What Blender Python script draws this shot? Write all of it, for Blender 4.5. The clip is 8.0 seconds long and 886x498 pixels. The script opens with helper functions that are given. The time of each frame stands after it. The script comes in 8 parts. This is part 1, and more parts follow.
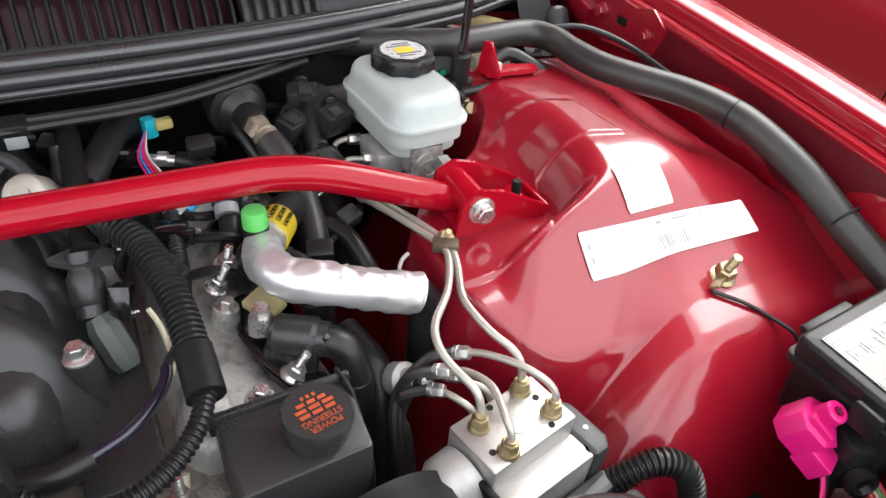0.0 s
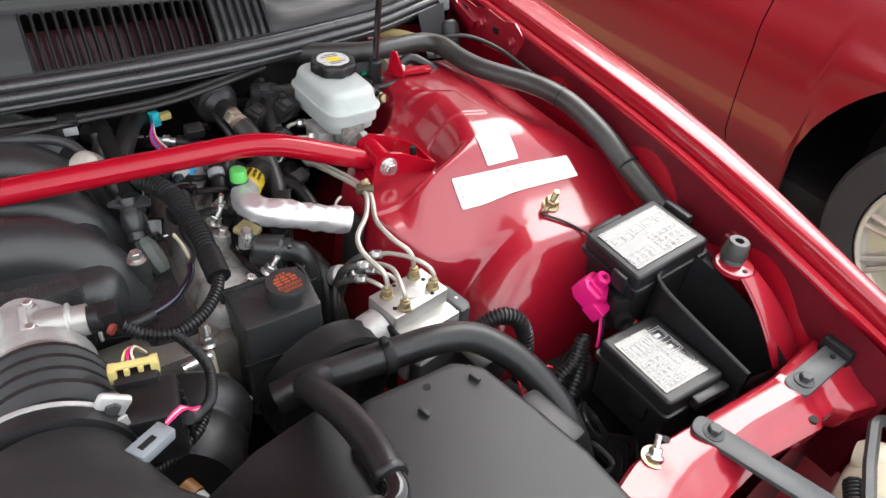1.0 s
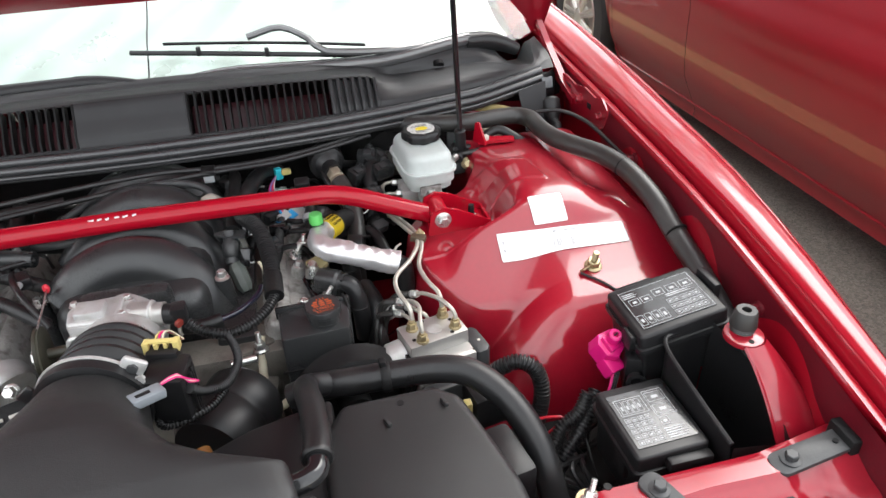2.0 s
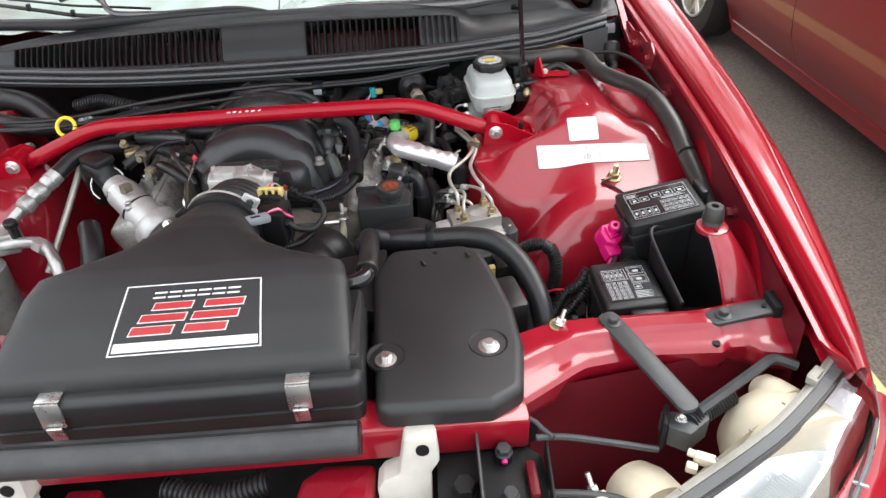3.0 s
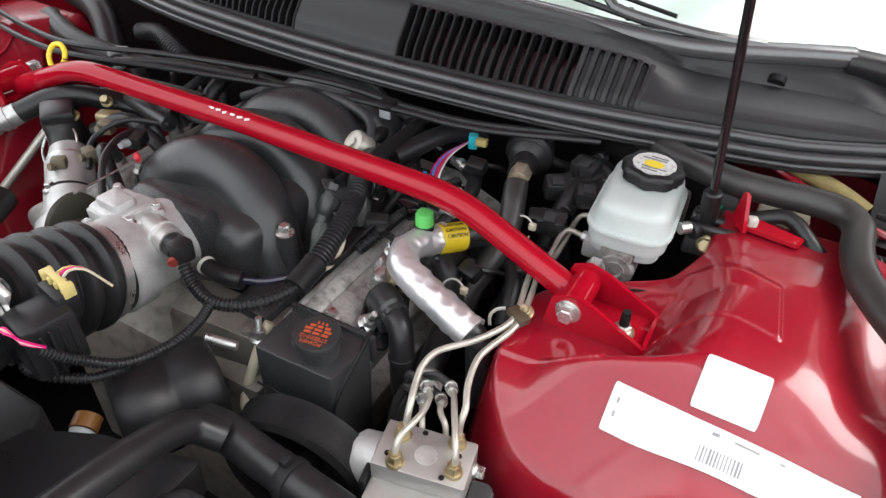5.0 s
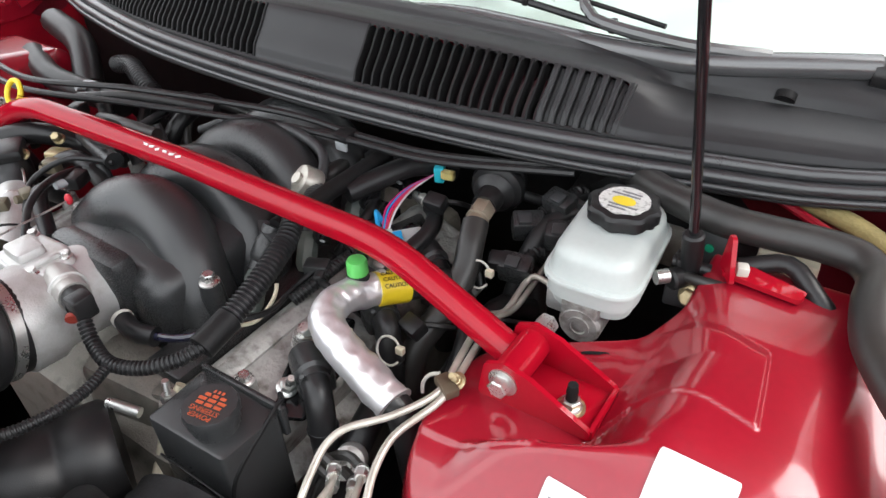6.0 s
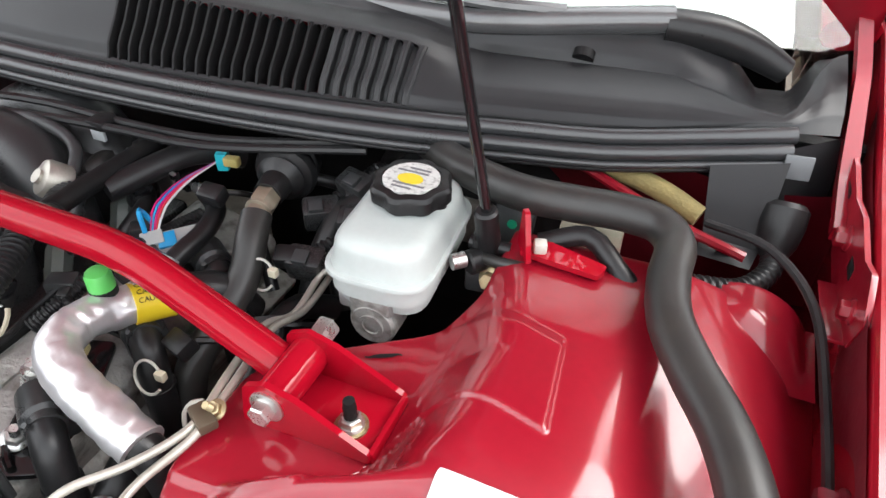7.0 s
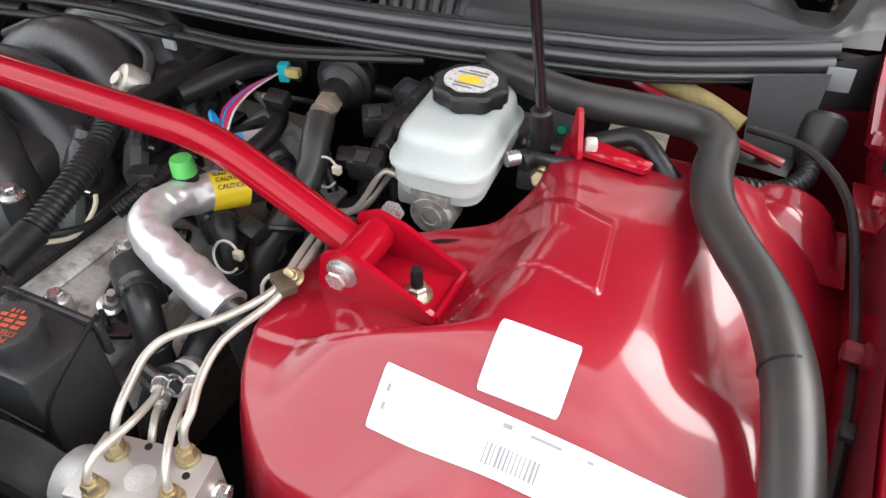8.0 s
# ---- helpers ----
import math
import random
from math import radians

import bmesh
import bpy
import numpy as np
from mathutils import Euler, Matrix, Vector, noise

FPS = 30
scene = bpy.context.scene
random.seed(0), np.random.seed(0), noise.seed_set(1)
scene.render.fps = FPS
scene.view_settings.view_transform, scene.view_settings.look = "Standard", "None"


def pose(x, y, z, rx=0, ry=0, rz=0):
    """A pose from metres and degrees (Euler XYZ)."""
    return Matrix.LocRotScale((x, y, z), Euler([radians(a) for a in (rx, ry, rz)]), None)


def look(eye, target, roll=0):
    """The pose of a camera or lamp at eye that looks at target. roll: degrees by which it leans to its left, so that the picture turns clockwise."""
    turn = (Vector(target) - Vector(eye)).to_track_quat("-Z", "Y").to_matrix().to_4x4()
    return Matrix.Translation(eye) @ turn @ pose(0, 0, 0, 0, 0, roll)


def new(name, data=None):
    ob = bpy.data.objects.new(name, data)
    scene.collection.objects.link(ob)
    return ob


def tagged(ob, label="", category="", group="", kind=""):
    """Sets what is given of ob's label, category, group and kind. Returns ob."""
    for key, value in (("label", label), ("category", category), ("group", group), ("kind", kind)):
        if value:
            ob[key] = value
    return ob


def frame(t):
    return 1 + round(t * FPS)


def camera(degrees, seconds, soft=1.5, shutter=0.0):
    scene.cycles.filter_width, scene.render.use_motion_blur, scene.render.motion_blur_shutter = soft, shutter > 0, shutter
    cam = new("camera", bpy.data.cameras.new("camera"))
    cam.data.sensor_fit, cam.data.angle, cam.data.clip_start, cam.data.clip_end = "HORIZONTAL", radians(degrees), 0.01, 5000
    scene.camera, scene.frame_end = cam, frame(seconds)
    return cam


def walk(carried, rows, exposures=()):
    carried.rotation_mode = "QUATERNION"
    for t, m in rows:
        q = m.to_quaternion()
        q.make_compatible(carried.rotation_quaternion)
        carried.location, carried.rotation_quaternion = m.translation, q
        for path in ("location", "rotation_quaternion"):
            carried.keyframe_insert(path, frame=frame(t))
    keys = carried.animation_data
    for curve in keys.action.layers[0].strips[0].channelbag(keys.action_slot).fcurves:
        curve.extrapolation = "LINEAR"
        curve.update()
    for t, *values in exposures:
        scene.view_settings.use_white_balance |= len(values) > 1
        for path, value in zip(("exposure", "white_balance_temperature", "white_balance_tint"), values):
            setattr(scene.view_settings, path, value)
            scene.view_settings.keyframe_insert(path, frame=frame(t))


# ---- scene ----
cam = camera(66.4, 8.0)
PATH = [
    (0, (0.158, -0.382, 1.196), (0.97, 0.959, -0.045), 6.1),
    (0.2, (0.139, -0.425, 1.213), (1.051, 0.856, -0.02), 7.8),
    (0.5, (0.108, -0.519, 1.271), (1.027, 0.744, 0.023), 7.7),
    (0.8, (0.056, -0.588, 1.306), (1.024, 0.653, 0.072), 6.6),
    (1, (0.058, -0.634, 1.338), (0.979, 0.62, 0.081), 6.8),
    (1.2, (0.075, -0.658, 1.361), (0.903, 0.663, 0.108), 4.2),
    (2.3, (0.262, -0.906, 1.373), (0.531, 0.766, 0.309), -1.0),
    (2.5, (0.261, -0.969, 1.375), (0.508, 0.707, 0.312), 0.5),
    (2.8, (0.275, -1.055, 1.389), (0.368, 0.589, 0.249), -2.1),
    (3, (0.292, -1.088, 1.41), (0.332, 0.536, 0.243), -3.5),
    (3.2, (0.368, -1.093, 1.414), (0.355, 0.545, 0.265), -2.9),
    (3.5, (0.512, -1.041, 1.4), (0.445, 0.615, 0.282), -1.5),
    (3.8, (0.578, -0.968, 1.382), (0.466, 0.67, 0.234), -0.9),
    (4, (0.585, -0.907, 1.379), (0.364, 0.691, 0.197), -3.2),
    (4.2, (0.573, -0.820, 1.352), (0.283, 0.748, 0.138), -3.0),
    (4.5, (0.558, -0.681, 1.333), (0.152, 0.832, 0.089), 0.5),
    (4.8, (0.556, -0.524, 1.304), (-0.036, 0.93, 0.063), 1.0),
    (5, (0.535, -0.45, 1.295), (-0.203, 0.933, 0.053), 2.5),
    (5.2, (0.53, -0.392, 1.283), (-0.316, 0.94, 0.053), 3.3),
    (6.3, (0.616, -0.285, 1.251), (-0.29, 1.043, 0.061), -4.0),
    (6.5, (0.621, -0.26, 1.241), (-0.193, 1.108, 0.03), -2.9),
    (6.8, (0.629, -0.219, 1.224), (-0.046, 1.189, -0.022), -0.3),
    (7, (0.633, -0.205, 1.215), (0.021, 1.24, -0.025), 0.6),
    (7.2, (0.637, -0.196, 1.216), (0.044, 1.253, -0.029), -0.4),
    (7.5, (0.636, -0.21, 1.208), (0.033, 1.231, -0.041), -0.4),
    (7.8, (0.633, -0.231, 1.201), (0.02, 1.169, -0.091), -0.8),
    (8, (0.633, -0.278, 1.198), (0.002, 1.081, -0.126), 0.9),
]
walk(cam, [(t, look(eye, target, roll)) for t, eye, target, roll in PATH], exposures=[(0, 1.31), (0.5, 1.18), (1.0, 1.25), (2.3, 1.08), (3.0, 1.05), (3.5, 1.21), (4.0, 1.12), (4.5, 0.92), (5.0, 1.02), (6.4, 1.28), (7.0, 1.36), (8.0, 1.29)])

# ---- light ----
world = bpy.data.worlds.new("sky")
scene.world = world
world.use_nodes = True
wn, wl = world.node_tree.nodes, world.node_tree.links
sky = wn.new("ShaderNodeTexSky")
sky.sky_type = 'NISHITA'
sky.sun_disc = False
sky.sun_elevation, sky.sun_rotation = radians(53), radians(60)
sky.air_density, sky.dust_density = 1.0, 3.0
SKY = 0.11
# a bright cloud layer over the blue
cloud = wn.new("ShaderNodeTexNoise")
cloud.inputs["Scale"].default_value, cloud.inputs["Detail"].default_value = 3.0, 6.0
ramp = wn.new("ShaderNodeValToRGB")
ramp.color_ramp.elements[0].position, ramp.color_ramp.elements[1].position = 0.34, 0.60
ramp.color_ramp.elements[0].color, ramp.color_ramp.elements[1].color = (0.45, 0.45, 0.45, 1), (1, 1, 1, 1)
white = wn.new("ShaderNodeMix")
white.data_type = 'RGBA'
white.inputs[7].default_value = (13.0, 13.3, 13.6, 1)
wl.new(cloud.outputs["Fac"], ramp.inputs["Fac"])
wl.new(ramp.outputs["Color"], white.inputs[0])
wl.new(sky.outputs["Color"], white.inputs[6])
wl.new(white.outputs[2], wn["Background"].inputs["Color"])
wn["Background"].inputs["Strength"].default_value = SKY
sun = new("sun", bpy.data.lights.new("sun", 'SUN'))
sun.data.energy, sun.data.angle, sun.data.color = 1.5, radians(44), (1.0, 0.98, 0.95)
sun.matrix_world = look((5.2, 3.0, 8.0), (0, 0, 0))


# ---- materials ----
def mat(name, color, rough=0.5, metal=0.0, coat=0.0, vary=0.12, scale=8.0, fine=90.0, bump=0.0, spread=0.08, spec=0.5, dirt=None, dirt_amount=0.0, coat_rough=0.05):
    """A plain surface with wide stains, fine grain and relief, all at real size."""
    m = bpy.data.materials.new(name)
    m.use_nodes = True
    n, l = m.node_tree.nodes, m.node_tree.links
    b = n["Principled BSDF"]
    b.inputs["Metallic"].default_value = metal
    b.inputs["Coat Weight"].default_value = coat
    b.inputs["Coat Roughness"].default_value = coat_rough
    b.inputs["Specular IOR Level"].default_value = spec
    wide, grain = n.new("ShaderNodeTexNoise"), n.new("ShaderNodeTexNoise")
    wide.inputs["Scale"].default_value, wide.inputs["Detail"].default_value = scale, 5
    grain.inputs["Scale"].default_value, grain.inputs["Detail"].default_value = fine, 3
    geo = n.new("ShaderNodeNewGeometry")
    for t in (wide, grain):
        l.new(geo.outputs["Position"], t.inputs["Vector"])
    add = n.new("ShaderNodeMath")
    add.operation = 'MULTIPLY_ADD'
    add.inputs[1].default_value, add.inputs[2].default_value = 0.35, 0.0
    l.new(grain.outputs["Fac"], add.inputs[0])
    both = n.new("ShaderNodeMath")
    both.operation = 'MULTIPLY_ADD'
    both.inputs[1].default_value = 0.65
    l.new(wide.outputs["Fac"], both.inputs[0])
    l.new(add.outputs[0], both.inputs[2])
    r = n.new("ShaderNodeMapRange")
    r.inputs[1].default_value, r.inputs[2].default_value = 0.3, 0.7
    l.new(both.outputs[0], r.inputs[0])
    mix = n.new("ShaderNodeMix")
    mix.data_type = 'RGBA'
    lo = [max(0.0, c * (1 - vary)) for c in color]
    hi = [min(1.0, c * (1 + vary)) for c in color]
    mix.inputs[6].default_value, mix.inputs[7].default_value = (*lo, 1), (*hi, 1)
    l.new(r.outputs[0], mix.inputs[0])
    out = mix.outputs[2]
    if dirt:
        spots = n.new("ShaderNodeTexNoise")
        spots.inputs["Scale"].default_value, spots.inputs["Detail"].default_value = scale * 2.3, 8
        l.new(geo.outputs["Position"], spots.inputs["Vector"])
        cut = n.new("ShaderNodeMapRange")
        cut.inputs[1].default_value, cut.inputs[2].default_value, cut.inputs[4].default_value = 0.5, 0.75, dirt_amount
        l.new(spots.outputs["Fac"], cut.inputs[0])
        dm = n.new("ShaderNodeMix")
        dm.data_type = 'RGBA'
        dm.inputs[7].default_value = (*dirt, 1)
        l.new(cut.outputs[0], dm.inputs[0])
        l.new(out, dm.inputs[6])
        out = dm.outputs[2]
    l.new(out, b.inputs["Base Color"])
    rr = n.new("ShaderNodeMapRange")
    rr.inputs[1].default_value, rr.inputs[2].default_value = 0.3, 0.7
    rr.inputs[3].default_value, rr.inputs[4].default_value = max(0.02, rough - spread), min(1, rough + spread)
    l.new(both.outputs[0], rr.inputs[0])
    l.new(rr.outputs[0], b.inputs["Roughness"])
    if bump:
        bp = n.new("ShaderNodeBump")
        bp.inputs["Strength"].default_value, bp.inputs["Distance"].default_value = min(1.0, bump), 0.002
        l.new(grain.outputs["Fac"], bp.inputs["Height"])
        l.new(bp.outputs["Normal"], b.inputs["Normal"])
    return m


RED = mat("red_paint", (0.285, 0.0045, 0.014), 0.42, 0.0, 1.0, 0.06, 5, 300, 0.0, 0.05, spec=0.08, coat_rough=0.09)
RED_BAY = mat("red_bay_paint", (0.252, 0.0052, 0.0155), 0.42, 0.0, 1.0, 0.10, 9, 160, 0.02, 0.08, spec=0.13, dirt=(0.19, 0.010, 0.016), dirt_amount=0.3, coat_rough=0.11)
SEAL = mat("satin_rubber_seal", (0.028, 0.029, 0.031), 0.30, 0, 0, 0.15, 12, 700, 0.06, 0.06, spec=0.8)
# body red in a darker copy that carries the shade of walls deep in the bay
APRON = mat("dull_shaded_red_paint", (0.105, 0.004, 0.010), 0.5, 0.0, 0.15, 0.25, 14, 220, 0.1, 0.1, spec=0.2, dirt=(0.05, 0.006, 0.008), dirt_amount=0.4, coat_rough=0.3)
RED_BAR = mat("red_powder_coat", (0.325, 0.0035, 0.014), 0.25, 0.0, 0.7, 0.05, 12, 200, 0.0, 0.05, spec=0.0, coat_rough=0.025)
RED_CAR = mat("dark_red_paint", (0.21, 0.003, 0.010), 0.4, 0.0, 0.65, 0.05, 3, 300, 0.0, 0.04, coat_rough=0.03)
BLACK = mat("black_plastic", (0.012, 0.012, 0.0128), 0.36, 0, 0, 0.25, 14, 900, 0.12, 0.10, dirt=(0.028, 0.027, 0.026), dirt_amount=0.25, spec=0.36)
# darker copy of the cowl plastic: shade on the forward-sloping slats is painted in
SLAT = mat("dull_shade_darkened_slat", (0.008, 0.008, 0.0085), 0.5, 0, 0, 0.2, 14, 900, 0.1, 0.08, spec=0.2)
LID = mat("black_grained_plastic", (0.018, 0.0185, 0.019), 0.36, 0, 0, 0.15, 8, 1400, 0.25, 0.06, dirt=(0.035, 0.035, 0.034), dirt_amount=0.15, spec=0.42)
COWL = mat("weathered_black_plastic", (0.025, 0.0255, 0.027), 0.40, 0, 0, 0.2, 10, 1100, 0.08, 0.08, dirt=(0.036, 0.035, 0.034), dirt_amount=0.3, spec=0.3)
# body red with the shade behind the vent slots put into the colour
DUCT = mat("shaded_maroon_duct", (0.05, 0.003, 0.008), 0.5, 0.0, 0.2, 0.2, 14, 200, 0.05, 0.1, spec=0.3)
RUBBER = mat("black_rubber", (0.013, 0.013, 0.0138), 0.36, 0, 0, 0.2, 18, 500, 0.08, 0.10, dirt=(0.035, 0.033, 0.030), dirt_amount=0.3, spec=0.38)
HOSE = mat("grey_black_hose", (0.024, 0.0232, 0.0222), 0.38, 0, 0, 0.2, 14, 1500, 0.06, 0.05, dirt=(0.055, 0.049, 0.041), dirt_amount=0.35, spec=0.5)
# near-black for dark parts, also painted as the shade inside holes and slots
DARK = mat("dark_parts_and_hole_shade", (0.009, 0.009, 0.0095), 0.55, 0.0, 0, 0.3, 20, 300, 0.2, 0.1, dirt=(0.020, 0.019, 0.017), dirt_amount=0.4, spec=0.2)
ALU = mat("cast_aluminium", (0.53, 0.53, 0.52), 0.45, 0.5, 0, 0.12, 25, 600, 0.22, 0.12, dirt=(0.30, 0.28, 0.24), dirt_amount=0.5)
SATIN = mat("satin_black_plastic", (0.025, 0.026, 0.027), 0.29, 0, 0, 0.15, 10, 900, 0.15, 0.06, dirt=(0.036, 0.035, 0.032), dirt_amount=0.3, spec=0.5)
GLOSS = mat("glossy_black_plastic", (0.010, 0.010, 0.011), 0.14, 0, 0.3, 0.2, 20, 400, 0.03, 0.05)
COVER = mat("cast_cover_metal", (0.40, 0.395, 0.375), 0.48, 0.45, 0, 0.25, 30, 260, 0.5, 0.14, dirt=(0.085, 0.075, 0.055), dirt_amount=0.85)
ALU_DULL = mat("dull_aluminium", (0.22, 0.205, 0.18), 0.5, 0.5, 0, 0.25, 20, 500, 0.4, 0.12, dirt=(0.035, 0.029, 0.02), dirt_amount=0.6)
MACHINED = mat("machined_aluminium", (0.42, 0.41, 0.39), 0.35, 0.6, 0, 0.08, 30, 900, 0.1, 0.08, dirt=(0.3, 0.28, 0.25), dirt_amount=0.2)
STEEL = mat("zinc_steel", (0.60, 0.60, 0.58), 0.3, 0.9, 0, 0.15, 40, 600, 0.1, 0.1)
LINE = mat("coated_steel_line", (0.44, 0.42, 0.37), 0.34, 0.5, 0, 0.15, 30, 500, 0.05, 0.08, dirt=(0.25, 0.21, 0.15), dirt_amount=0.3)
BRASS = mat("yellow_zinc", (0.42, 0.35, 0.21), 0.4, 0.85, 0, 0.25, 60, 500, 0.1, 0.1, dirt=(0.2, 0.15, 0.07), dirt_amount=0.3)
WHITE_TANK = mat("white_translucent_plastic", (0.45, 0.49, 0.475), 0.32, 0, 0, 0.05, 12, 200, 0.02, 0.06, dirt=(0.36, 0.41, 0.40), dirt_amount=0.4)
FOIL = mat("wrinkled_foil", (0.72, 0.71, 0.72), 0.36, 0.75, 0, 0.06, 40, 160, 0.10, 0.08)
PAPER = mat("white_sticker", (0.66, 0.67, 0.67), 0.4, 0, 0, 0.02, 20, 300, 0.0, 0.04)
SCUFFED = mat("scuffed_white_print", (0.62, 0.62, 0.60), 0.5, 0, 0, 0.15, 120, 900, 0.1, 0.1, dirt=(0.10, 0.10, 0.09), dirt_amount=0.75)
INK = mat("grey_ink", (0.16, 0.16, 0.17), 0.5)
GREEN = mat("green_plastic", (0.10, 0.46, 0.10), 0.4)
TRIM = mat("satin_grey_trim", (0.060, 0.061, 0.063), 0.22, 0, 0.4, 0.15, 12, 700, 0.05, 0.05, spec=1.0, coat_rough=0.12)
PINK = mat("pink_plastic", (0.62, 0.008, 0.16), 0.38, vary=0.08)
BLUE = mat("blue_plastic", (0.01, 0.30, 0.62), 0.4)
CYAN = mat("cyan_plastic", (0.02, 0.50, 0.62), 0.4)
YELLOW = mat("yellow_plastic", (0.78, 0.60, 0.03), 0.4)
CREAM_Y = mat("pale_yellow_plastic", (0.56, 0.46, 0.17), 0.4)
ORANGE = mat("orange_ink", (0.36, 0.065, 0.02), 0.5)
REDP = mat("red_plastic", (0.6, 0.03, 0.05), 0.35)
RAIL = mat("weathered_beige_plastic", (0.25, 0.24, 0.21), 0.5, 0, 0, 0.15, 25, 400, 0.1, 0.08, dirt=(0.14, 0.13, 0.11), dirt_amount=0.5)
PRINT = mat("worn_white_print", (0.40, 0.41, 0.42), 0.45, 0, 0, 0.2, 60, 900, 0.0, 0.1)
GREYP = mat("grey_plastic", (0.34, 0.36, 0.37), 0.45)
GREY_D = mat("dark_grey_paint", (0.045, 0.047, 0.049), 0.42, 0.2, 0, 0.15, 20, 400, 0.1, dirt=(0.09, 0.09, 0.085), dirt_amount=0.3, spec=0.35)
CREAM = mat("cream_plastic", (0.60, 0.55, 0.42), 0.5, dirt=(0.45, 0.38, 0.25), dirt_amount=0.4)
WHITE = mat("white_plastic", (0.52, 0.51, 0.46), 0.45, dirt=(0.38, 0.35, 0.27), dirt_amount=0.5)
for m in (RED, RED_BAY):
    m.node_tree.nodes["Principled BSDF"].inputs["Coat IOR"].default_value = 1.6
TYRE = mat("tyre_rubber", (0.022, 0.022, 0.022), 0.7, 0, 0, 0.2, 20, 300, 0.2)
ALLOY = mat("silver_alloy_paint", (0.62, 0.60, 0.55), 0.35, 0.7, 0.3, 0.06, 10, 200, 0.0)
FOAM = mat("yellow_foam", (0.24, 0.19, 0.075), 0.8, 0, 0, 0.2, 60, 400, 0.5)


def asphalt():
    m = mat("asphalt", (0.168, 0.145, 0.120), 0.85, 0, 0, 0.18, 1.3, 120, 0.0, 0.06)
    n, l = m.node_tree.nodes, m.node_tree.links
    b = n["Principled BSDF"]
    geo = n.new("ShaderNodeNewGeometry")
    vor = n.new("ShaderNodeTexVoronoi")
    vor.inputs["Scale"].default_value = 130
    l.new(geo.outputs["Position"], vor.inputs["Vector"])
    old = b.inputs["Base Color"].links[0].from_socket
    bw = n.new("ShaderNodeMapRange")
    bw.inputs[3].default_value, bw.inputs[4].default_value = 0.72, 1.3
    sep = n.new("ShaderNodeSeparateColor")
    l.new(vor.outputs["Color"], sep.inputs[0])
    l.new(sep.outputs[0], bw.inputs[0])
    mul = n.new("ShaderNodeVectorMath")
    mul.operation = 'SCALE'
    l.new(old, mul.inputs[0])
    l.new(bw.outputs[0], mul.inputs["Scale"])
    l.new(mul.outputs[0], b.inputs["Base Color"])
    bp = n.new("ShaderNodeBump")
    bp.inputs["Strength"].default_value, bp.inputs["Distance"].default_value = 0.9, 0.004
    l.new(vor.outputs["Distance"], bp.inputs["Height"])
    l.new(bp.outputs["Normal"], b.inputs["Normal"])
    return m


ASPHALT = asphalt()
LINE_PAINT = mat("worn_yellow_line_paint", (0.72, 0.65, 0.29), 0.7, 0, 0, 0.08, 6, 150, 0.3, dirt=(0.45, 0.42, 0.28), dirt_amount=0.35)
LINE_WHITE = mat("worn_white_line_paint", (0.75, 0.74, 0.66), 0.7, 0, 0, 0.08, 6, 150, 0.3, dirt=(0.4, 0.39, 0.33), dirt_amount=0.35)


def glass(name, tint, ior=1.5):
    m = bpy.data.materials.new(name)
    m.use_nodes = True
    n, l = m.node_tree.nodes, m.node_tree.links
    n.remove(n["Principled BSDF"])
    see, gloss, fres, mix = n.new("ShaderNodeBsdfTransparent"), n.new("ShaderNodeBsdfGlossy"), n.new("ShaderNodeFresnel"), n.new("ShaderNodeMixShader")
    see.inputs[0].default_value = (*tint, 1)
    gloss.inputs["Roughness"].default_value = 0.01
    fres.inputs[0].default_value = ior
    l.new(fres.outputs[0], mix.inputs[0])
    l.new(see.outputs[0], mix.inputs[1])
    l.new(gloss.outputs[0], mix.inputs[2])
    l.new(mix.outputs[0], n["Material Output"].inputs[0])
    return m


GLASS = glass("windshield_glass", (0.80, 0.86, 0.83), 1.52)
SHADE = mat("silver_sunshade", (0.80, 0.84, 0.82), 0.32, 0.45, 0, 0.05, 5, 25, 0.3, 0.08)
LENS = glass("headlight_lens", (0.93, 0.94, 0.94), 1.3)


# ---- shapes ----
ORIGIN = {}


def thing(name, base, label, category, group="", kind=""):
    ob = new(name)
    ob.empty_display_size = 0.02
    ob.location = base
    ORIGIN[ob.name] = Vector(base)
    return tagged(ob, label, category, group, kind)


def to_mesh(name, shape, sharp=38):
    me = bpy.data.meshes.new(name)
    if isinstance(shape, tuple):
        me.from_pydata(shape[0], [], shape[1])
    else:
        bmesh.ops.recalc_face_normals(shape, faces=shape.faces)
        shape.to_mesh(me)
        shape.free()
    me.shade_smooth()
    me.set_sharp_from_angle(angle=radians(sharp))
    return me


def part(name, shape, material, parent=None, label="", sharp=38):
    """Links one mesh, given in world metres, as a part of its thing or part."""
    me = to_mesh(name, shape, sharp)
    me.materials.append(material)
    ob = new(name, me)
    if parent is not None:
        o = ORIGIN[parent.name]
        me.transform(Matrix.Translation(-o))
        ob.parent = parent
        ORIGIN[ob.name] = o
    return tagged(ob, label)


def solo(name, shape, material, label, category, group="", kind="", sharp=38):
    """A thing that is one mesh."""
    me = to_mesh(name, shape, sharp)
    me.materials.append(material)
    ob = new(name, me)
    ORIGIN[ob.name] = Vector((0, 0, 0))
    return tagged(ob, label, category, group, kind)


def join(*bms):
    out = bms[0]
    for b in bms[1:]:
        me = bpy.data.meshes.new("tmp")
        b.to_mesh(me)
        b.free()
        out.from_mesh(me)
        bpy.data.meshes.remove(me)
    return out


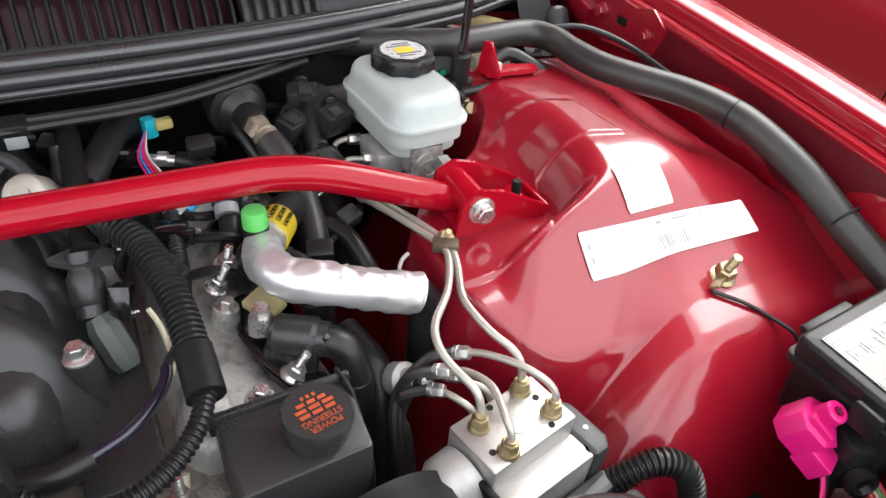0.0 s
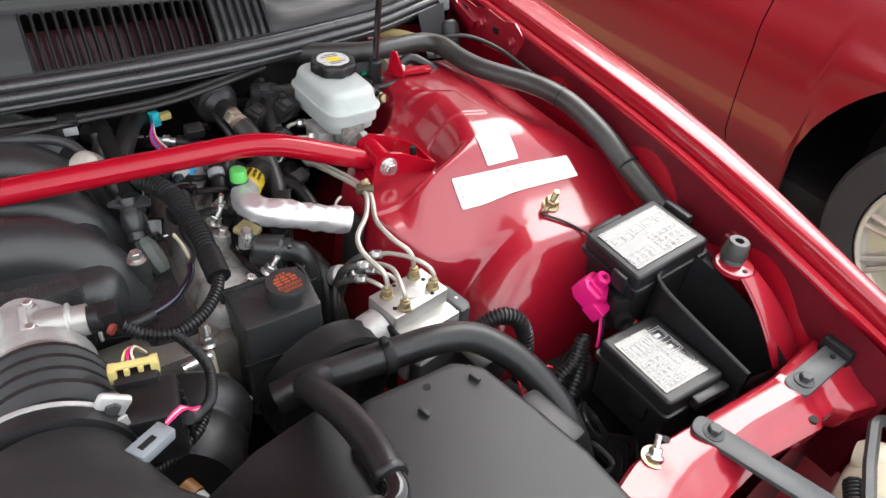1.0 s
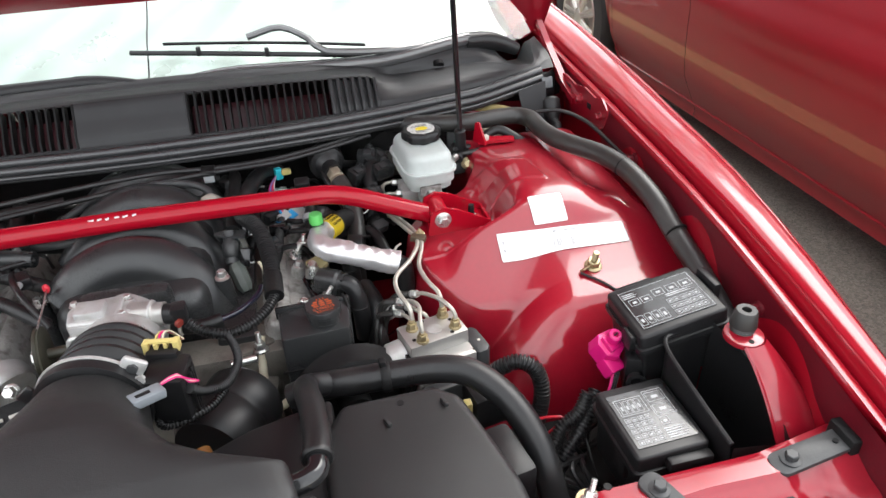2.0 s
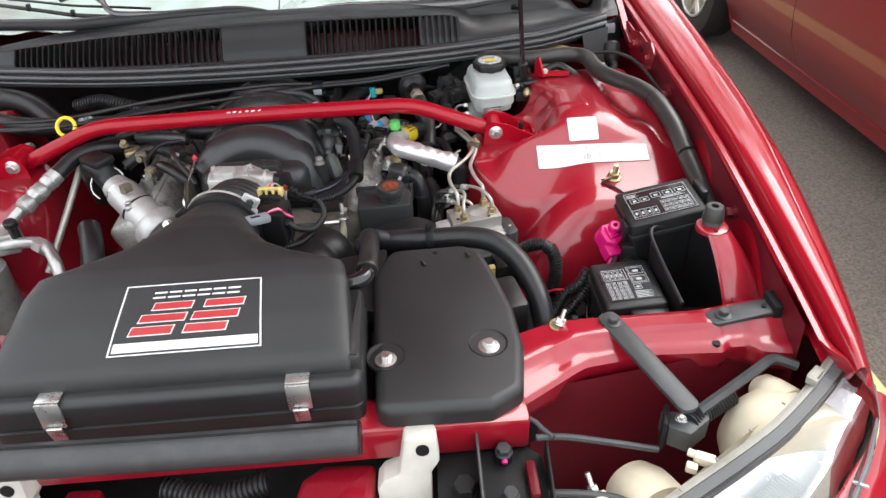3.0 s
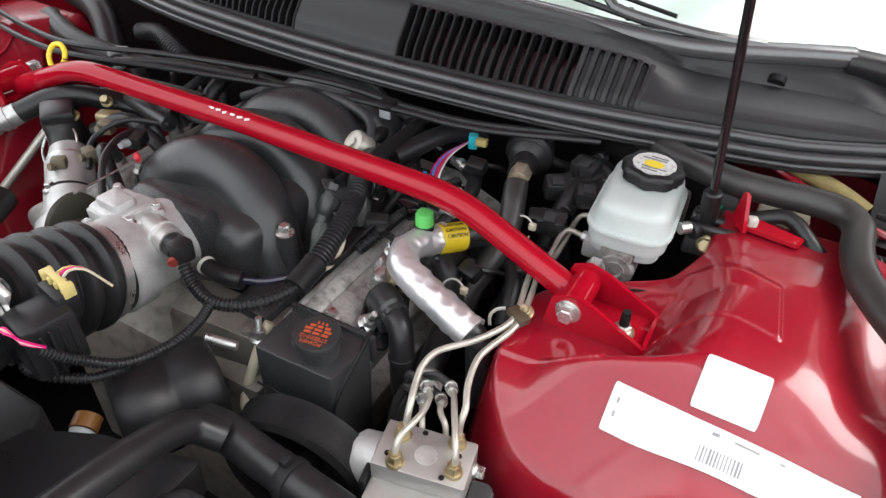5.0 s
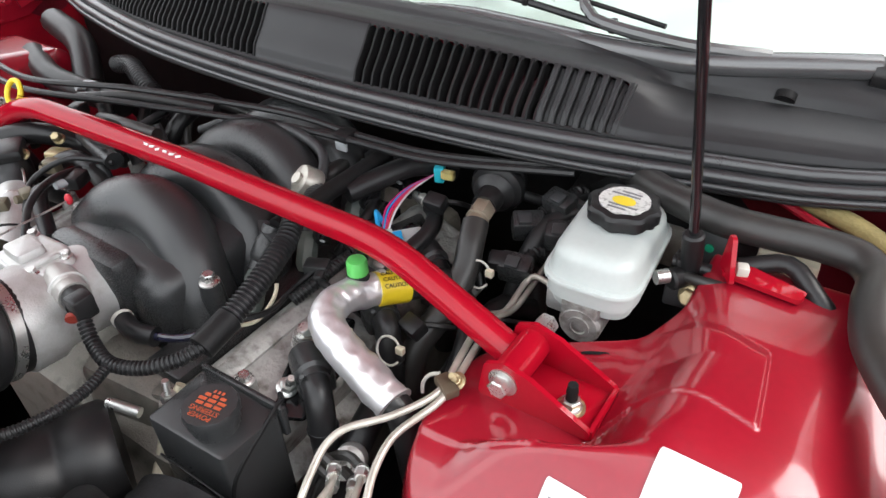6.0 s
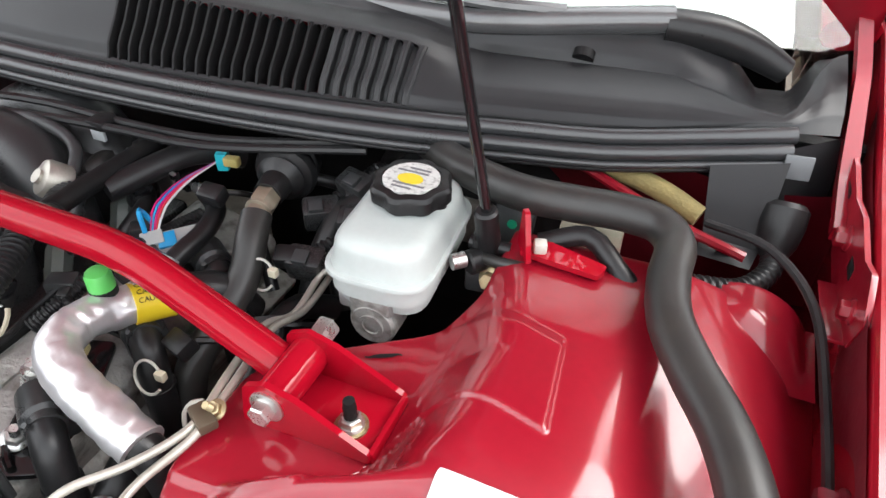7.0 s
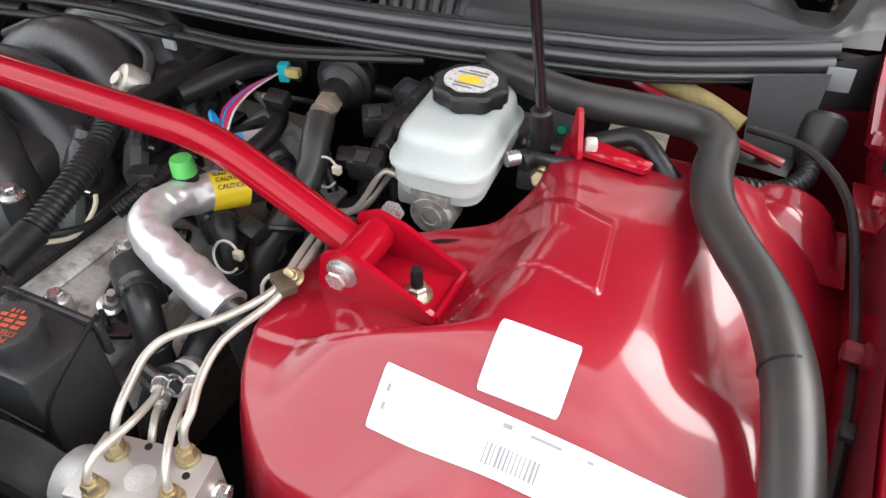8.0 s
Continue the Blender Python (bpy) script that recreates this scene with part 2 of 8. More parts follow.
def box(c, s, bevel=0.002, rz=0, rx=0, ry=0, seg=2):
    bm = bmesh.new()
    bmesh.ops.create_cube(bm, size=1, matrix=Matrix.Diagonal((*s, 1)))
    if bevel:
        bmesh.ops.bevel(bm, geom=bm.edges[:], offset=min(bevel, min(s) * 0.45), segments=seg, affect='EDGES', profile=0.5)
    bm.transform(pose(*c, rx, ry, rz))
    return bm


def axis_matrix(p0, p1):
    p0, p1 = Vector(p0), Vector(p1)
    return Matrix.Translation(p0) @ (p1 - p0).to_track_quat('Z', 'Y').to_matrix().to_4x4(), (p1 - p0).length


def lathe(p0, p1, profile, seg=24, lobes=0, depth=0.0):
    """Turns (radius, fraction of the way from p0 to p1) about that way; lobes scallop the rim."""
    m, ln = axis_matrix(p0, p1)
    bm = bmesh.new()
    rings = []
    for r, f in profile:
        ring = []
        for i in range(seg):
            a = 2 * math.pi * i / seg
            k = r * (1 + depth * math.cos(lobes * a)) if lobes else r
            ring.append(bm.verts.new((k * math.cos(a), k * math.sin(a), f * ln)))
        rings.append(ring)
    for a, b in zip(rings, rings[1:]):
        for i in range(seg):
            bm.faces.new((a[i], a[(i + 1) % seg], b[(i + 1) % seg], b[i]))
    bm.faces.new(rings[0][::-1])
    bm.faces.new(rings[-1])
    bm.transform(m)
    return bm


def cyl(p0, p1, r, r1=None, seg=16, chamfer=0.0):
    r1 = r if r1 is None else r1
    ln = (Vector(p1) - Vector(p0)).length
    c = min(chamfer, ln * 0.4, r * 0.6)
    if c:
        return lathe(p0, p1, [(r - c, 0), (r, c / ln), (r1, 1 - c / ln), (r1 - c, 1)], seg)
    return lathe(p0, p1, [(r, 0), (r1, 1)], seg)


def hexbolt(p0, p1, r, washer=1.35):
    """A bolt head with its flange; p0 is the seat, p1 the top."""
    p0, p1 = Vector(p0), Vector(p1)
    mid = p0.lerp(p1, 0.3)
    a = lathe(p0, mid, [(r * washer, 0), (r * washer, 0.5), (r * 1.05, 1)], 18)
    b = lathe(mid, p1, [(r, 0), (r, 0.85), (r * 0.85, 1)], 6)
    return join(a, b)


def stud(p0, p1, r):
    """A threaded stud with its nut."""
    p0, p1 = Vector(p0), Vector(p1)
    m = p0.lerp(p1, 0.45)
    prof = []
    for i in range(13):
        prof.append((r * (0.62 if i % 2 else 0.52), i / 12))
    return join(hexbolt(p0, m, r * 1.25), lathe(m, p1, prof, 10))


def smooth_path(pts, step=0.006):
    """An even run of points on a soft curve through pts."""
    P = [Vector(p) for p in pts]
    if len(P) == 2:
        n = max(2, int((P[1] - P[0]).length / step))
        return [P[0].lerp(P[1], i / n) for i in range(n + 1)]
    Q = [P[0] * 2 - P[1]] + P + [P[-1] * 2 - P[-2]]
    out = []
    for i in range(1, len(Q) - 2):
        a, b, c, d = Q[i - 1:i + 3]
        n = max(2, int((c - b).length / step))
        for k in range(n):
            t = k / n
            out.append(0.5 * ((2 * b) + (c - a) * t + (2 * a - 5 * b + 4 * c - d) * t * t + (3 * b - a - 3 * c + d) * t ** 3))
    out.append(P[-1])
    return out


def bent(pts, r, step=0.006):
    """Straight runs joined by round bends of radius r, as even points."""
    P = [Vector(p) for p in pts]
    out = [P[0]]
    for a, p, b in zip(P, P[1:], P[2:]):
        u, v = (a - p), (b - p)
        d = min(r / math.tan(u.angle(v) / 2), u.length * 0.49, v.length * 0.49)
        p0, p1 = p + u.normalized() * d, p + v.normalized() * d
        out += [p0 * (1 - t) ** 2 + p * 2 * t * (1 - t) + p1 * t * t for t in span(0, 1, 14)]
    out.append(P[-1])
    fine = [out[0]]
    for a, b in zip(out, out[1:]):
        n = max(1, int((b - a).length / 0.02))
        fine += [a.lerp(b, (i + 1) / n) for i in range(n)]
    return fine


def tube(pts, r, seg=12, step=0.008, ribs=0.0, depth=0.12, ends=True, taper=None):
    """A hose along pts. ribs: the spacing of its corrugations."""
    if ribs:
        step = ribs / 4
    path = smooth_path(pts, step) if step else [Vector(p) for p in pts]
    bm = bmesh.new()
    rings, s = [], 0.0
    t0 = (path[1] - path[0]).normalized()
    u = t0.orthogonal().normalized()
    total = sum((b - a).length for a, b in zip(path, path[1:]))
    for i, p in enumerate(path):
        t = (path[min(i + 1, len(path) - 1)] - path[max(i - 1, 0)]).normalized()
        u = (u - t * u.dot(t)).normalized()
        v = t.cross(u)
        if i:
            s += (p - path[i - 1]).length
        k = r * (1 + depth * (1 if i % 4 in (0, 1) else -1)) if ribs else r
        if taper:
            k *= taper(s / total)
        rings.append([bm.verts.new(p + (u * math.cos(2 * math.pi * j / seg) + v * math.sin(2 * math.pi * j / seg)) * k) for j in range(seg)])
    for a, b in zip(rings, rings[1:]):
        for j in range(seg):
            bm.faces.new((a[j], a[(j + 1) % seg], b[(j + 1) % seg], b[j]))
    if ends:
        bm.faces.new(rings[0][::-1])
        bm.faces.new(rings[-1])
    return bm


def rounded(poly, r, n=4):
    """A polygon in the plane with its corners rounded."""
    out = []
    P = [Vector(p) for p in poly]
    for i, p in enumerate(P):
        a, b = (P[i - 1] - p), (P[(i + 1) % len(P)] - p)
        ang = a.angle(b)
        d = min(r / math.tan(ang / 2), a.length * 0.45, b.length * 0.45)
        p0, p1 = p + a.normalized() * d, p + b.normalized() * d
        for k in range(n + 1):
            t = k / n
            out.append((p0 * (1 - t) ** 2 + p * 2 * t * (1 - t) + p1 * t * t))
    return out


def slab(poly, z0, z1, m=None, corner=0.0, bevel=0.0, n=4, seg=2, top=1.0):
    """A polygon raised from z0 to z1, bevelled along its upper edge."""
    pts = rounded(poly, corner, n) if corner else [Vector(p) for p in poly]
    c = sum(pts, Vector((0, 0))) / len(pts)
    bm = bmesh.new()
    levels = [(z0, 1.0, 0.0)]
    if bevel:
        for k in range(seg + 1):
            a = math.pi / 2 * k / seg
            levels.append((z1 - bevel + bevel * math.sin(a), top, bevel * (1 - math.cos(a))))
    else:
        levels.append((z1, top, 0.0))
    rings = []
    cnt = len(pts)
    nor = []
    area = sum(pts[i - 1].x * pts[i].y - pts[i].x * pts[i - 1].y for i in range(cnt))
    for i in range(cnt):
        e = (pts[(i + 1) % cnt] - pts[i - 1])
        v = Vector((-e.y, e.x))
        v = v.normalized() if v.length else Vector((0, 0))
        nor.append(v if area > 0 else -v)
    for z, k, inset in levels:
        rings.append([bm.verts.new((*((c + (p - c) * k) + nor[i] * inset), z)) for i, p in enumerate(pts)])
    for a, b in zip(rings, rings[1:]):
        for i in range(cnt):
            bm.faces.new((a[i], a[(i + 1) % cnt], b[(i + 1) % cnt], b[i]))
    bm.faces.new(rings[0][::-1])
    bm.faces.new(rings[-1])
    if m is not None:
        bm.transform(m)
    return bm


def sheet(f, us, vs):
    """A surface f(u, v) as plain vertices and faces."""
    V = [tuple(f(u, v)) for v in vs for u in us]
    n = len(us)
    F = [(j * n + i, j * n + i + 1, (j + 1) * n + i + 1, (j + 1) * n + i) for j in range(len(vs) - 1) for i in range(n - 1)]
    return V, F


def span(a, b, n):
    return [a + (b - a) * i / (n - 1) for i in range(n)]


def lerp_table(x, xs, ys):
    return float(np.interp(x, xs, ys))


def smin(a, b, k):
    h = max(k - abs(a - b), 0.0) / k
    return min(a, b) - h * h * k * 0.25


def smax(a, b, k):
    return -smin(-a, -b, k)


def clamp01(x):
    return max(0.0, min(1.0, x))


def ease(x):
    x = clamp01(x)
    return x * x * (3 - 2 * x)

# ---- ground and the place round the car ----
solo("ground", sheet(lambda u, v: (u, v, 0.0), [-300, -30, -6, 0, 6, 30, 300], [-300, -30, -6, 0, 6, 30, 300]), ASPHALT, "weathered grey asphalt of a parking lot", "ground", kind="structure")
solo("parking_line", box((1.395, -1.0, 0.004), (0.145, 10.0, 0.008), 0.0), LINE_PAINT, "worn pale yellow parking line on asphalt", "line", kind="structure")
solo("end_line", box((1.9, 3.96, 0.004), (7.0, 0.09, 0.008), 0.0), LINE_WHITE, "worn white line across the parking bays", "line", kind="structure")

LEAF = mat("tree_leaves", (0.06, 0.11, 0.03), 0.6, vary=0.4, scale=0.6, fine=8)
BARK = mat("tree_bark", (0.12, 0.09, 0.06), 0.9, bump=0.5, fine=30)


def tree(x, y, h, seed):
    rnd = random.Random(seed)
    t = thing("tree", (x, y, 0), "leafy green tree at the edge of the lot", "tree", "trees round the lot")
    trunk = tube([(x, y, 0), (x + 0.1, y, h * 0.25), (x, y + 0.1, h * 0.5), (x, y, h * 0.8)], 0.22, 8, 0.5, taper=lambda s: 1.1 - 0.8 * s)
    for i in range(7):
        a, z = i * 2.4, h * (0.3 + 0.07 * i)
        trunk = join(trunk, tube([(x, y, z), (x + math.cos(a) * h * 0.13, y + math.sin(a) * h * 0.13, z + h * 0.08), (x + math.cos(a) * h * 0.25, y + math.sin(a) * h * 0.25, z + h * 0.13)], 0.07, 6, 0.4, taper=lambda s: 1 - 0.7 * s))
    part("trunk", trunk, BARK, t)
    V, F = [], []
    for i in range(2600):
        a, b = rnd.uniform(0, 6.283), rnd.uniform(-1, 1)
        r = h * 0.32 * (0.55 + 0.45 * rnd.random()) * (1 + 0.25 * math.sin(3 * a + seed))
        q = math.sqrt(1 - b * b)
        c = Vector((x + r * q * math.cos(a), y + r * q * math.sin(a), h * 0.64 + r * b * 1.05))
        e, g = Vector((rnd.gauss(0, 1), rnd.gauss(0, 1), rnd.gauss(0, 1))).normalized(), Vector((rnd.gauss(0, 1), rnd.gauss(0, 1), rnd.gauss(0, 1)))
        g = e.cross(g).normalized()
        s = rnd.uniform(0.12, 0.3)
        k = len(V)
        V += [tuple(c - e * s), tuple(c + g * s * 0.5), tuple(c + e * s), tuple(c - g * s * 0.5)]
        F.append((k, k + 1, k + 2, k + 3))
    part("crown", (V, F), LEAF, t)


for i, (x, y, h) in enumerate([(-9, 15, 15), (-2.5, 17, 17), (4.5, 16, 16), (12, 17, 17), (-16, 14, 14), (19, 15, 14)]):
    tree(x, y, h, i)


# ---- parked saloon beside the bay ----
def alloy_wheel(t, xf, w, s):
    """One road wheel; s is +1 where the rim faces towards smaller x."""
    wheel = part("wheel", lathe((xf + 0.2 * s, w, 0.33), (xf, w, 0.33), [(0.2, 0), (0.31, 0.05), (0.33, 0.2), (0.33, 0.85), (0.315, 0.97), (0.27, 1.0), (0.222, 0.96), (0.218, 0.75), (0.1, 0.7)], 48), TYRE, t, "black tyre")
    rim = lathe((xf + 0.05 * s, w, 0.33), (xf + 0.004 * s, w, 0.33), [(0.05, 0.0), (0.205, 0.3), (0.216, 0.9), (0.210, 1.0), (0.200, 0.9), (0.197, 0.05), (0.05, 0.0)], 48)
    hub = lathe((xf + 0.05 * s, w, 0.33), (xf + 0.005 * s, w, 0.33), [(0.062, 0), (0.06, 0.6), (0.045, 0.9), (0.03, 1.0)], 24)
    part("rim", join(rim, hub), ALLOY, wheel, "silver alloy rim")
    for k in range(9):
        a = 2 * math.pi * k / 9
        for da in (-0.085, 0.085):
            p0 = (xf + 0.014 * s, w + 0.05 * math.cos(a + da * 1.5), 0.33 + 0.05 * math.sin(a + da * 1.5))
            p1 = (xf + 0.016 * s, w + 0.203 * math.cos(a + da), 0.33 + 0.203 * math.sin(a + da))
            part("spoke", cyl(p0, p1, 0.0105, 0.0085, 8), ALLOY, wheel)
    part("brake_disc", cyl((xf + 0.10 * s, w, 0.33), (xf + 0.085 * s, w, 0.33), 0.15, seg=32), DARK, wheel)


def saloon(x0, y0, paint, label):
    """A saloon whose near flank stands at x0 and whose far wheel stands at y0 + 3.13."""
    t = thing("parked_car", (x0 + 0.9, y0 + 1.5, 0), label, "car")
    YW = (y0, y0 + 3.13)
    ends = (y0 - 0.95, y0 + 4.0)

    def low(y):
        z = 0.160
        for w, r in zip(YW, (0.475, 0.43)):
            d = abs(y - w)
            if d < r:
                z = max(z, 0.33 + math.sqrt(max(0, r * r - d * d)) * 0.96)
        return z

    def flank(y, z, side):
        bulge = 0.055 * math.sin(math.pi * clamp01((z - 0.2) / 0.85)) + 0.012 * math.exp(-((z - 0.70) / 0.03) ** 2)
        tuck = 0.05 * clamp01((0.36 - z) / 0.16)
        over = 0.12 * clamp01((z - 0.9) / 0.2) ** 2
        endin = 0.35 * clamp01((ends[0] + 0.55 - y) / 0.55) ** 2.2 + 0.35 * clamp01((y - ends[1] + 0.55) / 0.55) ** 2.2
        d = 0.055 - bulge + tuck + over + endin
        return x0 + d if side else x0 + 1.86 - d

    def top(y):
        return 1.0 - 0.14 * ease((ends[0] + 1.3 - y) / 1.3) - 0.10 * ease((y - ends[1] + 0.9) / 0.9)

    cuts = [ends[0], y0 - 0.49, y0 + 0.70, y0 + 1.96, y0 + 2.66, ends[1]]
    names = ["bumper", "wing", "front_door", "rear_door", "quarter_panel"]
    for side in (1, 0):
        for a, b, nm in zip(cuts, cuts[1:], names):
            ys = span(a + 0.002, b - 0.002, max(8, int((b - a) / 0.025)))
            part(nm, sheet(lambda u, v: (flank(u, low(u) + (top(u) - low(u)) * v, side), u, low(u) + (top(u) - low(u)) * v), ys, span(0, 1, 22)), paint, t)
        zs = 0.222
        ys = span(y0 + 0.50, y0 + 2.66, 40)
        part("sill_strip", tube([(flank(y, zs, side) + (-0.004 if side else 0.004), y, zs + 0.005) for y in (ys[0], ys[13], ys[26], ys[-1])], 0.007, 8, 0.1), paint, t)
    # bonnet, boot, roof and glass
    part("deck", sheet(lambda u, v: (flank(v, top(v), 1) * (1 - u) + flank(v, top(v), 0) * u, v, top(v) + 0.035 * math.sin(math.pi * u) - 0.001), span(0, 1, 12), span(ends[0] + 0.1, ends[1] - 0.1, 40)), paint, t)
    for nm, e, d in (("nose", ends[0], -1), ("tail", ends[1], 1)):
        part(nm, sheet(lambda u, v: (flank(e, 0.2 + (top(e) - 0.2) * v, 1) * (1 - u) + flank(e, 0.2 + (top(e) - 0.2) * v, 0) * u, e + d * 0.06 * math.sin(math.pi * u), 0.2 + (top(e) - 0.2) * v), span(0, 1, 16), span(0, 1, 12)), paint, t)
    part("underbody", box((x0 + 0.93, y0 + 1.5, 0.22), (1.62, 4.4, 0.10), 0.02), DARK, t)
    for w in YW:
        part("wheel_well", box((x0 + 0.93, w, 0.50), (1.25, 0.8, 0.5), 0.02), DARK, t)
    def roof(u, v):
        y = y0 + 0.75 + 2.75 * v
        arch = 0.44 * math.sin(math.pi * clamp01(0.02 + 0.96 * v)) ** 0.6
        return (x0 + 0.93 + 0.68 * (u * 2 - 1) * (1 - 0.18 * abs(u * 2 - 1) ** 0.2 * arch / 0.44), y, 0.99 + arch * (1 - abs(u * 2 - 1) ** 6))
    part("cabin", sheet(roof, span(0, 1, 21), span(0, 1, 21)), DARK, t, "dark glazed cabin")
    for w in YW:
        for side in (1, 0):
            xf = x0 + 0.03 if side else x0 + 1.83
            s = 1 if side else -1
            alloy_wheel(t, xf, w, s)
    return t


saloon(1.895, -0.235, RED_CAR, "dark red saloon with silver multi-spoke wheels parked alongside")
saloon(0.9, 4.9, BLACK, "dark car parked beyond the white line")

# ---- the open car: fenders ----
YF = [-0.62, -0.60, -0.57, -0.50, -0.40, -0.30, -0.20, -0.10, 0.0, 0.10, 0.20, 0.30, 0.40, 0.60, 0.9]
XL = [0.718, 0.719, 0.720, 0.723, 0.728, 0.7325, 0.7375, 0.743, 0.748, 0.7535, 0.7595, 0.765, 0.772, 0.785, 0.800]
ZL = [0.840, 0.850, 0.860, 0.874, 0.891, 0.907, 0.920, 0.928, 0.934, 0.938, 0.942, 0.945, 0.947, 0.953, 0.960]
WF = [0.20, 0.24, 0.30, 0.42, 0.56, 0.70, 0.83, 0.93, 1.0, 1.05, 1.12, 1.18, 1.22, 1.22, 1.15]
WS = [0.75, 0.80, 0.90, 1.10, 1.20, 1.20, 1.15, 1.08, 1.0, 1.0, 0.90, 0.80, 0.80, 0.80, 0.80]
# across: offset from the lip's inner edge and height over it
SEC = [(-0.003, -0.20), (-0.003, -0.05), (-0.002, -0.004), (0.0, 0.0), (0.0095, 0.0), (0.0115, -0.002), (0.0130, -0.007), (0.0150, -0.007), (0.0158, 0.004), (0.0168, 0.0125), (0.0195, 0.0160), (0.030, 0.0195), (0.046, 0.0205), (0.062, 0.0175), (0.074, 0.0120), (0.082, 0.0065), (0.085, 0.0065), (0.089, 0.0020), (0.103, -0.012), (0.120, -0.034), (0.138, -0.068), (0.154, -0.12), (0.163, -0.19), (0.167, -0.30), (0.160, -0.42), (0.12, -0.55)]


def fender_point(y, k, sgn=1):
    x0, z0, w = lerp_table(y, YF, XL), lerp_table(y, YF, ZL), lerp_table(y, YF, WF)
    i = min(int(k), len(SEC) - 2)
    f = k - i
    dx = SEC[i][0] * (1 - f) + SEC[i + 1][0] * f
    dz = SEC[i][1] * (1 - f) + SEC[i + 1][1] * f
    # the folded lip ends short of the headlight
    end = ease((-0.555 - y) / 0.045)
    if dx < 0.0168:
        dx, dz = dx + (0.0168 - dx) * end, dz + (0.0125 - dz) * end
    else:
        dx = 0.0168 + (min(dx, 0.095) - 0.0168) * w + max(0.0, dx - 0.095) * lerp_table(y, YF, WS)
    if SEC[i][0] < 0 and y < -0.44:
        dz = max(dz, -0.20 + 0.165 * ease((-0.44 - y) / 0.08))
        dx += 0.014 * ease((-0.44 - y) / 0.05) * clamp01(-dz / 0.02)
    # the body line low on the crest dies out towards the headlight
    if 14 < k < 18:
        dz -= 0.0035 * ease((-0.05 - y) / 0.3)
    return (sgn * (x0 + dx), y, z0 + dz)


for sgn, side in ((1, "driver"), (-1, "passenger")):
    f = thing("fender", (sgn * 0.8, 0, 0.3), "glossy red front fender with a folded inner lip and gutter", "fender", "front fenders")
    ks = [i + j / 3 for i in range(len(SEC) - 1) for j in range(3)] + [len(SEC) - 1]
    part("wing_panel", sheet(lambda u, v: fender_point(v, u, sgn), ks, span(-0.605, 0.9, 90)), RED, f, sharp=60)
    # the plate that closes its forward end
    V = [fender_point(-0.605, k, sgn) for k in ks]
    part("front_edge", ([v for p in V for v in (p, (p[0], p[1] + 0.02, p[2] - 0.004))], [(2 * i, 2 * i + 2, 2 * i + 3, 2 * i + 1) for i in range(len(V) - 1)]), RED, f)
    # drain holes and screws along the inner wall
    for y in (-0.30, 0.05, 0.33):
        x, _, z = fender_point(y, 1.3, sgn)
        part("screw", hexbolt((x, y, z), (x - 0.014 * sgn, y, z), 0.007), APRON, f)


# ---- shock towers and inner aprons ----
def tower_z(x, y):
    """Height of the pressed sheet of the tower; x runs outwards from the middle of the car."""
    n = 0.0015 * math.sin(17 * x + 9 * y)
    crown = 0.903 + n - 0.10 * max(0, y - 0.12) - 3.6 * max(0, x - 0.618) ** 2
    front = 0.903 + 0.88 * (y + 0.003) 
    edge = 0.502 - 0.075 * ease(-y / 0.05) - 0.35 * max(0, y - 0.09)
    inner = 0.846 + 1.25 * (x - edge) - 0.10 * (y - 0.03)
    step = smax(0.846 - 0.06 * max(0, y - 0.10) + 0.05 * (x - 0.45), inner, 0.012)
    # a pressed hollow beside the bracket
    step -= 0.008 * math.exp(-((x - 0.502) / 0.018) ** 2 - ((y - 0.030) / 0.05) ** 2)
    z = smin(crown, step, 0.022)
    z = smin(z, front, 0.030)
    # outer hollow between the crown and the apron
    dip = 0.021 * math.exp(-((x - 0.668) / 0.036) ** 2 - ((y - 0.06) / 0.085) ** 2)
    z -= dip
    z = smin(z, 0.905 - 0.9 * max(0, x - 0.70) * ease((0.02 - y) / 0.1), 0.02)
    # inner wall, rounded front corner, rear fall
    back = 0.13 * ease((y - 0.03) / 0.13)
    corner = math.hypot(min(0, x - 0.47 - back), min(0, y + 0.030) * 1.03)
    z = smin(z, 0.846 - 7.0 * (corner - 0.092), 0.03)
    z = smin(z, 0.90 - 2.2 * (y - 0.225), 0.03)
    z = smin(z, 0.80 + 4.0 * (y + 0.128), 0.05)
    # forward wheelhouse bulge with its arched edge
    b = smin(0.829 + 0.30 * (y + 0.106), 0.80 + 3.0 * (y + 0.190), 0.11)
    b = smin(b, 0.80 + 1.5 * (x - 0.497), 0.10)
    b = smin(b, 0.87 - 1.5 * (y + 0.06), 0.05)
    z = smax(z, b, 0.032)
    # the rear sheet laps over the front one along a raised edge
    lap = lerp_table(x, [0.40, 0.44, 0.47, 0.493, 0.502, 0.512, 0.523, 0.56, 0.597], [-0.050, -0.046, -0.036, -0.005, 0.025, 0.044, 0.047, 0.041, 0.032])
    right = clamp01((0.597 - 0.12 * max(0, y - 0.032) - x) / 0.003)
    tail = clamp01(max((0.112 + 0.30 * (0.583 - x) - y) / 0.010, (0.525 - x) * 40))
    tall = 0.0030 + 0.0035 * math.exp(-((x - 0.503) / 0.012) ** 2)
    z += tall * clamp01((y - lap) / 0.003) * right * tail
    # a cracked fold beside the lapped panel
    fold = lerp_table(y, [0.05, 0.065, 0.10, 0.14], [0.480, 0.497, 0.506, 0.520])
    z += 0.0008 * clamp01((x - fold) / 0.004) * clamp01((0.06 + fold - x) / 0.05) * ease((y - 0.05) / 0.01) * ease((0.145 - y) / 0.01)
    return max(z, 0.50)


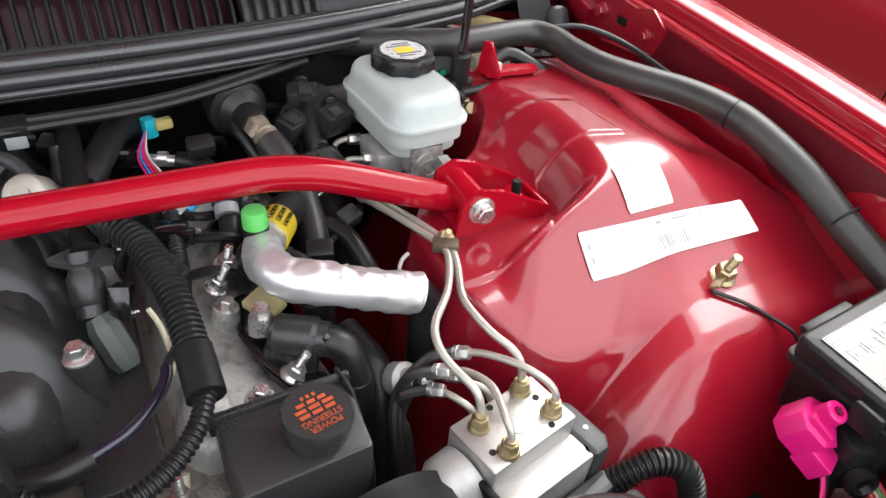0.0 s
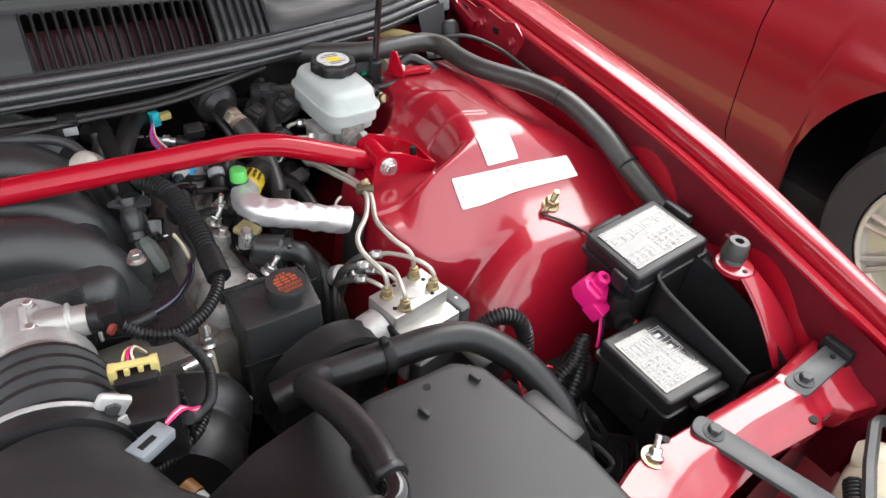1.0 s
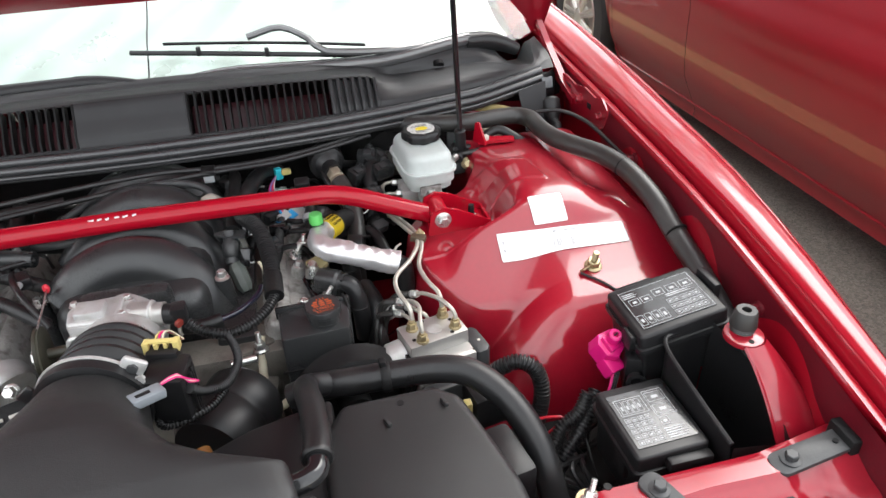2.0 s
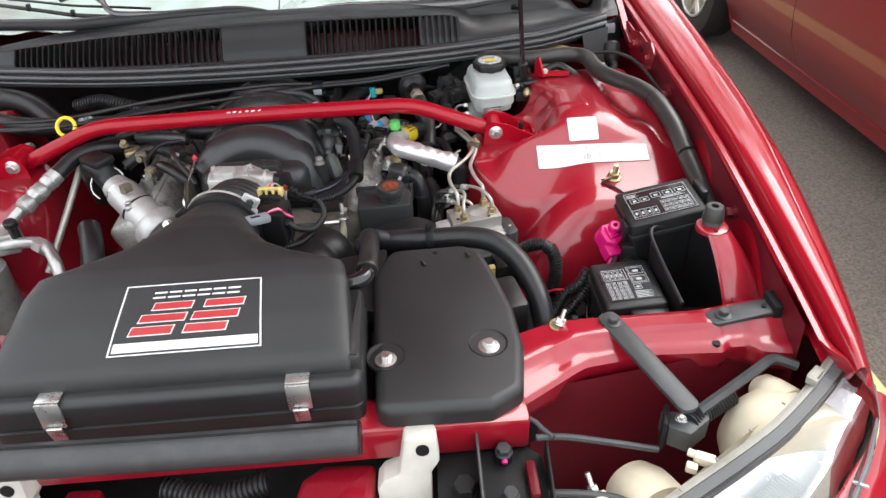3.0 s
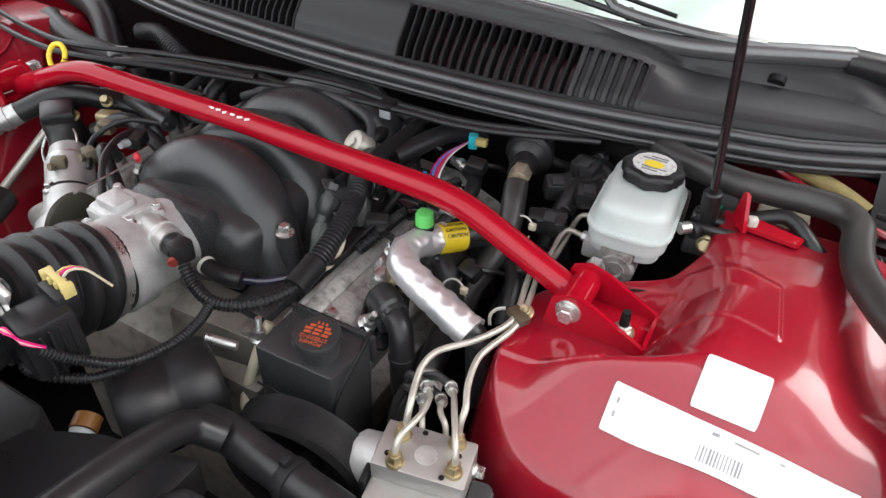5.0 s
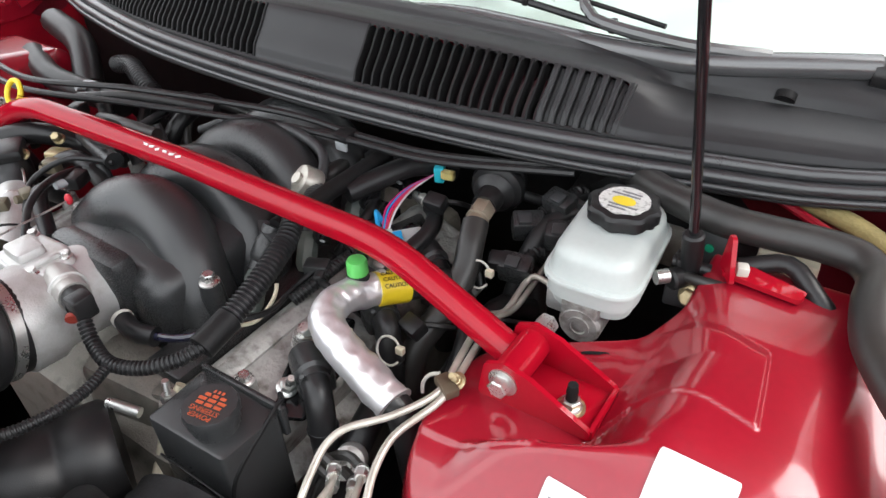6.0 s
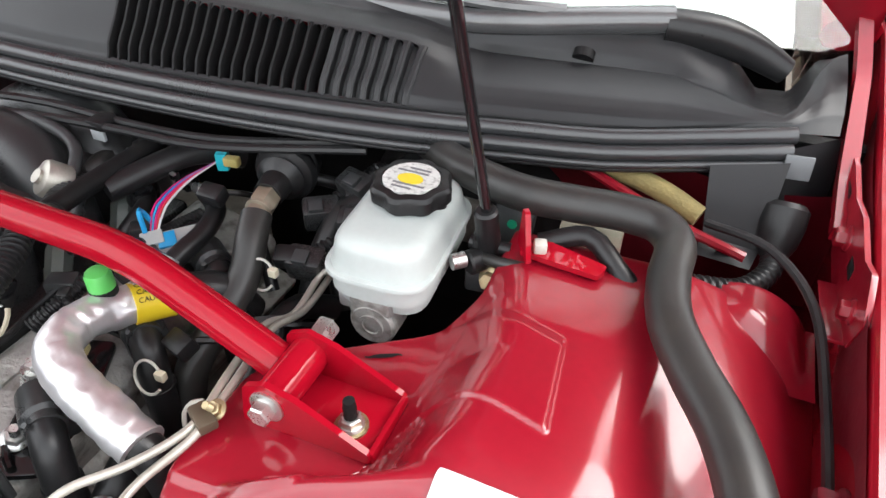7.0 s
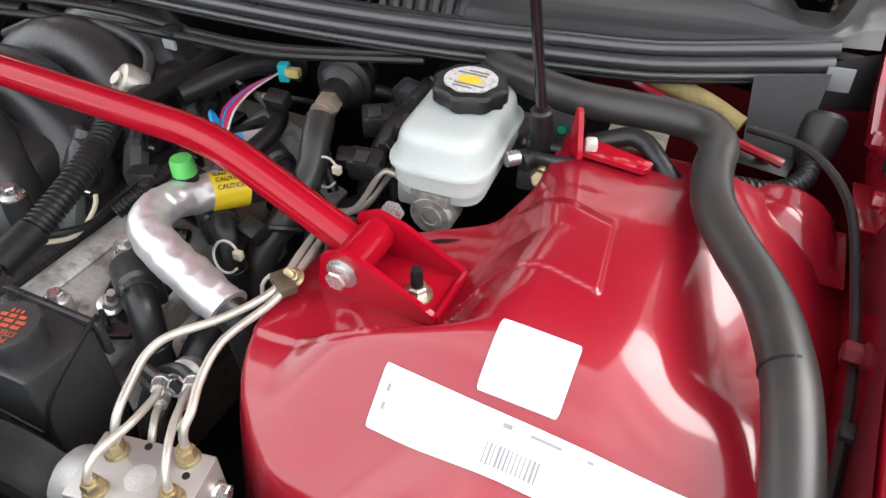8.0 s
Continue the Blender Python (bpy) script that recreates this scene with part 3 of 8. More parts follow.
def tower(sgn, label):
    t = thing("shock_tower", (sgn * 0.55, 0.0, 0.5), label, "shock tower", "shock towers")
    xs = span(0.345, 0.80, 290 if sgn > 0 else 90)
    ys = span(-0.30, 0.40, 420 if sgn > 0 else 120)
    part("pressed_shell", sheet(lambda u, v: (sgn * u, v, tower_z(u, v)), xs, ys), RED_BAY, t, sharp=52)
    return t


tower_r = tower(1, "red painted shock tower with pressed ridges and two white stickers")
tower_l = tower(-1, "red painted shock tower on the passenger side")
part("sealer_bead", tube([(-x, y, tower_z(x, y) + 0.001) for x, y in ((0.56, -0.02), (0.53, 0.03), (0.52, 0.08), (0.53, 0.12))], 0.003, 6, 0.01), RED_BAY, tower_l)
for y in (-0.03, 0.10):
    part("stud", stud((-0.585, y, tower_z(0.585, y)), (-0.585, y, tower_z(0.585, y) + 0.02), 0.006), STEEL, tower_l)
# slotted hole in the shelf: a near-black sheet stands for the shade inside
hx, hy = 0.463, 0.088
part("slot_hole", sheet(lambda u, v: (hx + 0.011 * u + 0.002 * v, hy + 0.005 * u + 0.0032 * v * math.sqrt(max(0, 1 - u ** 4)), tower_z(hx + 0.011 * u, hy + 0.005 * u) + 0.0008), span(-1, 1, 14), [-1, 0, 1]), DARK, tower_r)
# front apron between tower and radiator support
for sgn in (1, -1):
    solo("inner_apron", sheet(lambda u, v: (sgn * (0.44 + 0.30 * u), v, 0.50 + 0.33 * max(0, u - 0.35) ** 1.6 + 0.02 * math.sin(8 * v)), span(0, 1, 24), span(-0.62, -0.2, 24)), RED_BAY, "red painted inner apron low in the bay", "apron", kind="structure")
    # the wall's shade under the lip is put into its darker red
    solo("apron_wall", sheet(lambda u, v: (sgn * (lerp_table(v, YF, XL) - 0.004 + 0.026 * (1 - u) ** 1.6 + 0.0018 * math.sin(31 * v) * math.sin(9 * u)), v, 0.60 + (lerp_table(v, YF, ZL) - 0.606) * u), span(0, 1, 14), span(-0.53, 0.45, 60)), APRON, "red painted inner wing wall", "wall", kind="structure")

# ---- firewall, floor, radiator support ----
solo("firewall", box((0, 0.42, 0.62), (1.55, 0.02, 0.60), 0.004), DARK, "black sound-deadened firewall", "firewall", kind="structure")
solo("bay_floor", box((0, -0.1, 0.30), (1.5, 1.1, 0.03), 0.004), DARK, "dark underside of the engine bay", "floor", kind="structure")


def support():
    t = thing("radiator_support", (0.0, -0.5, 0.4), "red steel radiator support with bolt holes", "support")
    for sgn in (1, -1):
        def f(u, v):
            # across y: rear lip, flat top, step, forward face; along x with a raised bead
            x = 0.375 + 0.345 * u
            bead = 0.006 * ease((x - 0.43) / 0.03)
            yb = lerp_table(x, [0.375, 0.39, 0.43, 0.47, 0.63, 0.72], [-0.475, -0.466, -0.452, -0.450, -0.450, -0.436])
            yf = lerp_table(x, [0.375, 0.39, 0.435, 0.47, 0.56, 0.64, 0.65, 0.675, 0.685, 0.72], [-0.575, -0.566, -0.538, -0.520, -0.508, -0.513, -0.505, -0.505, -0.516, -0.524])
            prof = [(yb, -0.04), (yb, -0.006), (yb - 0.004, 0.0), (yb + (yf - yb) * 0.50, 0.003), (yb + (yf - yb) * 0.60, -0.003), (yb + (yf - yb) * 0.75, -0.010), (yf + 0.006, -0.014), (yf, -0.019), (yf + 0.004, -0.05), (yf + 0.030, -0.07), (yf + 0.035, -0.22)]
            i = min(int(v), len(prof) - 2)
            k = v - i
            y = prof[i][0] * (1 - k) + prof[i + 1][0] * k
            z = prof[i][1] * (1 - k) + prof[i + 1][1] * k
            return (sgn * x, y, 0.826 + bead * 0.6 + z)
        part("top_rail", sheet(f, span(0, 1, 60), [i / 3 for i in range(31)]), RED_BAY, t, sharp=50)
    part("centre_rail", box((0, -0.57, 0.79), (0.78, 0.05, 0.05), 0.006), RED_BAY, t)
    # vertical and hidden from the sky: shade painted in by the darker red
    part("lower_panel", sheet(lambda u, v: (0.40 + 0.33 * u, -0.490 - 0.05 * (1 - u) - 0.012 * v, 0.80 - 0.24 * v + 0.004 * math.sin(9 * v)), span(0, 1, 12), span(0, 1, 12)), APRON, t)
    part("brace", slab([(0.105, -0.70), (0.205, -0.70), (0.212, -0.585), (0.150, -0.582), (0.125, -0.60)], 0.715, 0.752, corner=0.012, bevel=0.010, seg=4), RED_BAY, t)
    part("brace", slab([(-0.150, -0.70), (-0.105, -0.70), (-0.108, -0.585), (-0.150, -0.585)], 0.705, 0.745, corner=0.008, bevel=0.006), RED_BAY, t)
    for x, y, r in ((0.470, -0.452, 0.004), (0.633, -0.503, 0.005)):
        part("bolt_hole", cyl((x, y, 0.80), (x, y, 0.8305 - 0.012 * ease((-y - 0.49) / 0.01)), r, seg=16), DARK, t)
    return t


support()

# ---- cowl: seal, vent panel, windscreen ----
def seal_y(x):
    return lerp_table(abs(x), [0.0, 0.1, 0.2, 0.3, 0.4, 0.5, 0.6, 0.65, 0.70, 0.76], [0.228, 0.230, 0.236, 0.247, 0.265, 0.290, 0.317, 0.330, 0.344, 0.362])


def seal_z(x):
    return 0.930 - 0.012 * x * x + 0.016 * ease((abs(x) - 0.57) / 0.13)


def cowl_top(x):
    return 1.004 - 0.12 * x * x


def screen_base(x):
    return 0.392 + 0.31 * max(0.0, abs(x) - 0.42)


def run_along(offset_y, offset_z, r, x0=-0.72, x1=0.705, seg=10):
    return tube([(x, seal_y(x) + offset_y, seal_z(x) + offset_z) for x in span(x0, x1, 21)], r, seg, 0.03)


s = thing("cowl_seal", (0, 0.24, 0.90), "ribbed black rubber cowl seal running the width of the bay", "seal")
part("upper_lip", run_along(0.012, 0.0090, 0.0072, seg=12), SEAL, s)
part("bulb", run_along(0.003, -0.0015, 0.0068, seg=14), SEAL, s)
part("rib", run_along(-0.002, -0.0105, 0.0038), SEAL, s)
part("lower_lip", run_along(-0.001, -0.0158, 0.0022), RUBBER, s)
part("rail", sheet(lambda u, v: (u, seal_y(u) + 0.012 + 0.01 * v, seal_z(u) - 0.016 + 0.031 * v), span(-0.72, 0.70, 40), [0, 1]), BLACK, s)

# slope of the vent face and the shelf behind it, as (share of the depth, share of the height)
COWL_PROF = [(0.0, 0.0), (0.07, 0.10), (0.10, 0.28), (0.13, 0.36), (0.24, 0.62), (0.34, 0.90), (0.38, 0.98), (0.45, 1.02), (0.62, 1.03), (0.75, 1.00), (0.82, 1.06), (0.90, 1.10), (1.0, 1.06)]


def cowl_point(x, k):
    i = min(int(k), len(COWL_PROF) - 2)
    f = k - i
    d = COWL_PROF[i][0] * (1 - f) + COWL_PROF[i + 1][0] * f
    h = COWL_PROF[i][1] * (1 - f) + COWL_PROF[i + 1][1] * f
    ys = seal_y(x) + 0.018
    depth = min(0.125 + 0.03 * x * x, max(0.04, 0.398 - ys))
    mid = Vector((x, ys + depth * d, seal_z(x) + 0.010 + (cowl_top(x) - seal_z(x) - 0.010) * h))
    if x < 0.36:
        return mid
    # towards the end of the car's width: a dark band, a ledge, a ridge and an upper face
    yr = max(lerp_table(x, [0.36, 0.418, 0.559, 0.60, 0.638, 0.671, 0.692, 0.701, 0.708, 0.715, 0.728, 0.742, 0.76], [0.362, 0.374, 0.396, 0.400, 0.388, 0.371, 0.370, 0.380, 0.405, 0.440, 0.472, 0.486, 0.50]), ys + 0.008)
    zr = lerp_table(x, [0.36, 0.60, 0.671, 0.692, 0.708, 0.72, 0.76], [0.966, 0.963, 0.958, 0.957, 0.964, 0.974, 0.978])
    ym = max(screen_base(x) - 0.004, yr + 0.012)
    end = [(ys, 0.0), (ys + 0.1 * (yr - ys), 0.25), (ys + 0.16 * (yr - ys), 0.42), (ys + 0.25 * (yr - ys), 0.55), (ys + 0.4 * (yr - ys), 0.72), (ys + 0.6 * (yr - ys), 0.84), (ys + 0.85 * (yr - ys), 0.95), (yr - 0.001, 1.0), (yr + 0.003, 1.0)]
    end = [(y, seal_z(x) + 0.008 + (zr - seal_z(x) - 0.008) * q) for y, q in end]
    zm = lerp_table(x, [0.36, 0.60, 0.64, 0.67, 0.70, 0.715, 0.76], [0.994, 0.992, 0.972, 0.938, 0.936, 0.968, 0.975])
    end += [(yr + (ym - yr) * q, zr + (zm - zr) * g) for q, g in ((0.25, 0.30), (0.5, 0.6), (0.75, 0.85), (1.0, 1.0))]
    out = Vector((x, end[i][0] * (1 - f) + end[i + 1][0] * f, end[i][1] * (1 - f) + end[i + 1][1] * f))
    return mid.lerp(out, ease((x - 0.36) / 0.08))


# vents as runs of x; the middle of the panel is closed
VENT = [(-0.535, -0.092, 34), (0.077, 0.385, 24)]
K0, K1 = 1.0, 5.9
cowl = thing("cowl_grille", (0, 0.30, 0.92), "weathered black plastic cowl grille with slotted air vents", "cowl grille")
edges = sorted(set([-0.738, 0.738] + [v for a, b, _ in VENT for v in (a, b)]))
for a, b in zip(edges, edges[1:]):
    xs = span(a, b, max(6, int((b - a) / (0.004 if a > 0.3 else 0.012))))
    vent = any(abs(a - va) < 1e-6 for va, _, _ in VENT)
    ks = [i / 4 for i in range(4 * (len(COWL_PROF) - 1) + 1)]
    if vent:
        part("panel", sheet(lambda u, v: cowl_point(u, v), xs, [k for k in ks if k <= K0]), COWL, cowl)
        part("panel", sheet(lambda u, v: cowl_point(u, v), xs, [K1] + [k for k in ks if k > K1]), COWL, cowl)
        part("duct", sheet(lambda u, v: cowl_point(u, K0 + (K1 - K0) * v) + Vector((0, 0.030, -0.034)), xs, span(0, 1, 8)), DUCT, cowl, "red duct behind the vent, colour darkened for shade")
    else:
        part("panel", sheet(lambda u, v: cowl_point(u, v), xs, ks), COWL, cowl)
for a, b, n in VENT:
    pitch = (b - a) / n
    for i in range(n + 1):
        x = a + pitch * i
        closed = a > 0 and i >= n - 6
        w = pitch * (0.15 if not closed else 0.27)
        V, F = [], []
        ks = span(K0 - 0.15, K1 + 0.12, 16)
        for k in ks:
            p = cowl_point(x, k)
            for dx, dy, dz in ((-w, 0.010, -0.010), (-w, 0.0, 0.0), (-w * 0.6, -0.0012, 0.0012), (w * 0.6, -0.0012, 0.0012), (w, 0.0, 0.0), (w, 0.010, -0.010)):
                V.append((p.x + dx, p.y + dy, p.z + dz))
        for j in range(len(ks) - 1):
            for q in range(5):
                F.append((j * 6 + q, j * 6 + q + 1, (j + 1) * 6 + q + 1, (j + 1) * 6 + q))
        part("slat", (V, F), SLAT if not closed else COWL, cowl)
    V, F = [], []
    g = pitch * (0.5 - 0.15)
    for i in range(n):
        c, k0 = a + pitch * (i + 0.5), len(V)
        for j in range(9):
            q = -1 + j / 4
            low = K1 - 0.62 * (1 - math.sqrt(max(0.0, 1 - q * q)))
            for k in (K1 + 0.1, low):
                V.append(tuple(cowl_point(c + g * q, k) + Vector((0, -0.0006, 0.0006))))
        F += [(k0 + 2 * j, k0 + 2 * j + 2, k0 + 2 * j + 3, k0 + 2 * j + 1) for j in range(8)]
    part("vent_head", (V, F), COWL, cowl)
    if a > 0:
        # the last openings are blanked off from behind
        part("blank", sheet(lambda u, v: cowl_point(u, K0 + (K1 - K0) * v) + Vector((0, 0.005, -0.005)), span(b - pitch * 6.2, b, 10), span(0, 1, 8)), COWL, cowl)

# windscreen, its lower moulding and what is behind it
STICK_GLASS = mat("dark_side_glass", (0.01, 0.012, 0.012), 0.05)


def screen_point(u, v):
    x = -0.74 + 1.48 * u
    yb = screen_base(x)
    return Vector((x * (1 - 0.10 * v), yb + 0.80 * v - 0.10 * v * x * x, 0.985 - 0.02 * x * x + 0.40 * v - 0.05 * v * v))


ws = thing("windscreen", (0, 0.45, 0.97), "raked windscreen reflecting a bright cloudy sky", "windscreen")
part("pane", sheet(screen_point, span(0, 1, 40), span(0, 1, 24)), GLASS, ws).visible_shadow = False
sh = thing("sunshade", (0, 0.50, 0.98), "silver folding sunshade behind the windscreen", "sunshade")
for i in range(2):
    part("panel", sheet(lambda u, v: screen_point(u, 0.02 + 0.96 * v) + Vector((0, 0.022, -0.022 - 0.006 * math.sin(31 * u + 4 * math.sin(7 * v)) * math.cos(11 * v + 5 * u) - 0.002 * math.sin(83 * u - 40 * v))), span(0.03 + 0.47 * i, 0.498 + 0.472 * i, 70), span(0, 1, 60)), SHADE, sh)
# body shell behind the bay
cs = thing("cabin_shell", (0, 1.6, 0.2), "red body shell and cabin of the car", "car body")
RY, RZ, RW = [1.12, 1.6, 2.1, 2.7, 3.0, 3.5], [1.335, 1.365, 1.33, 1.06, 1.0, 0.94], [0.61, 0.60, 0.59, 0.74, 0.80, 0.86]
def roof_edge(y):
    return lerp_table(y, RY, RW), lerp_table(y, RY, RZ)
part("roof", sheet(lambda u, v: (roof_edge(v)[0] * u, v, roof_edge(v)[1] + 0.03 * (1 - u * u)), span(-1, 1, 18), span(1.12, 3.5, 40)), RED, cs)
for sgn in (1, -1):
    part("pillar", tube([(sgn * 0.745, 0.56, 0.97), (sgn * 0.70, 0.85, 1.15), (sgn * 0.62, 1.18, 1.33)], 0.028, 10, 0.05), RED, cs)
    part("door", sheet(lambda u, v: (sgn * (0.90 + 0.05 * math.sin(math.pi * v) - 0.02 * u), 0.905 + 1.35 * u, 0.22 + 0.72 * v), span(0, 1, 16), span(0, 1, 14)), RED, cs)
    part("side_glass", sheet(lambda u, v: (sgn * (0.88 * (1 - v) + roof_edge(u)[0] * v), u, 0.94 * (1 - v) + roof_edge(u)[1] * v), span(1.10, 2.95, 20), span(0, 1, 8)), STICK_GLASS, cs)
    part("quarter_glass", sheet(lambda u, v: (sgn * (0.80 * (1 - v) + 0.66 * v * (1 - u) + 0.61 * u * v + 0.05 * u * (1 - v)), 0.66 + 0.44 * u, 0.955 + v * (0.06 + 0.32 * u)), span(0, 1, 10), span(0, 1, 6)), STICK_GLASS, cs)
    part("quarter", sheet(lambda u, v: (sgn * (0.90 + 0.05 * math.sin(math.pi * v) - 0.06 * u * u - 0.02), 2.26 + 1.24 * u, 0.22 + 0.72 * v), span(0, 1, 16), span(0, 1, 14)), RED, cs)
part("tail", sheet(lambda u, v: (0.86 * u, 3.5 + 0.06 * (1 - u * u) * math.sin(math.pi * v), 0.22 + 0.72 * v), span(-1, 1, 18), span(0, 1, 12)), RED, cs)
for w in (-0.02, 2.55):
    alloy_wheel(cs, 0.855, w, -1)
    alloy_wheel(cs, -0.855, w, 1)
part("floor_pan", box((0, 1.9, 0.25), (1.7, 3.0, 0.06), 0.01), DARK, cs)
solo("dashboard", sheet(lambda u, v: (-0.75 + 1.5 * u, 0.42 + 0.25 * (2 * u - 1) ** 2 * 0.7 + 0.6 * v, 0.955 + 0.03 * v), span(0, 1, 20), span(0, 1, 6)), GREY_D, "dark dashboard top under the windscreen", "dashboard")
m = thing("screen_moulding", (0, 0.36, 1.0), "black plastic moulding along the windscreen base", "moulding")
part("strip", tube([(x, screen_base(x) - 0.006, lerp_table(x, [0.16, 0.27, 0.32, 0.39, 0.47, 0.55, 0.585], [0.996, 0.992, 0.990, 0.990, 0.9925, 0.998, 0.9995])) for x in span(0.16, 0.585, 16)], 0.013, 14, 0.02), TRIM, m)
part("strip", tube([(x, screen_base(x) - 0.006, 1.006 - 0.03 * x * x) for x in span(-0.70, -0.10, 12)], 0.012, 12, 0.03), COWL, m)
part("end_cap", tube([(0.580, 0.436, 0.995), (0.625, 0.444, 0.990), (0.660, 0.450, 0.978), (0.690, 0.453, 0.963)], 0.0155, 14, 0.012, taper=lambda s: 1.0 + 0.15 * math.sin(3.1 * s) - 0.25 * s * s), RUBBER, m)
part("drain_hole", cyl((0.517, 0.392, 0.968), (0.517, 0.398, 0.9735), 0.010, seg=20), DARK, m)
part("inner_end", tube([(-0.10, screen_base(0) - 0.006, 1.006), (-0.06, screen_base(0) - 0.014, 1.007), (-0.01, screen_base(0) - 0.030, 1.004), (0.02, screen_base(0) - 0.042, 0.998)], 0.0125, 12, 0.01, taper=lambda s: 1 - 0.45 * s), COWL, m)
part("inner_end", tube([(0.16, screen_base(0) - 0.006, 0.996), (0.12, screen_base(0) - 0.012, 0.998), (0.07, screen_base(0) - 0.030, 0.999), (0.045, screen_base(0) - 0.042, 0.998)], 0.0125, 12, 0.01, taper=lambda s: 1 - 0.45 * s), TRIM, m)
for sx, x0, x1 in ((1, -0.02, 0.445), (-1, -0.66, -0.20)):
    w = thing("wiper", ((x0 + x1) / 2, 0.40, 1.02), "black wiper arm and blade resting on the glass", "wiper", "windscreen wipers")
    on = lambda x, up, lift: screen_point((x + 0.74) / 1.48, up) + Vector((0, -0.4 * lift, lift))
    xs_ = span(x0, x1, 9)
    part("blade", tube([on(x, 0.085 - 0.079 * k / 8, 0.010) for k, x in enumerate(xs_)], 0.0045, 8, 0.02), RUBBER, w)
    part("blade_frame", tube([on(x, 0.088 - 0.079 * k / 8, 0.019 + 0.005 * math.sin(math.pi * k / 8)) for k, x in enumerate(xs_[1:8])], 0.003, 6, 0.02), BLACK, w)
    for k in (2, 4, 6):
        part("claw", box(on(xs_[k], 0.085 - 0.079 * k / 8, 0.014), (0.008, 0.010, 0.016), 0.002), BLACK, w)
    mid = (x0 + x1) / 2
    part("arm", tube([on(mid - 0.03, 0.072, 0.028), on(mid + 0.03, 0.080, 0.036), on(mid + 0.075, 0.045, 0.034), on(mid + 0.10, 0.012, 0.030), on(mid + 0.20, 0.004, 0.026), on(mid + 0.28, 0.004, 0.022)], 0.0062, 8, 0.015), TRIM, w)

# raised hood overhead and its hinges
h = thing("hood", (0, 0.55, 1.0), "red hood propped open over the bay", "hood")
hood_m = pose(0, 0.49, 0.975, 0, 0, 0) @ pose(0, 0, 0, -50, 0, 0)
def hood_point(u, v, off):
    """v runs from the curved rear edge, whose corners reach down to the hinges, to the front."""
    rear = min(0.13, 0.80 * (1 - abs(u)))
    v = rear + (1 - rear) * v
    return hood_m @ Vector((u * (0.752 - 0.06 * v), -1.28 * v, off + 0.03 * (1 - u * u)))
us_ = span(-1, 1, 40)
part("outer_skin", sheet(lambda u, v: hood_point(u, v, 0.03), us_, span(0, 1, 24)), RED, h)
part("inner_frame", sheet(lambda u, v: hood_point(u, v, 0.012 * math.sin(9 * u) * math.sin(12 * v)), us_, span(0, 1, 40)), RED_BAY, h)
part("rear_hem", sheet(lambda u, v: hood_point(u, 0, 0.03 * v), us_, [0, 0.5, 1]), RED, h)
for sgn in (1, -1):
    part("side_hem", sheet(lambda u, v: hood_point(sgn, u, 0.03 * v), span(0, 1, 24), [0, 0.5, 1]), RED, h)
for sgn in (1, -1):
    arm = bent([(sgn * 0.750, 0.290, 0.908), (sgn * 0.750, 0.345, 0.922), (sgn * 0.748, 0.440, 0.975), (sgn * 0.730, 0.480, 1.04)], 0.05)
    part("hinge_arm", tube(arm, 0.0085, 4, 0, taper=lambda q: 1.15 - 0.25 * q), RED_BAY, h)
    plate = [(0.160, 0.930), (0.172, 0.900), (0.205, 0.893), (0.250, 0.882), (0.305, 0.884), (0.345, 0.905), (0.395, 0.915), (0.400, 0.934), (0.345, 0.940), (0.300, 0.936), (0.262, 0.944), (0.215, 0.940), (0.190, 0.948)]
    part("hinge_plate", slab(plate, -0.002, 0.002, Matrix(((0, 0, 1, sgn * 0.7535), (1, 0, 0, 0), (0, 1, 0, 0), (0, 0, 0, 1))), corner=0.006, n=3, bevel=0.0008), RED_BAY, h)
    for y, z, a_, b_ in ((0.235, 0.918, 0.016, 0.010), (0.330, 0.925, 0.020, 0.007)):
        part("slot", box((sgn * 0.7512, y, z), (0.001, a_, b_), 0.0004), DARK, h)
    part("flange", box((sgn * 0.7465, 0.215, 0.8935), (0.014, 0.075, 0.003), 0.001, 0, -7), RED_BAY, h)
    part("hinge_bolt", hexbolt((sgn * 0.7515, 0.272, 0.918), (sgn * 0.742, 0.272, 0.918), 0.0075), RED_BAY, h)
    part("hinge_bolt", hexbolt((sgn * 0.7515, 0.190, 0.916), (sgn * 0.743, 0.190, 0.916), 0.0065), RED_BAY, h)
p = thing("prop_rod", (0.499, 0.201, 0.905), "thin black gas strut holding the hood", "prop rod")
part("rod", cyl((0.502, 0.190, 0.918), (0.436, 0.033, 1.66), 0.0044, seg=12), GLOSS, p)
part("lower_end", join(cyl((0.504, 0.194, 0.882), (0.501, 0.188, 0.926), 0.0095, seg=12, chamfer=0.002), cyl((0.488, 0.192, 0.890), (0.520, 0.196, 0.888), 0.006, seg=10)), BLACK, p)
# lower wall and trim behind the cowl end
OLIVE_TAB = mat("dull_grey_plastic", (0.13, 0.14, 0.145), 0.45)
ce = thing("cowl_end_plate", (0.68, 0.33, 0.86), "dark grey plastic plate with a folded foot under the cowl end", "plate", kind="structure")
part("plate", sheet(lambda u, v: (0.656 - 0.009 * v + 0.046 * u + 0.012 * u * v, 0.298 + 0.018 * v + 0.010 * u * v + 0.004 * u, 0.874 + 0.056 * v - 0.006 * u + 0.014 * u * v), span(0, 1, 8), span(0, 1, 8)), COWL, ce)
part("foot", sheet(lambda u, v: (0.656 + 0.046 * u - 0.004 * v, 0.298 - 0.016 * v + 0.004 * u, 0.874 - 0.009 * v - 0.006 * u), span(0, 1, 8), span(0, 1, 4)), COWL, ce)
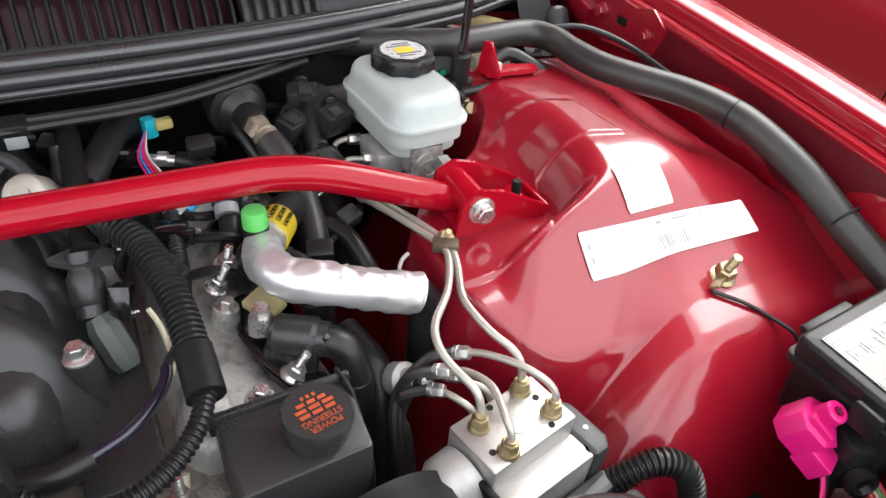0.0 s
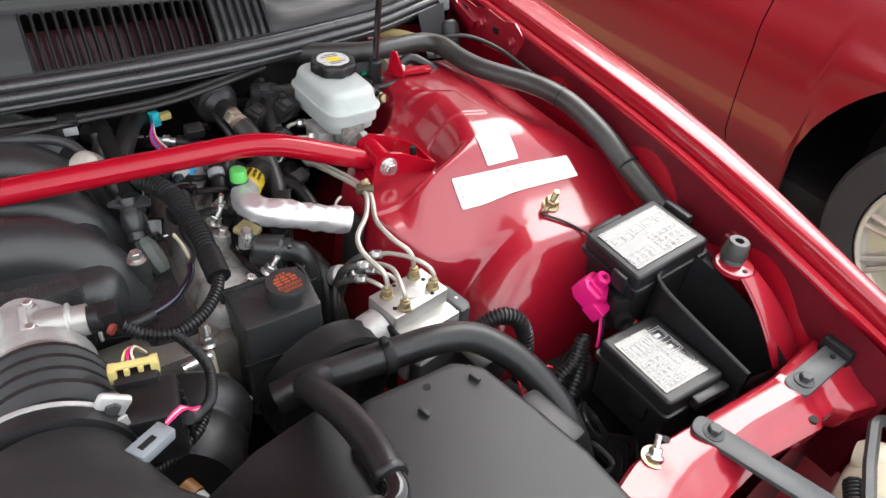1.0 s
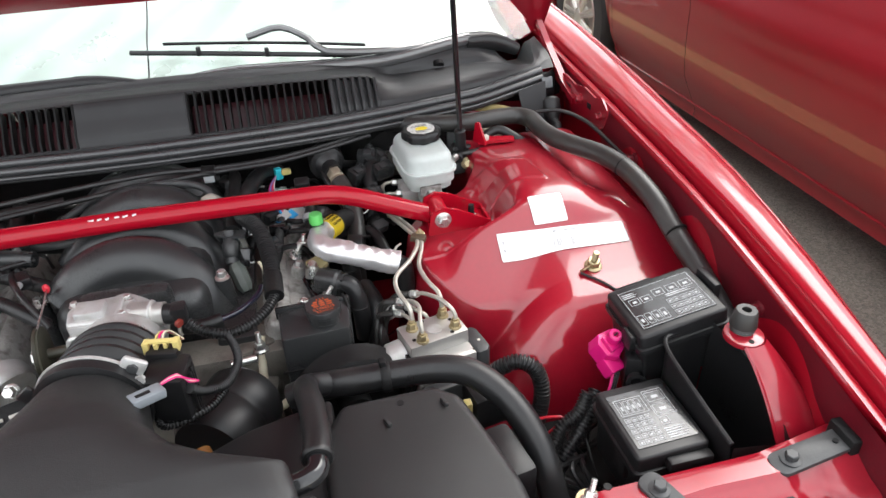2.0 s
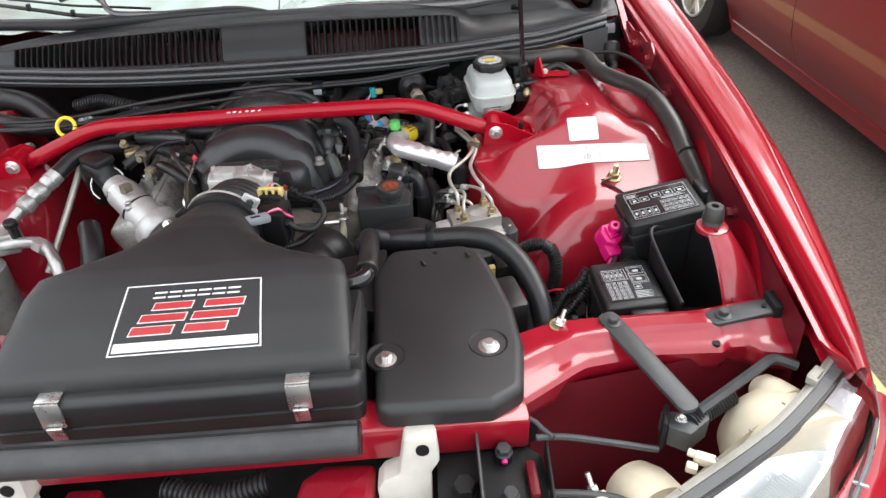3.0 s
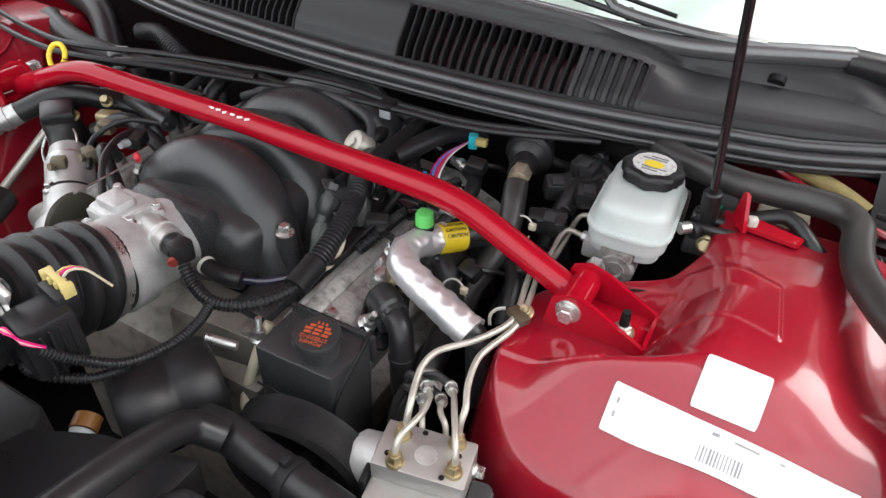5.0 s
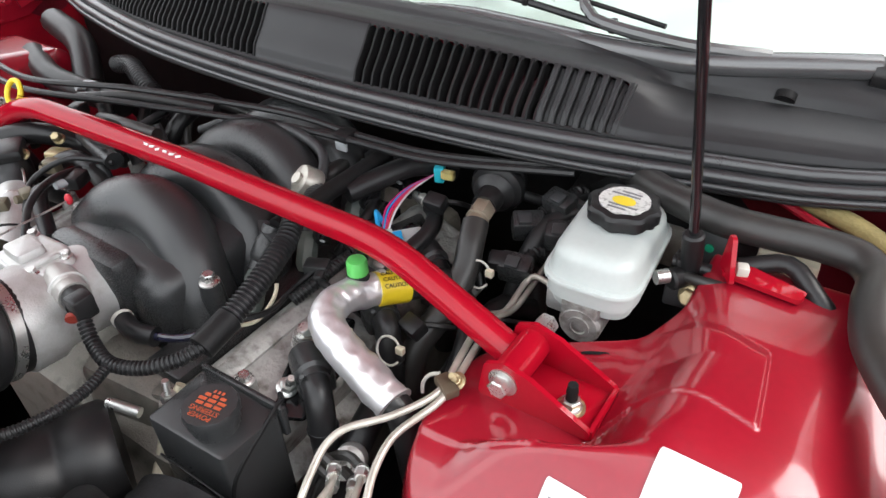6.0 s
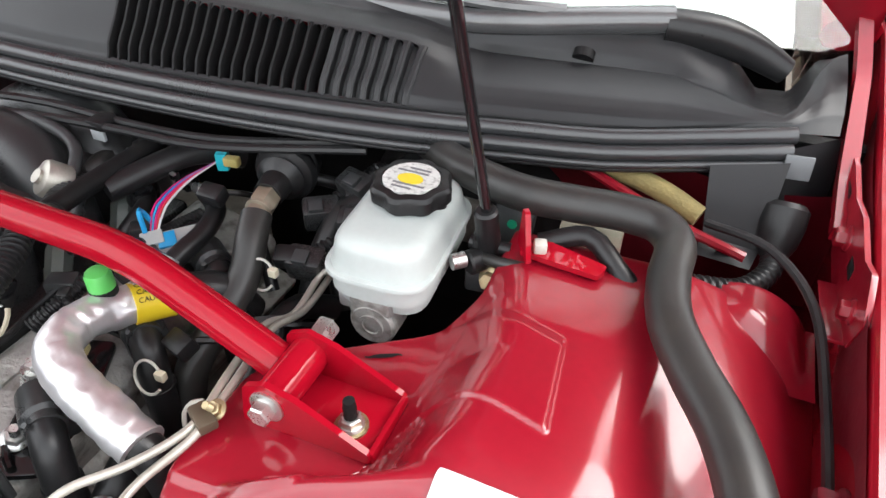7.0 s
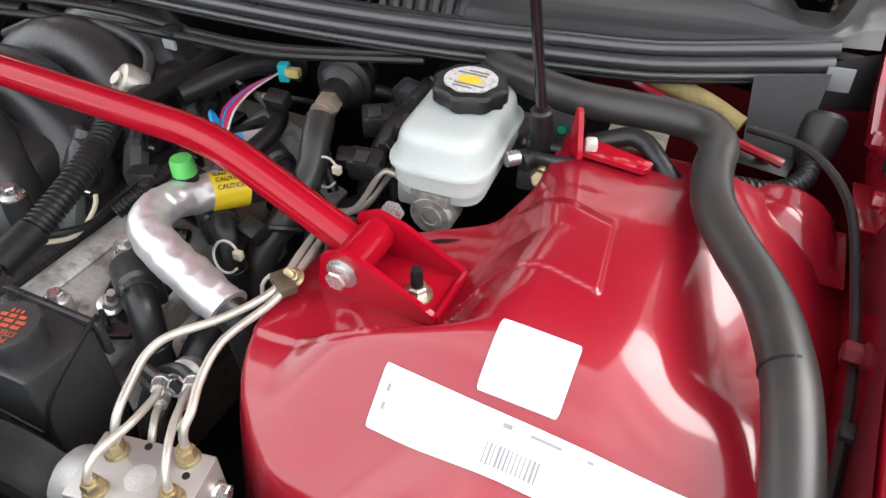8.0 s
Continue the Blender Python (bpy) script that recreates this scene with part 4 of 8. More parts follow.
part("mark", box((0.676, 0.290, 0.8685), (0.014, 0.003, 0.002), 0.0006, 6, 30), DARK, ce)
part("side_wall", sheet(lambda u, v: (0.698 + 0.052 * u, 0.338 + 0.050 * u + 0.006 * v, 0.845 + 0.095 * v), span(0, 1, 8), span(0, 1, 8)), COWL, ce)
solo("cowl_tab", box((0.712, 0.338, 0.931), (0.022, 0.003, 0.020), 0.001, 8, -12), OLIVE_TAB, "dull grey plastic tab at the end of the seal", "tab", kind="structure")
solo("wing_pressing", sheet(lambda u, v: (0.652 + 0.098 * u, 0.165 + 0.10 * v, 0.852 + 0.030 * math.sin(math.pi * clamp01(u * 1.1)) ** 0.6 * ease(v * 2.2) - 0.05 * ease((v - 0.72) / 0.28)), span(0, 1, 30), span(0, 1, 26)), RED_BAY, "pressed red sheet behind the shock tower", "pressing", kind="structure")
solo("cowl_lip", tube([(0.56, 0.335, 0.906), (0.604, 0.345, 0.906), (0.645, 0.365, 0.906), (0.685, 0.39, 0.905)], 0.007, 8, 0.02), GREY_D, "grey metal lip under the cowl seal", "lip", kind="structure")
solo("foam_strip", tube([(0.562, 0.326, 0.904), (0.590, 0.322, 0.901), (0.620, 0.314, 0.896), (0.650, 0.304, 0.887)], 0.0095, 10, 0.01), FOAM, "yellowed foam strip under the cowl", "foam strip")
solo("cowl_edge_flange", tube([(0.535, 0.320, 0.906), (0.560, 0.312, 0.901), (0.597, 0.303, 0.891), (0.640, 0.292, 0.881), (0.691, 0.282, 0.873)], 0.0045, 8, 0.01), RED_BAY, "bright red body flange under the cowl", "flange", kind="structure")

# body colour, with the shade below the cowl painted in
solo("cowl_side_panel", sheet(lambda u, v: (0.49 + 0.28 * u, 0.335 + 0.05 * u + 0.02 * math.sin(6 * u) * v, 0.76 + 0.135 * v), span(0, 1, 20), span(0, 1, 6)), APRON, "red body panel below the cowl end, darkened for shade", "panel", kind="structure")

# ---- strut bar and brackets ----
bar = thing("strut_bar", (0, 0.02, 0.84), "glossy red tubular strut tower bar with bolted end brackets", "strut bar")
part("tube", tube(bent([(-0.420, 0.042, 0.859), (-0.282, 0.0518, 0.9140), (0.0, 0.0577, 0.9140), (0.282, 0.0518, 0.9140), (0.420, 0.042, 0.859)], 0.20), 0.0138, 28, 0), RED_BAR, bar)
for i in range(6):
    part("script_mark", box((-0.045 + 0.011 * i, 0.0492 - 0.0006 * (i % 2), 0.9248 + 0.0006 * (i % 2)), (0.008 - 0.002 * (i % 2), 0.0026, 0.0012), 0.0003, 20 * (i % 3), 38), PAPER, bar, "white painted script bar")
for sgn in (1, -1):
    br = part("bracket", box((sgn * 0.452, 0.0315, 0.8495), (0.088, 0.053, 0.005), 0.0015), RED_BAR, bar, "red folded steel bracket")
    # side plates: upright triangles, one on each side of the tube
    for y in (0.006, 0.056):
        tri = [(0.402, 0.846), (0.497, 0.850), (0.497, 0.858), (0.447, 0.884), (0.425, 0.890), (0.408, 0.882)]
        pl = slab([(sgn * a, b) for a, b in tri][::sgn], -0.0022, 0.0022, pose(0, y, 0, 90, 0, 0), corner=0.005)
        part("side_plate", pl, RED_BAR, br)
    part("bolt_head", hexbolt((sgn * 0.425, 0.004, 0.871), (sgn * 0.425, -0.007, 0.871), 0.0085, 1.45), STEEL, br, "zinc hex bolt")
    part("bolt_nut", hexbolt((sgn * 0.425, 0.057, 0.872), (sgn * 0.425, 0.080, 0.874), 0.0098, 1.2), STEEL, br)
    part("stud_washer", cyl((sgn * 0.473, 0.024, 0.851), (sgn * 0.473, 0.024, 0.8535), 0.0115, seg=20), BRASS, br, "yellow zinc washer")
    part("stud_nut", hexbolt((sgn * 0.473, 0.024, 0.853), (sgn * 0.473, 0.024, 0.862), 0.0075, 1.2), STEEL, br)
    part("stud", lathe((sgn * 0.473, 0.024, 0.860), (sgn * 0.473, 0.024, 0.8775), [(0.0042, 0), (0.0048, 0.2), (0.0042, 0.4), (0.0048, 0.6), (0.0042, 0.8), (0.0040, 1)], 12), DARK, br)
    part("end_wall", box((sgn * 0.4965, 0.0310, 0.8535), (0.004, 0.051, 0.010), 0.001), RED_BAR, br)
    part("sleeve", cyl((sgn * 0.425, 0.006, 0.870), (sgn * 0.425, 0.056, 0.870), 0.0145, seg=20), RED_BAR, br)

# ---- stickers on the tower ----
def sticker(name, corners, label, bars):
    """A paper sticker laid on the tower; corners are plan places, bars are marks (u0, v0, u1, v1)."""
    t = thing(name, (*corners[0], tower_z(*corners[0])), label, "sticker")
    A, B, C, D = [Vector(c) for c in corners]

    def f(u, v, lift):
        w = min(v, 1 - v)
        if lift < 0.002 and w < 0.12:
            ru = 0.0015 / (B - A).length
            u = 0.5 + (u - 0.5) * (1 - 2 * ru * (1 - math.sqrt(1 - (1 - w / 0.12) ** 2)))
        p = (A * (1 - u) + B * u) * (1 - v) + (D * (1 - u) + C * u) * v
        return (p.x, p.y, tower_z(p.x, p.y) + lift)
    part("paper", sheet(lambda u, v: f(u, v, 0.0018), span(0, 1, 40), [0, 0.01, 0.03, 0.06, 0.12] + span(0.2, 0.8, 8) + [0.88, 0.94, 0.97, 0.99, 1]), PAPER, t)
    for u0, v0, u1, v1 in bars:
        part("printed_bar", sheet(lambda u, v: f(u, v, 0.0021), span(u0, u1, 5), span(v0, v1, 3)), INK_PALE, t)


INK_PALE = mat("faded_ink", (0.24, 0.24, 0.25), 0.5)
rnd = random.Random(4)
sticker("square_sticker", [(0.548, -0.007), (0.599, -0.0075), (0.5985, -0.0445), (0.5475, -0.0445)], "square white paper sticker on the red tower", [])
bars = [(0.40 + 0.014 * i, 0.48, 0.40 + 0.014 * i + rnd.choice((0.005, 0.007, 0.009)), 0.84) for i in range(13)]
bars += [(0.43, 0.12, 0.46, 0.20), (0.52, 0.13, 0.62, 0.18), (0.70, 0.13, 0.72, 0.18), (0.03, 0.28, 0.042, 0.40), (0.03, 0.56, 0.042, 0.68)]
sticker("long_sticker", [(0.489, -0.0475), (0.678, -0.054), (0.678, -0.0845), (0.489, -0.079)], "long white paper sticker with faint bar code on the red tower", bars)

# ground stud with its wire
g = thing("ground_stud", (0.611, -0.110, 0.80), "brass coloured ground stud with a black wire", "ground stud")
zs = tower_z(0.611, -0.110)
part("nut", stud((0.611, -0.109, zs - 0.001), (0.611, -0.116, zs + 0.026), 0.0075), BRASS, g)
part("terminal", box((0.597, -0.117, zs + 0.003), (0.018, 0.009, 0.003), 0.001, 25, -35), BRASS, g)
part("wire", tube([(x, y, max(tower_z(x, y) + 0.003, q)) for x, y, q in ((0.588, -0.120, 0), (0.598, -0.128, 0), (0.612, -0.140, 0), (0.628, -0.158, 0), (0.636, -0.178, 0.81), (0.638, -0.195, 0.79))], 0.0019, 6, 0.006), RUBBER, g)

# ---- big hose along the wing ----
hs = thing("heater_hose", (0.70, 0.0, 0.85), "thick grey-black rubber hose snaking along the wing", "hose")
HP = [(0.40, 0.300, 0.905), (0.46, 0.250, 0.917), (0.513, 0.233, 0.918), (0.556, 0.236, 0.917), (0.594, 0.241, 0.916), (0.622, 0.238, 0.915), (0.637, 0.217, 0.914), (0.638, 0.180, 0.914), (0.645, 0.138, 0.914), (0.664, 0.097, 0.915), (0.686, 0.058, 0.916), (0.700, 0.020, 0.915), (0.709, -0.018, 0.910), (0.718, -0.075, 0.893), (0.722, -0.127, 0.871), (0.726, -0.20, 0.845), (0.726, -0.27, 0.82), (0.722, -0.34, 0.78)]
part("hose", tube(HP, 0.0148, 20, 0.006), HOSE, hs)
for c, n in ((Vector((0.7035, 0.006, 0.9135)), Vector((0.012, -0.045, -0.005))), (Vector((0.7215, -0.127, 0.8755)), Vector((0.005, -0.06, -0.024)))):
    n = n.normalized()
    part("joint_ring", cyl(c - n * 0.0009, c + n * 0.0009, 0.0152, seg=24), DARK, hs)
cb = thing("wing_wire", (0.745, 0.0, 0.88), "thin black cable clipped along the inner wing", "cable")
part("cable", tube([(0.655, 0.27, 0.905), (0.70, 0.245, 0.912), (0.732, 0.20, 0.905), (0.742, 0.12, 0.895), (0.742, 0.02, 0.89), (0.735, -0.08, 0.87), (0.735, -0.2, 0.83)], 0.0035, 8, 0.01), RUBBER, cb)
part("clip", box((0.745, 0.0, 0.888), (0.016, 0.012, 0.010), 0.002), BLACK, cb)
cg = thing("cowl_conduit", (0.66, 0.26, 0.88), "ribbed black conduit leading to a rubber boot", "conduit")
part("conduit", tube([(0.54, 0.205, 0.895), (0.575, 0.215, 0.905), (0.60, 0.200, 0.895), (0.625, 0.185, 0.88)], 0.008, 12, 0.008), RUBBER, cg)
part("conduit", tube([(0.655, 0.225, 0.876), (0.69, 0.245, 0.868), (0.710, 0.275, 0.868), (0.712, 0.30, 0.872)], 0.0085, 12, ribs=0.006), RUBBER, cg)
part("boot", lathe((0.712, 0.298, 0.868), (0.713, 0.325, 0.905), [(0.011, 0), (0.016, 0.25), (0.0185, 0.6), (0.0185, 0.9), (0.014, 1)], 18), RUBBER, cg)
rc = thing("hood_bracket", (0.54, 0.19, 0.88), "small red steel bracket bent upright on the tower", "bracket")
part("plate", slab([(0.528, 0.182), (0.592, 0.176), (0.596, 0.190), (0.545, 0.203)], 0.897, 0.9015, corner=0.004), RED_BAR, rc)
part("tab", slab([(0.0, 0.0), (0.030, 0.0), (0.014, 0.036), (0.006, 0.036)], -0.002, 0.002, pose(0.527, 0.197, 0.898, 90, 0, -60), corner=0.003), RED_BAR, rc)
part("clip", box((0.545, 0.188, 0.905), (0.010, 0.010, 0.010), 0.002, 20), WHITE, rc)
solo("relay_block", box((0.572, 0.250, 0.880), (0.05, 0.03, 0.03), 0.003, 4), CREAM, "pale cream relay block behind the hose", "relay")

# ---- brake fluid reservoir and master cylinder ----
r = thing("brake_reservoir", (0.434, 0.18, 0.84), "white translucent brake fluid reservoir with a black screw cap", "reservoir")
RM = pose(0.434, 0.181, 0, 0, 0, 4)
foot = [(-0.042, -0.066), (0.042, -0.066), (0.042, 0.066), (-0.042, 0.066)]
lower = join(slab([(a * 0.86, b * 0.86) for a, b in foot], 0.856, 0.876, RM, corner=0.022, n=6), slab([(a * 0.97, b * 0.97) for a, b in foot], 0.869, 0.888, RM, corner=0.028, n=6))
part("lower_bowl", lower, WHITE_TANK, r)
part("seam_flange", slab([(a * 1.05, b * 1.04) for a, b in foot], 0.8865, 0.8905, RM, corner=0.030, bevel=0.0015, n=6), WHITE_TANK, r)
part("upper_shell", slab([(a * 0.98, b * 0.98) for a, b in foot], 0.889, 0.917, RM, corner=0.029, bevel=0.014, n=8, seg=5, top=0.93), WHITE_TANK, r)
cap = part("cap", lathe((0.437, 0.194, 0.914), (0.437, 0.194, 0.934), [(0.028, 0), (0.028, 0.25), (0.0315, 0.32), (0.0318, 0.80), (0.0295, 0.95), (0.0235, 1.0), (0.0225, 0.93)], 64, 8, 0.05), BLACK, r, "black lobed screw cap")
part("cap_disc", cyl((0.437, 0.194, 0.932), (0.437, 0.194, 0.9342), 0.0225, seg=32), SCUFFED, cap, "worn white cap label")
for j, (y_, w_) in enumerate(((0.013, 0.018), (0.008, 0.026), (-0.010, 0.026), (-0.015, 0.016))):
    part("printed_bar", box((0.437 + 0.002 * (-1) ** j, 0.194 + y_, 0.9344), (w_, 0.0022, 0.0004), 0.0001), INK, cap)
part("cap_mark", slab([(0.0105 * math.cos(a) + 0.437, 0.0072 * math.sin(a) + 0.192) for a in span(0, 5.9, 16)], 0.9342, 0.9348), YELLOW, cap, "yellow printed oval")
mc = thing("master_cylinder", (0.43, 0.2, 0.80), "cast aluminium brake master cylinder", "master cylinder")
part("barrel", lathe((0.436, 0.119, 0.842), (0.430, 0.33, 0.835), [(0.017, 0), (0.0195, 0.012), (0.0195, 0.12), (0.0165, 0.16), (0.0165, 1)], 28), COVER, mc)
part("bore_plug", lathe((0.436, 0.1195, 0.842), (0.436, 0.1175, 0.842), [(0.0105, 0), (0.0105, 1.0), (0.0075, 1.0), (0.0065, 0.1)], 20), COVER, mc)
part("reservoir_seat", box((0.434, 0.165, 0.854), (0.036, 0.09, 0.024), 0.004), COVER, mc)
part("port_block", box((0.408, 0.168, 0.838), (0.034, 0.05, 0.024), 0.004), ALU, mc)
for y in (0.165, 0.205):
    part("union_nut", hexbolt((0.398, y, 0.836), (0.384, y, 0.838), 0.006, 1.0), STEEL, mc)
part("flange", box((0.428, 0.295, 0.83), (0.09, 0.012, 0.05), 0.006), ALU_DULL, mc)
b = thing("brake_booster", (0.42, 0.36, 0.84), "black round brake booster against the firewall", "booster")
part("drum", lathe((0.43, 0.30, 0.80), (0.43, 0.40, 0.80), [(0.05, 0), (0.095, 0.1), (0.11, 0.4), (0.112, 1)], 40), DARK, b)
part("check_valve", join(cyl((0.370, 0.275, 0.855), (0.368, 0.250, 0.862), 0.018, seg=20, chamfer=0.003), cyl((0.372, 0.262, 0.86), (0.345, 0.24, 0.862), 0.010, seg=14)), BLACK, b)
part("valve_hose", tube([(0.368, 0.255, 0.862), (0.350, 0.225, 0.855), (0.345, 0.19, 0.83), (0.34, 0.17, 0.79)], 0.011, 12, 0.008), RUBBER, b)

sb = thing("sensor_bracket", (0.508, 0.24, 0.84), "dark sensor bracket with a green paint dot beside the reservoir", "bracket")
part("plate", slab([(-0.016, -0.020), (0.016, -0.022), (0.018, 0.012), (0.004, 0.020), (-0.016, 0.018)], -0.003, 0.003, pose(0.508, 0.242, 0.880, 78, 0, 0), corner=0.004, bevel=0.001), GREY_D, sb)
part("dot", cyl((0.508, 0.2375, 0.882), (0.508, 0.2360, 0.882), 0.0042, seg=14), mat("green_dot", (0.01, 0.30, 0.16), 0.4), sb, "green paint dot")
part("socket", join(box((0.500, 0.197, 0.884), (0.022, 0.020, 0.026), 0.004, 15), cyl((0.503, 0.192, 0.880), (0.492, 0.176, 0.880), 0.010, seg=16, chamfer=0.002)), BLACK, sb)
part("terminal", cyl((0.490, 0.176, 0.884), (0.482, 0.168, 0.884), 0.0065, seg=14), STEEL, sb)
part("lead", tube([(0.503, 0.183, 0.884), (0.522, 0.178, 0.888), (0.545, 0.180, 0.889), (0.565, 0.190, 0.880)], 0.0048, 10, 0.006), HOSE, sb)
part("nut", hexbolt((0.511, 0.182, 0.866), (0.510, 0.172, 0.870), 0.0075, 1.4), BRASS, sb)
part("nut_bracket", box((0.510, 0.190, 0.858), (0.046, 0.012, 0.022), 0.003, 8), GREY_D, sb)
for j, (x, y, z, rz) in enumerate(((0.372, 0.215, 0.858, 20), (0.352, 0.252, 0.868, -15), (0.330, 0.222, 0.852, 35), (0.345, 0.170, 0.836, 10))):
    wc = thing("wire_connector", (x, y, z), "black connector block hanging from the loom", "connector", "small wire connectors")
    part("body", box((x, y, z), (0.034, 0.024, 0.026), 0.004, rz, 15), SATIN, wc)
    part("latch", box((x, y - 0.008, z + 0.013), (0.014, 0.014, 0.005), 0.0015, rz, 15), GREY_D, wc)
    part("tail", tube([(x, y + 0.010, z), (x + 0.008, y + 0.030, z + 0.004), (x + 0.004, y + 0.055, z - 0.02)], 0.007, 10, 0.008, ribs=0.004), RUBBER, wc)

# ---- brake lines from the cylinder to the modulator ----
bl = thing("brake_lines", (0.37, 0.0, 0.80), "bent pale steel brake lines joining cylinder and modulator", "brake lines")
part("line", tube([(0.384, 0.165, 0.837), (0.368, 0.166, 0.838), (0.362, 0.158, 0.832), (0.362, 0.12, 0.825), (0.360, 0.085, 0.842), (0.372, 0.03, 0.852), (0.381, -0.010, 0.856), (0.378, -0.030, 0.855), (0.362, -0.058, 0.853), (0.340, -0.082, 0.850), (0.334, -0.098, 0.846), (0.336, -0.115, 0.841), (0.344, -0.140, 0.834), (0.345, -0.149, 0.812)], 0.0031, 10, 0.004), LINE, bl)
part("line", tube([(0.384, 0.205, 0.839), (0.370, 0.204, 0.836), (0.366, 0.19, 0.83), (0.368, 0.13, 0.825), (0.368, 0.085, 0.842), (0.380, 0.03, 0.852), (0.387, -0.010, 0.856), (0.385, -0.030, 0.853), (0.374, -0.060, 0.848), (0.373, -0.078, 0.846), (0.378, -0.100, 0.842), (0.386, -0.118, 0.838), (0.3875, -0.129, 0.832), (0.388, -0.133, 0.812)], 0.0031, 10, 0.004), LINE, bl)
part("line", tube([(0.360, -0.094, 0.821), (0.368, -0.105, 0.829), (0.382, -0.130, 0.837), (0.394, -0.150, 0.835), (0.399, -0.158, 0.826), (0.399, -0.159, 0.812)], 0.0028, 10, 0.004), LINE, bl)
part("line", tube([(0.340, -0.103, 0.819), (0.350, -0.116, 0.828), (0.356, -0.140, 0.835), (0.352, -0.165, 0.833), (0.352, -0.174, 0.826), (0.352, -0.175, 0.812)], 0.0028, 10, 0.004), LINE, bl)
part("line", tube([(0.336, -0.103, 0.800), (0.342, -0.115, 0.803), (0.350, -0.128, 0.800), (0.352, -0.135, 0.790)], 0.0028, 10, 0.004), LINE, bl)
part("line", tube([(0.352, -0.097, 0.803), (0.358, -0.110, 0.806), (0.368, -0.118, 0.802), (0.372, -0.125, 0.79)], 0.0028, 10, 0.004), LINE, bl)
for p0, p1 in (((0.356, -0.088, 0.818), (0.363, -0.098, 0.824)), ((0.335, -0.097, 0.816), (0.343, -0.107, 0.822)), ((0.331, -0.098, 0.798), (0.339, -0.107, 0.802)), ((0.348, -0.091, 0.800), (0.355, -0.101, 0.805))):
    part("union_nut", hexbolt(p0, p1, 0.0056, 1.0), STEEL, bl)
part("clip", box((0.384, -0.012, 0.857), (0.022, 0.013, 0.009), 0.002, -30), mat("rusty_clip_steel", (0.10, 0.075, 0.05), 0.5, 0.4), bl, "rusty steel line clip")
part("clip_nut", stud((0.388, -0.004, 0.857), (0.387, -0.010, 0.869), 0.0046), BRASS, bl)
part("clip_tag", tube([(0.362, 0.010, 0.838), (0.354, 0.006, 0.836), (0.350, 0.001, 0.829), (0.353, -0.004, 0.822)], 0.0018, 6, 0.004), WHITE, bl, "pale bent clip tag")
hb = thing("brake_hoses", (0.31, -0.1, 0.70), "grey braided brake hoses curving down beside the modulator", "brake hoses")
for i, (p, q) in enumerate((((0.356, -0.088, 0.818), 0.0), ((0.335, -0.097, 0.816), 0.01), ((0.331, -0.098, 0.798), 0.018), ((0.348, -0.091, 0.800), 0.026))):
    part("hose", tube([p, (p[0] - 0.020, p[1] + 0.004, p[2] - 0.002), (0.309 + q * 0.2, -0.088, 0.79 - q), (0.302 + q * 0.5, -0.105 + q * 0.2, 0.75), (0.305 + q * 0.6, -0.115, 0.66)], 0.0042, 8, 0.006), HOSE, hb)

# ---- brake modulator ----
a = thing("brake_modulator", (0.37, -0.16, 0.72), "machined aluminium brake modulator block with black motor cover", "modulator")
AM = pose(0.369, -0.155, 0, 0, 0, 12)
part("valve_block", slab([(-0.0405, -0.0235), (0.0405, -0.0235), (0.0405, 0.0235), (-0.0405, 0.0235)], 0.755, 0.808, AM, corner=0.002, bevel=0.0012), MACHINED, a)
part("lower_step", slab([(-0.0405, -0.046), (0.0405, -0.047), (0.0405, -0.040), (0.0405, -0.022), (-0.0405, -0.022)], 0.725, 0.789, AM, corner=0.004, bevel=0.003), MACHINED, a)
part("motor_cover", slab([(0.041, -0.048), (0.056, -0.048), (0.063, -0.040), (0.063, -0.004), (0.058, 0.004), (0.041, 0.004)], 0.715, 0.787, AM, corner=0.005, bevel=0.004), GREY_D, a, "dark grey plastic motor cover")
part("front_cover", slab([(-0.040, -0.066), (0.055, -0.066), (0.055, -0.0485), (-0.040, -0.0485)], 0.70, 0.765, AM, corner=0.006, bevel=0.005), GREY_D, a)
part("dot", cyl(AM @ Vector((0.054, -0.026, 0.7865)), AM @ Vector((0.054, -0.026, 0.7876)), 0.0022, seg=10), WHITE, a, "small white paint dot")
part("side_cover", lathe(AM @ Vector((-0.040, 0.0, 0.775)), AM @ Vector((-0.066, 0.0, 0.772)), [(0.026, 0), (0.026, 0.7), (0.02, 1.0)], 24), ALU, a)
part("mount_bolt", hexbolt(AM @ Vector((-0.047, -0.006, 0.762)), AM @ Vector((-0.058, -0.012, 0.762)), 0.0085), STEEL, a)
part("mount_bracket", box(AM @ Vector((-0.044, -0.010, 0.745)), (0.006, 0.05, 0.10), 0.002, 12), DARK, a)
for x, y in ((0.3435, -0.149), (0.352, -0.175), (0.388, -0.133), (0.3985, -0.159)):
    part("line_nut", join(hexbolt((x, y, 0.807), (x, y, 0.819), 0.0066, 1.25), cyl((x, y, 0.816), (x, y, 0.822), 0.0042, seg=10)), BRASS, a, "yellow zinc line nut")
part("centre_port", cyl((0.371, -0.157, 0.80), (0.371, -0.157, 0.8086), 0.0078, seg=24), DARK, a)
part("port_ring", lathe((0.371, -0.157, 0.807), (0.371, -0.157, 0.8092), [(0.0078, 0), (0.0098, 0.1), (0.0098, 0.9), (0.0078, 1.0)], 24), ALU, a)
for u, v in ((-0.030, -0.010), (0.028, 0.006), (-0.006, 0.019), (0.02, -0.018)):
    c = AM @ Vector((u, v, 0))
    part("blind_hole", cyl((c.x, c.y, 0.80), (c.x, c.y, 0.8085), 0.0026, seg=12), DARK, a)
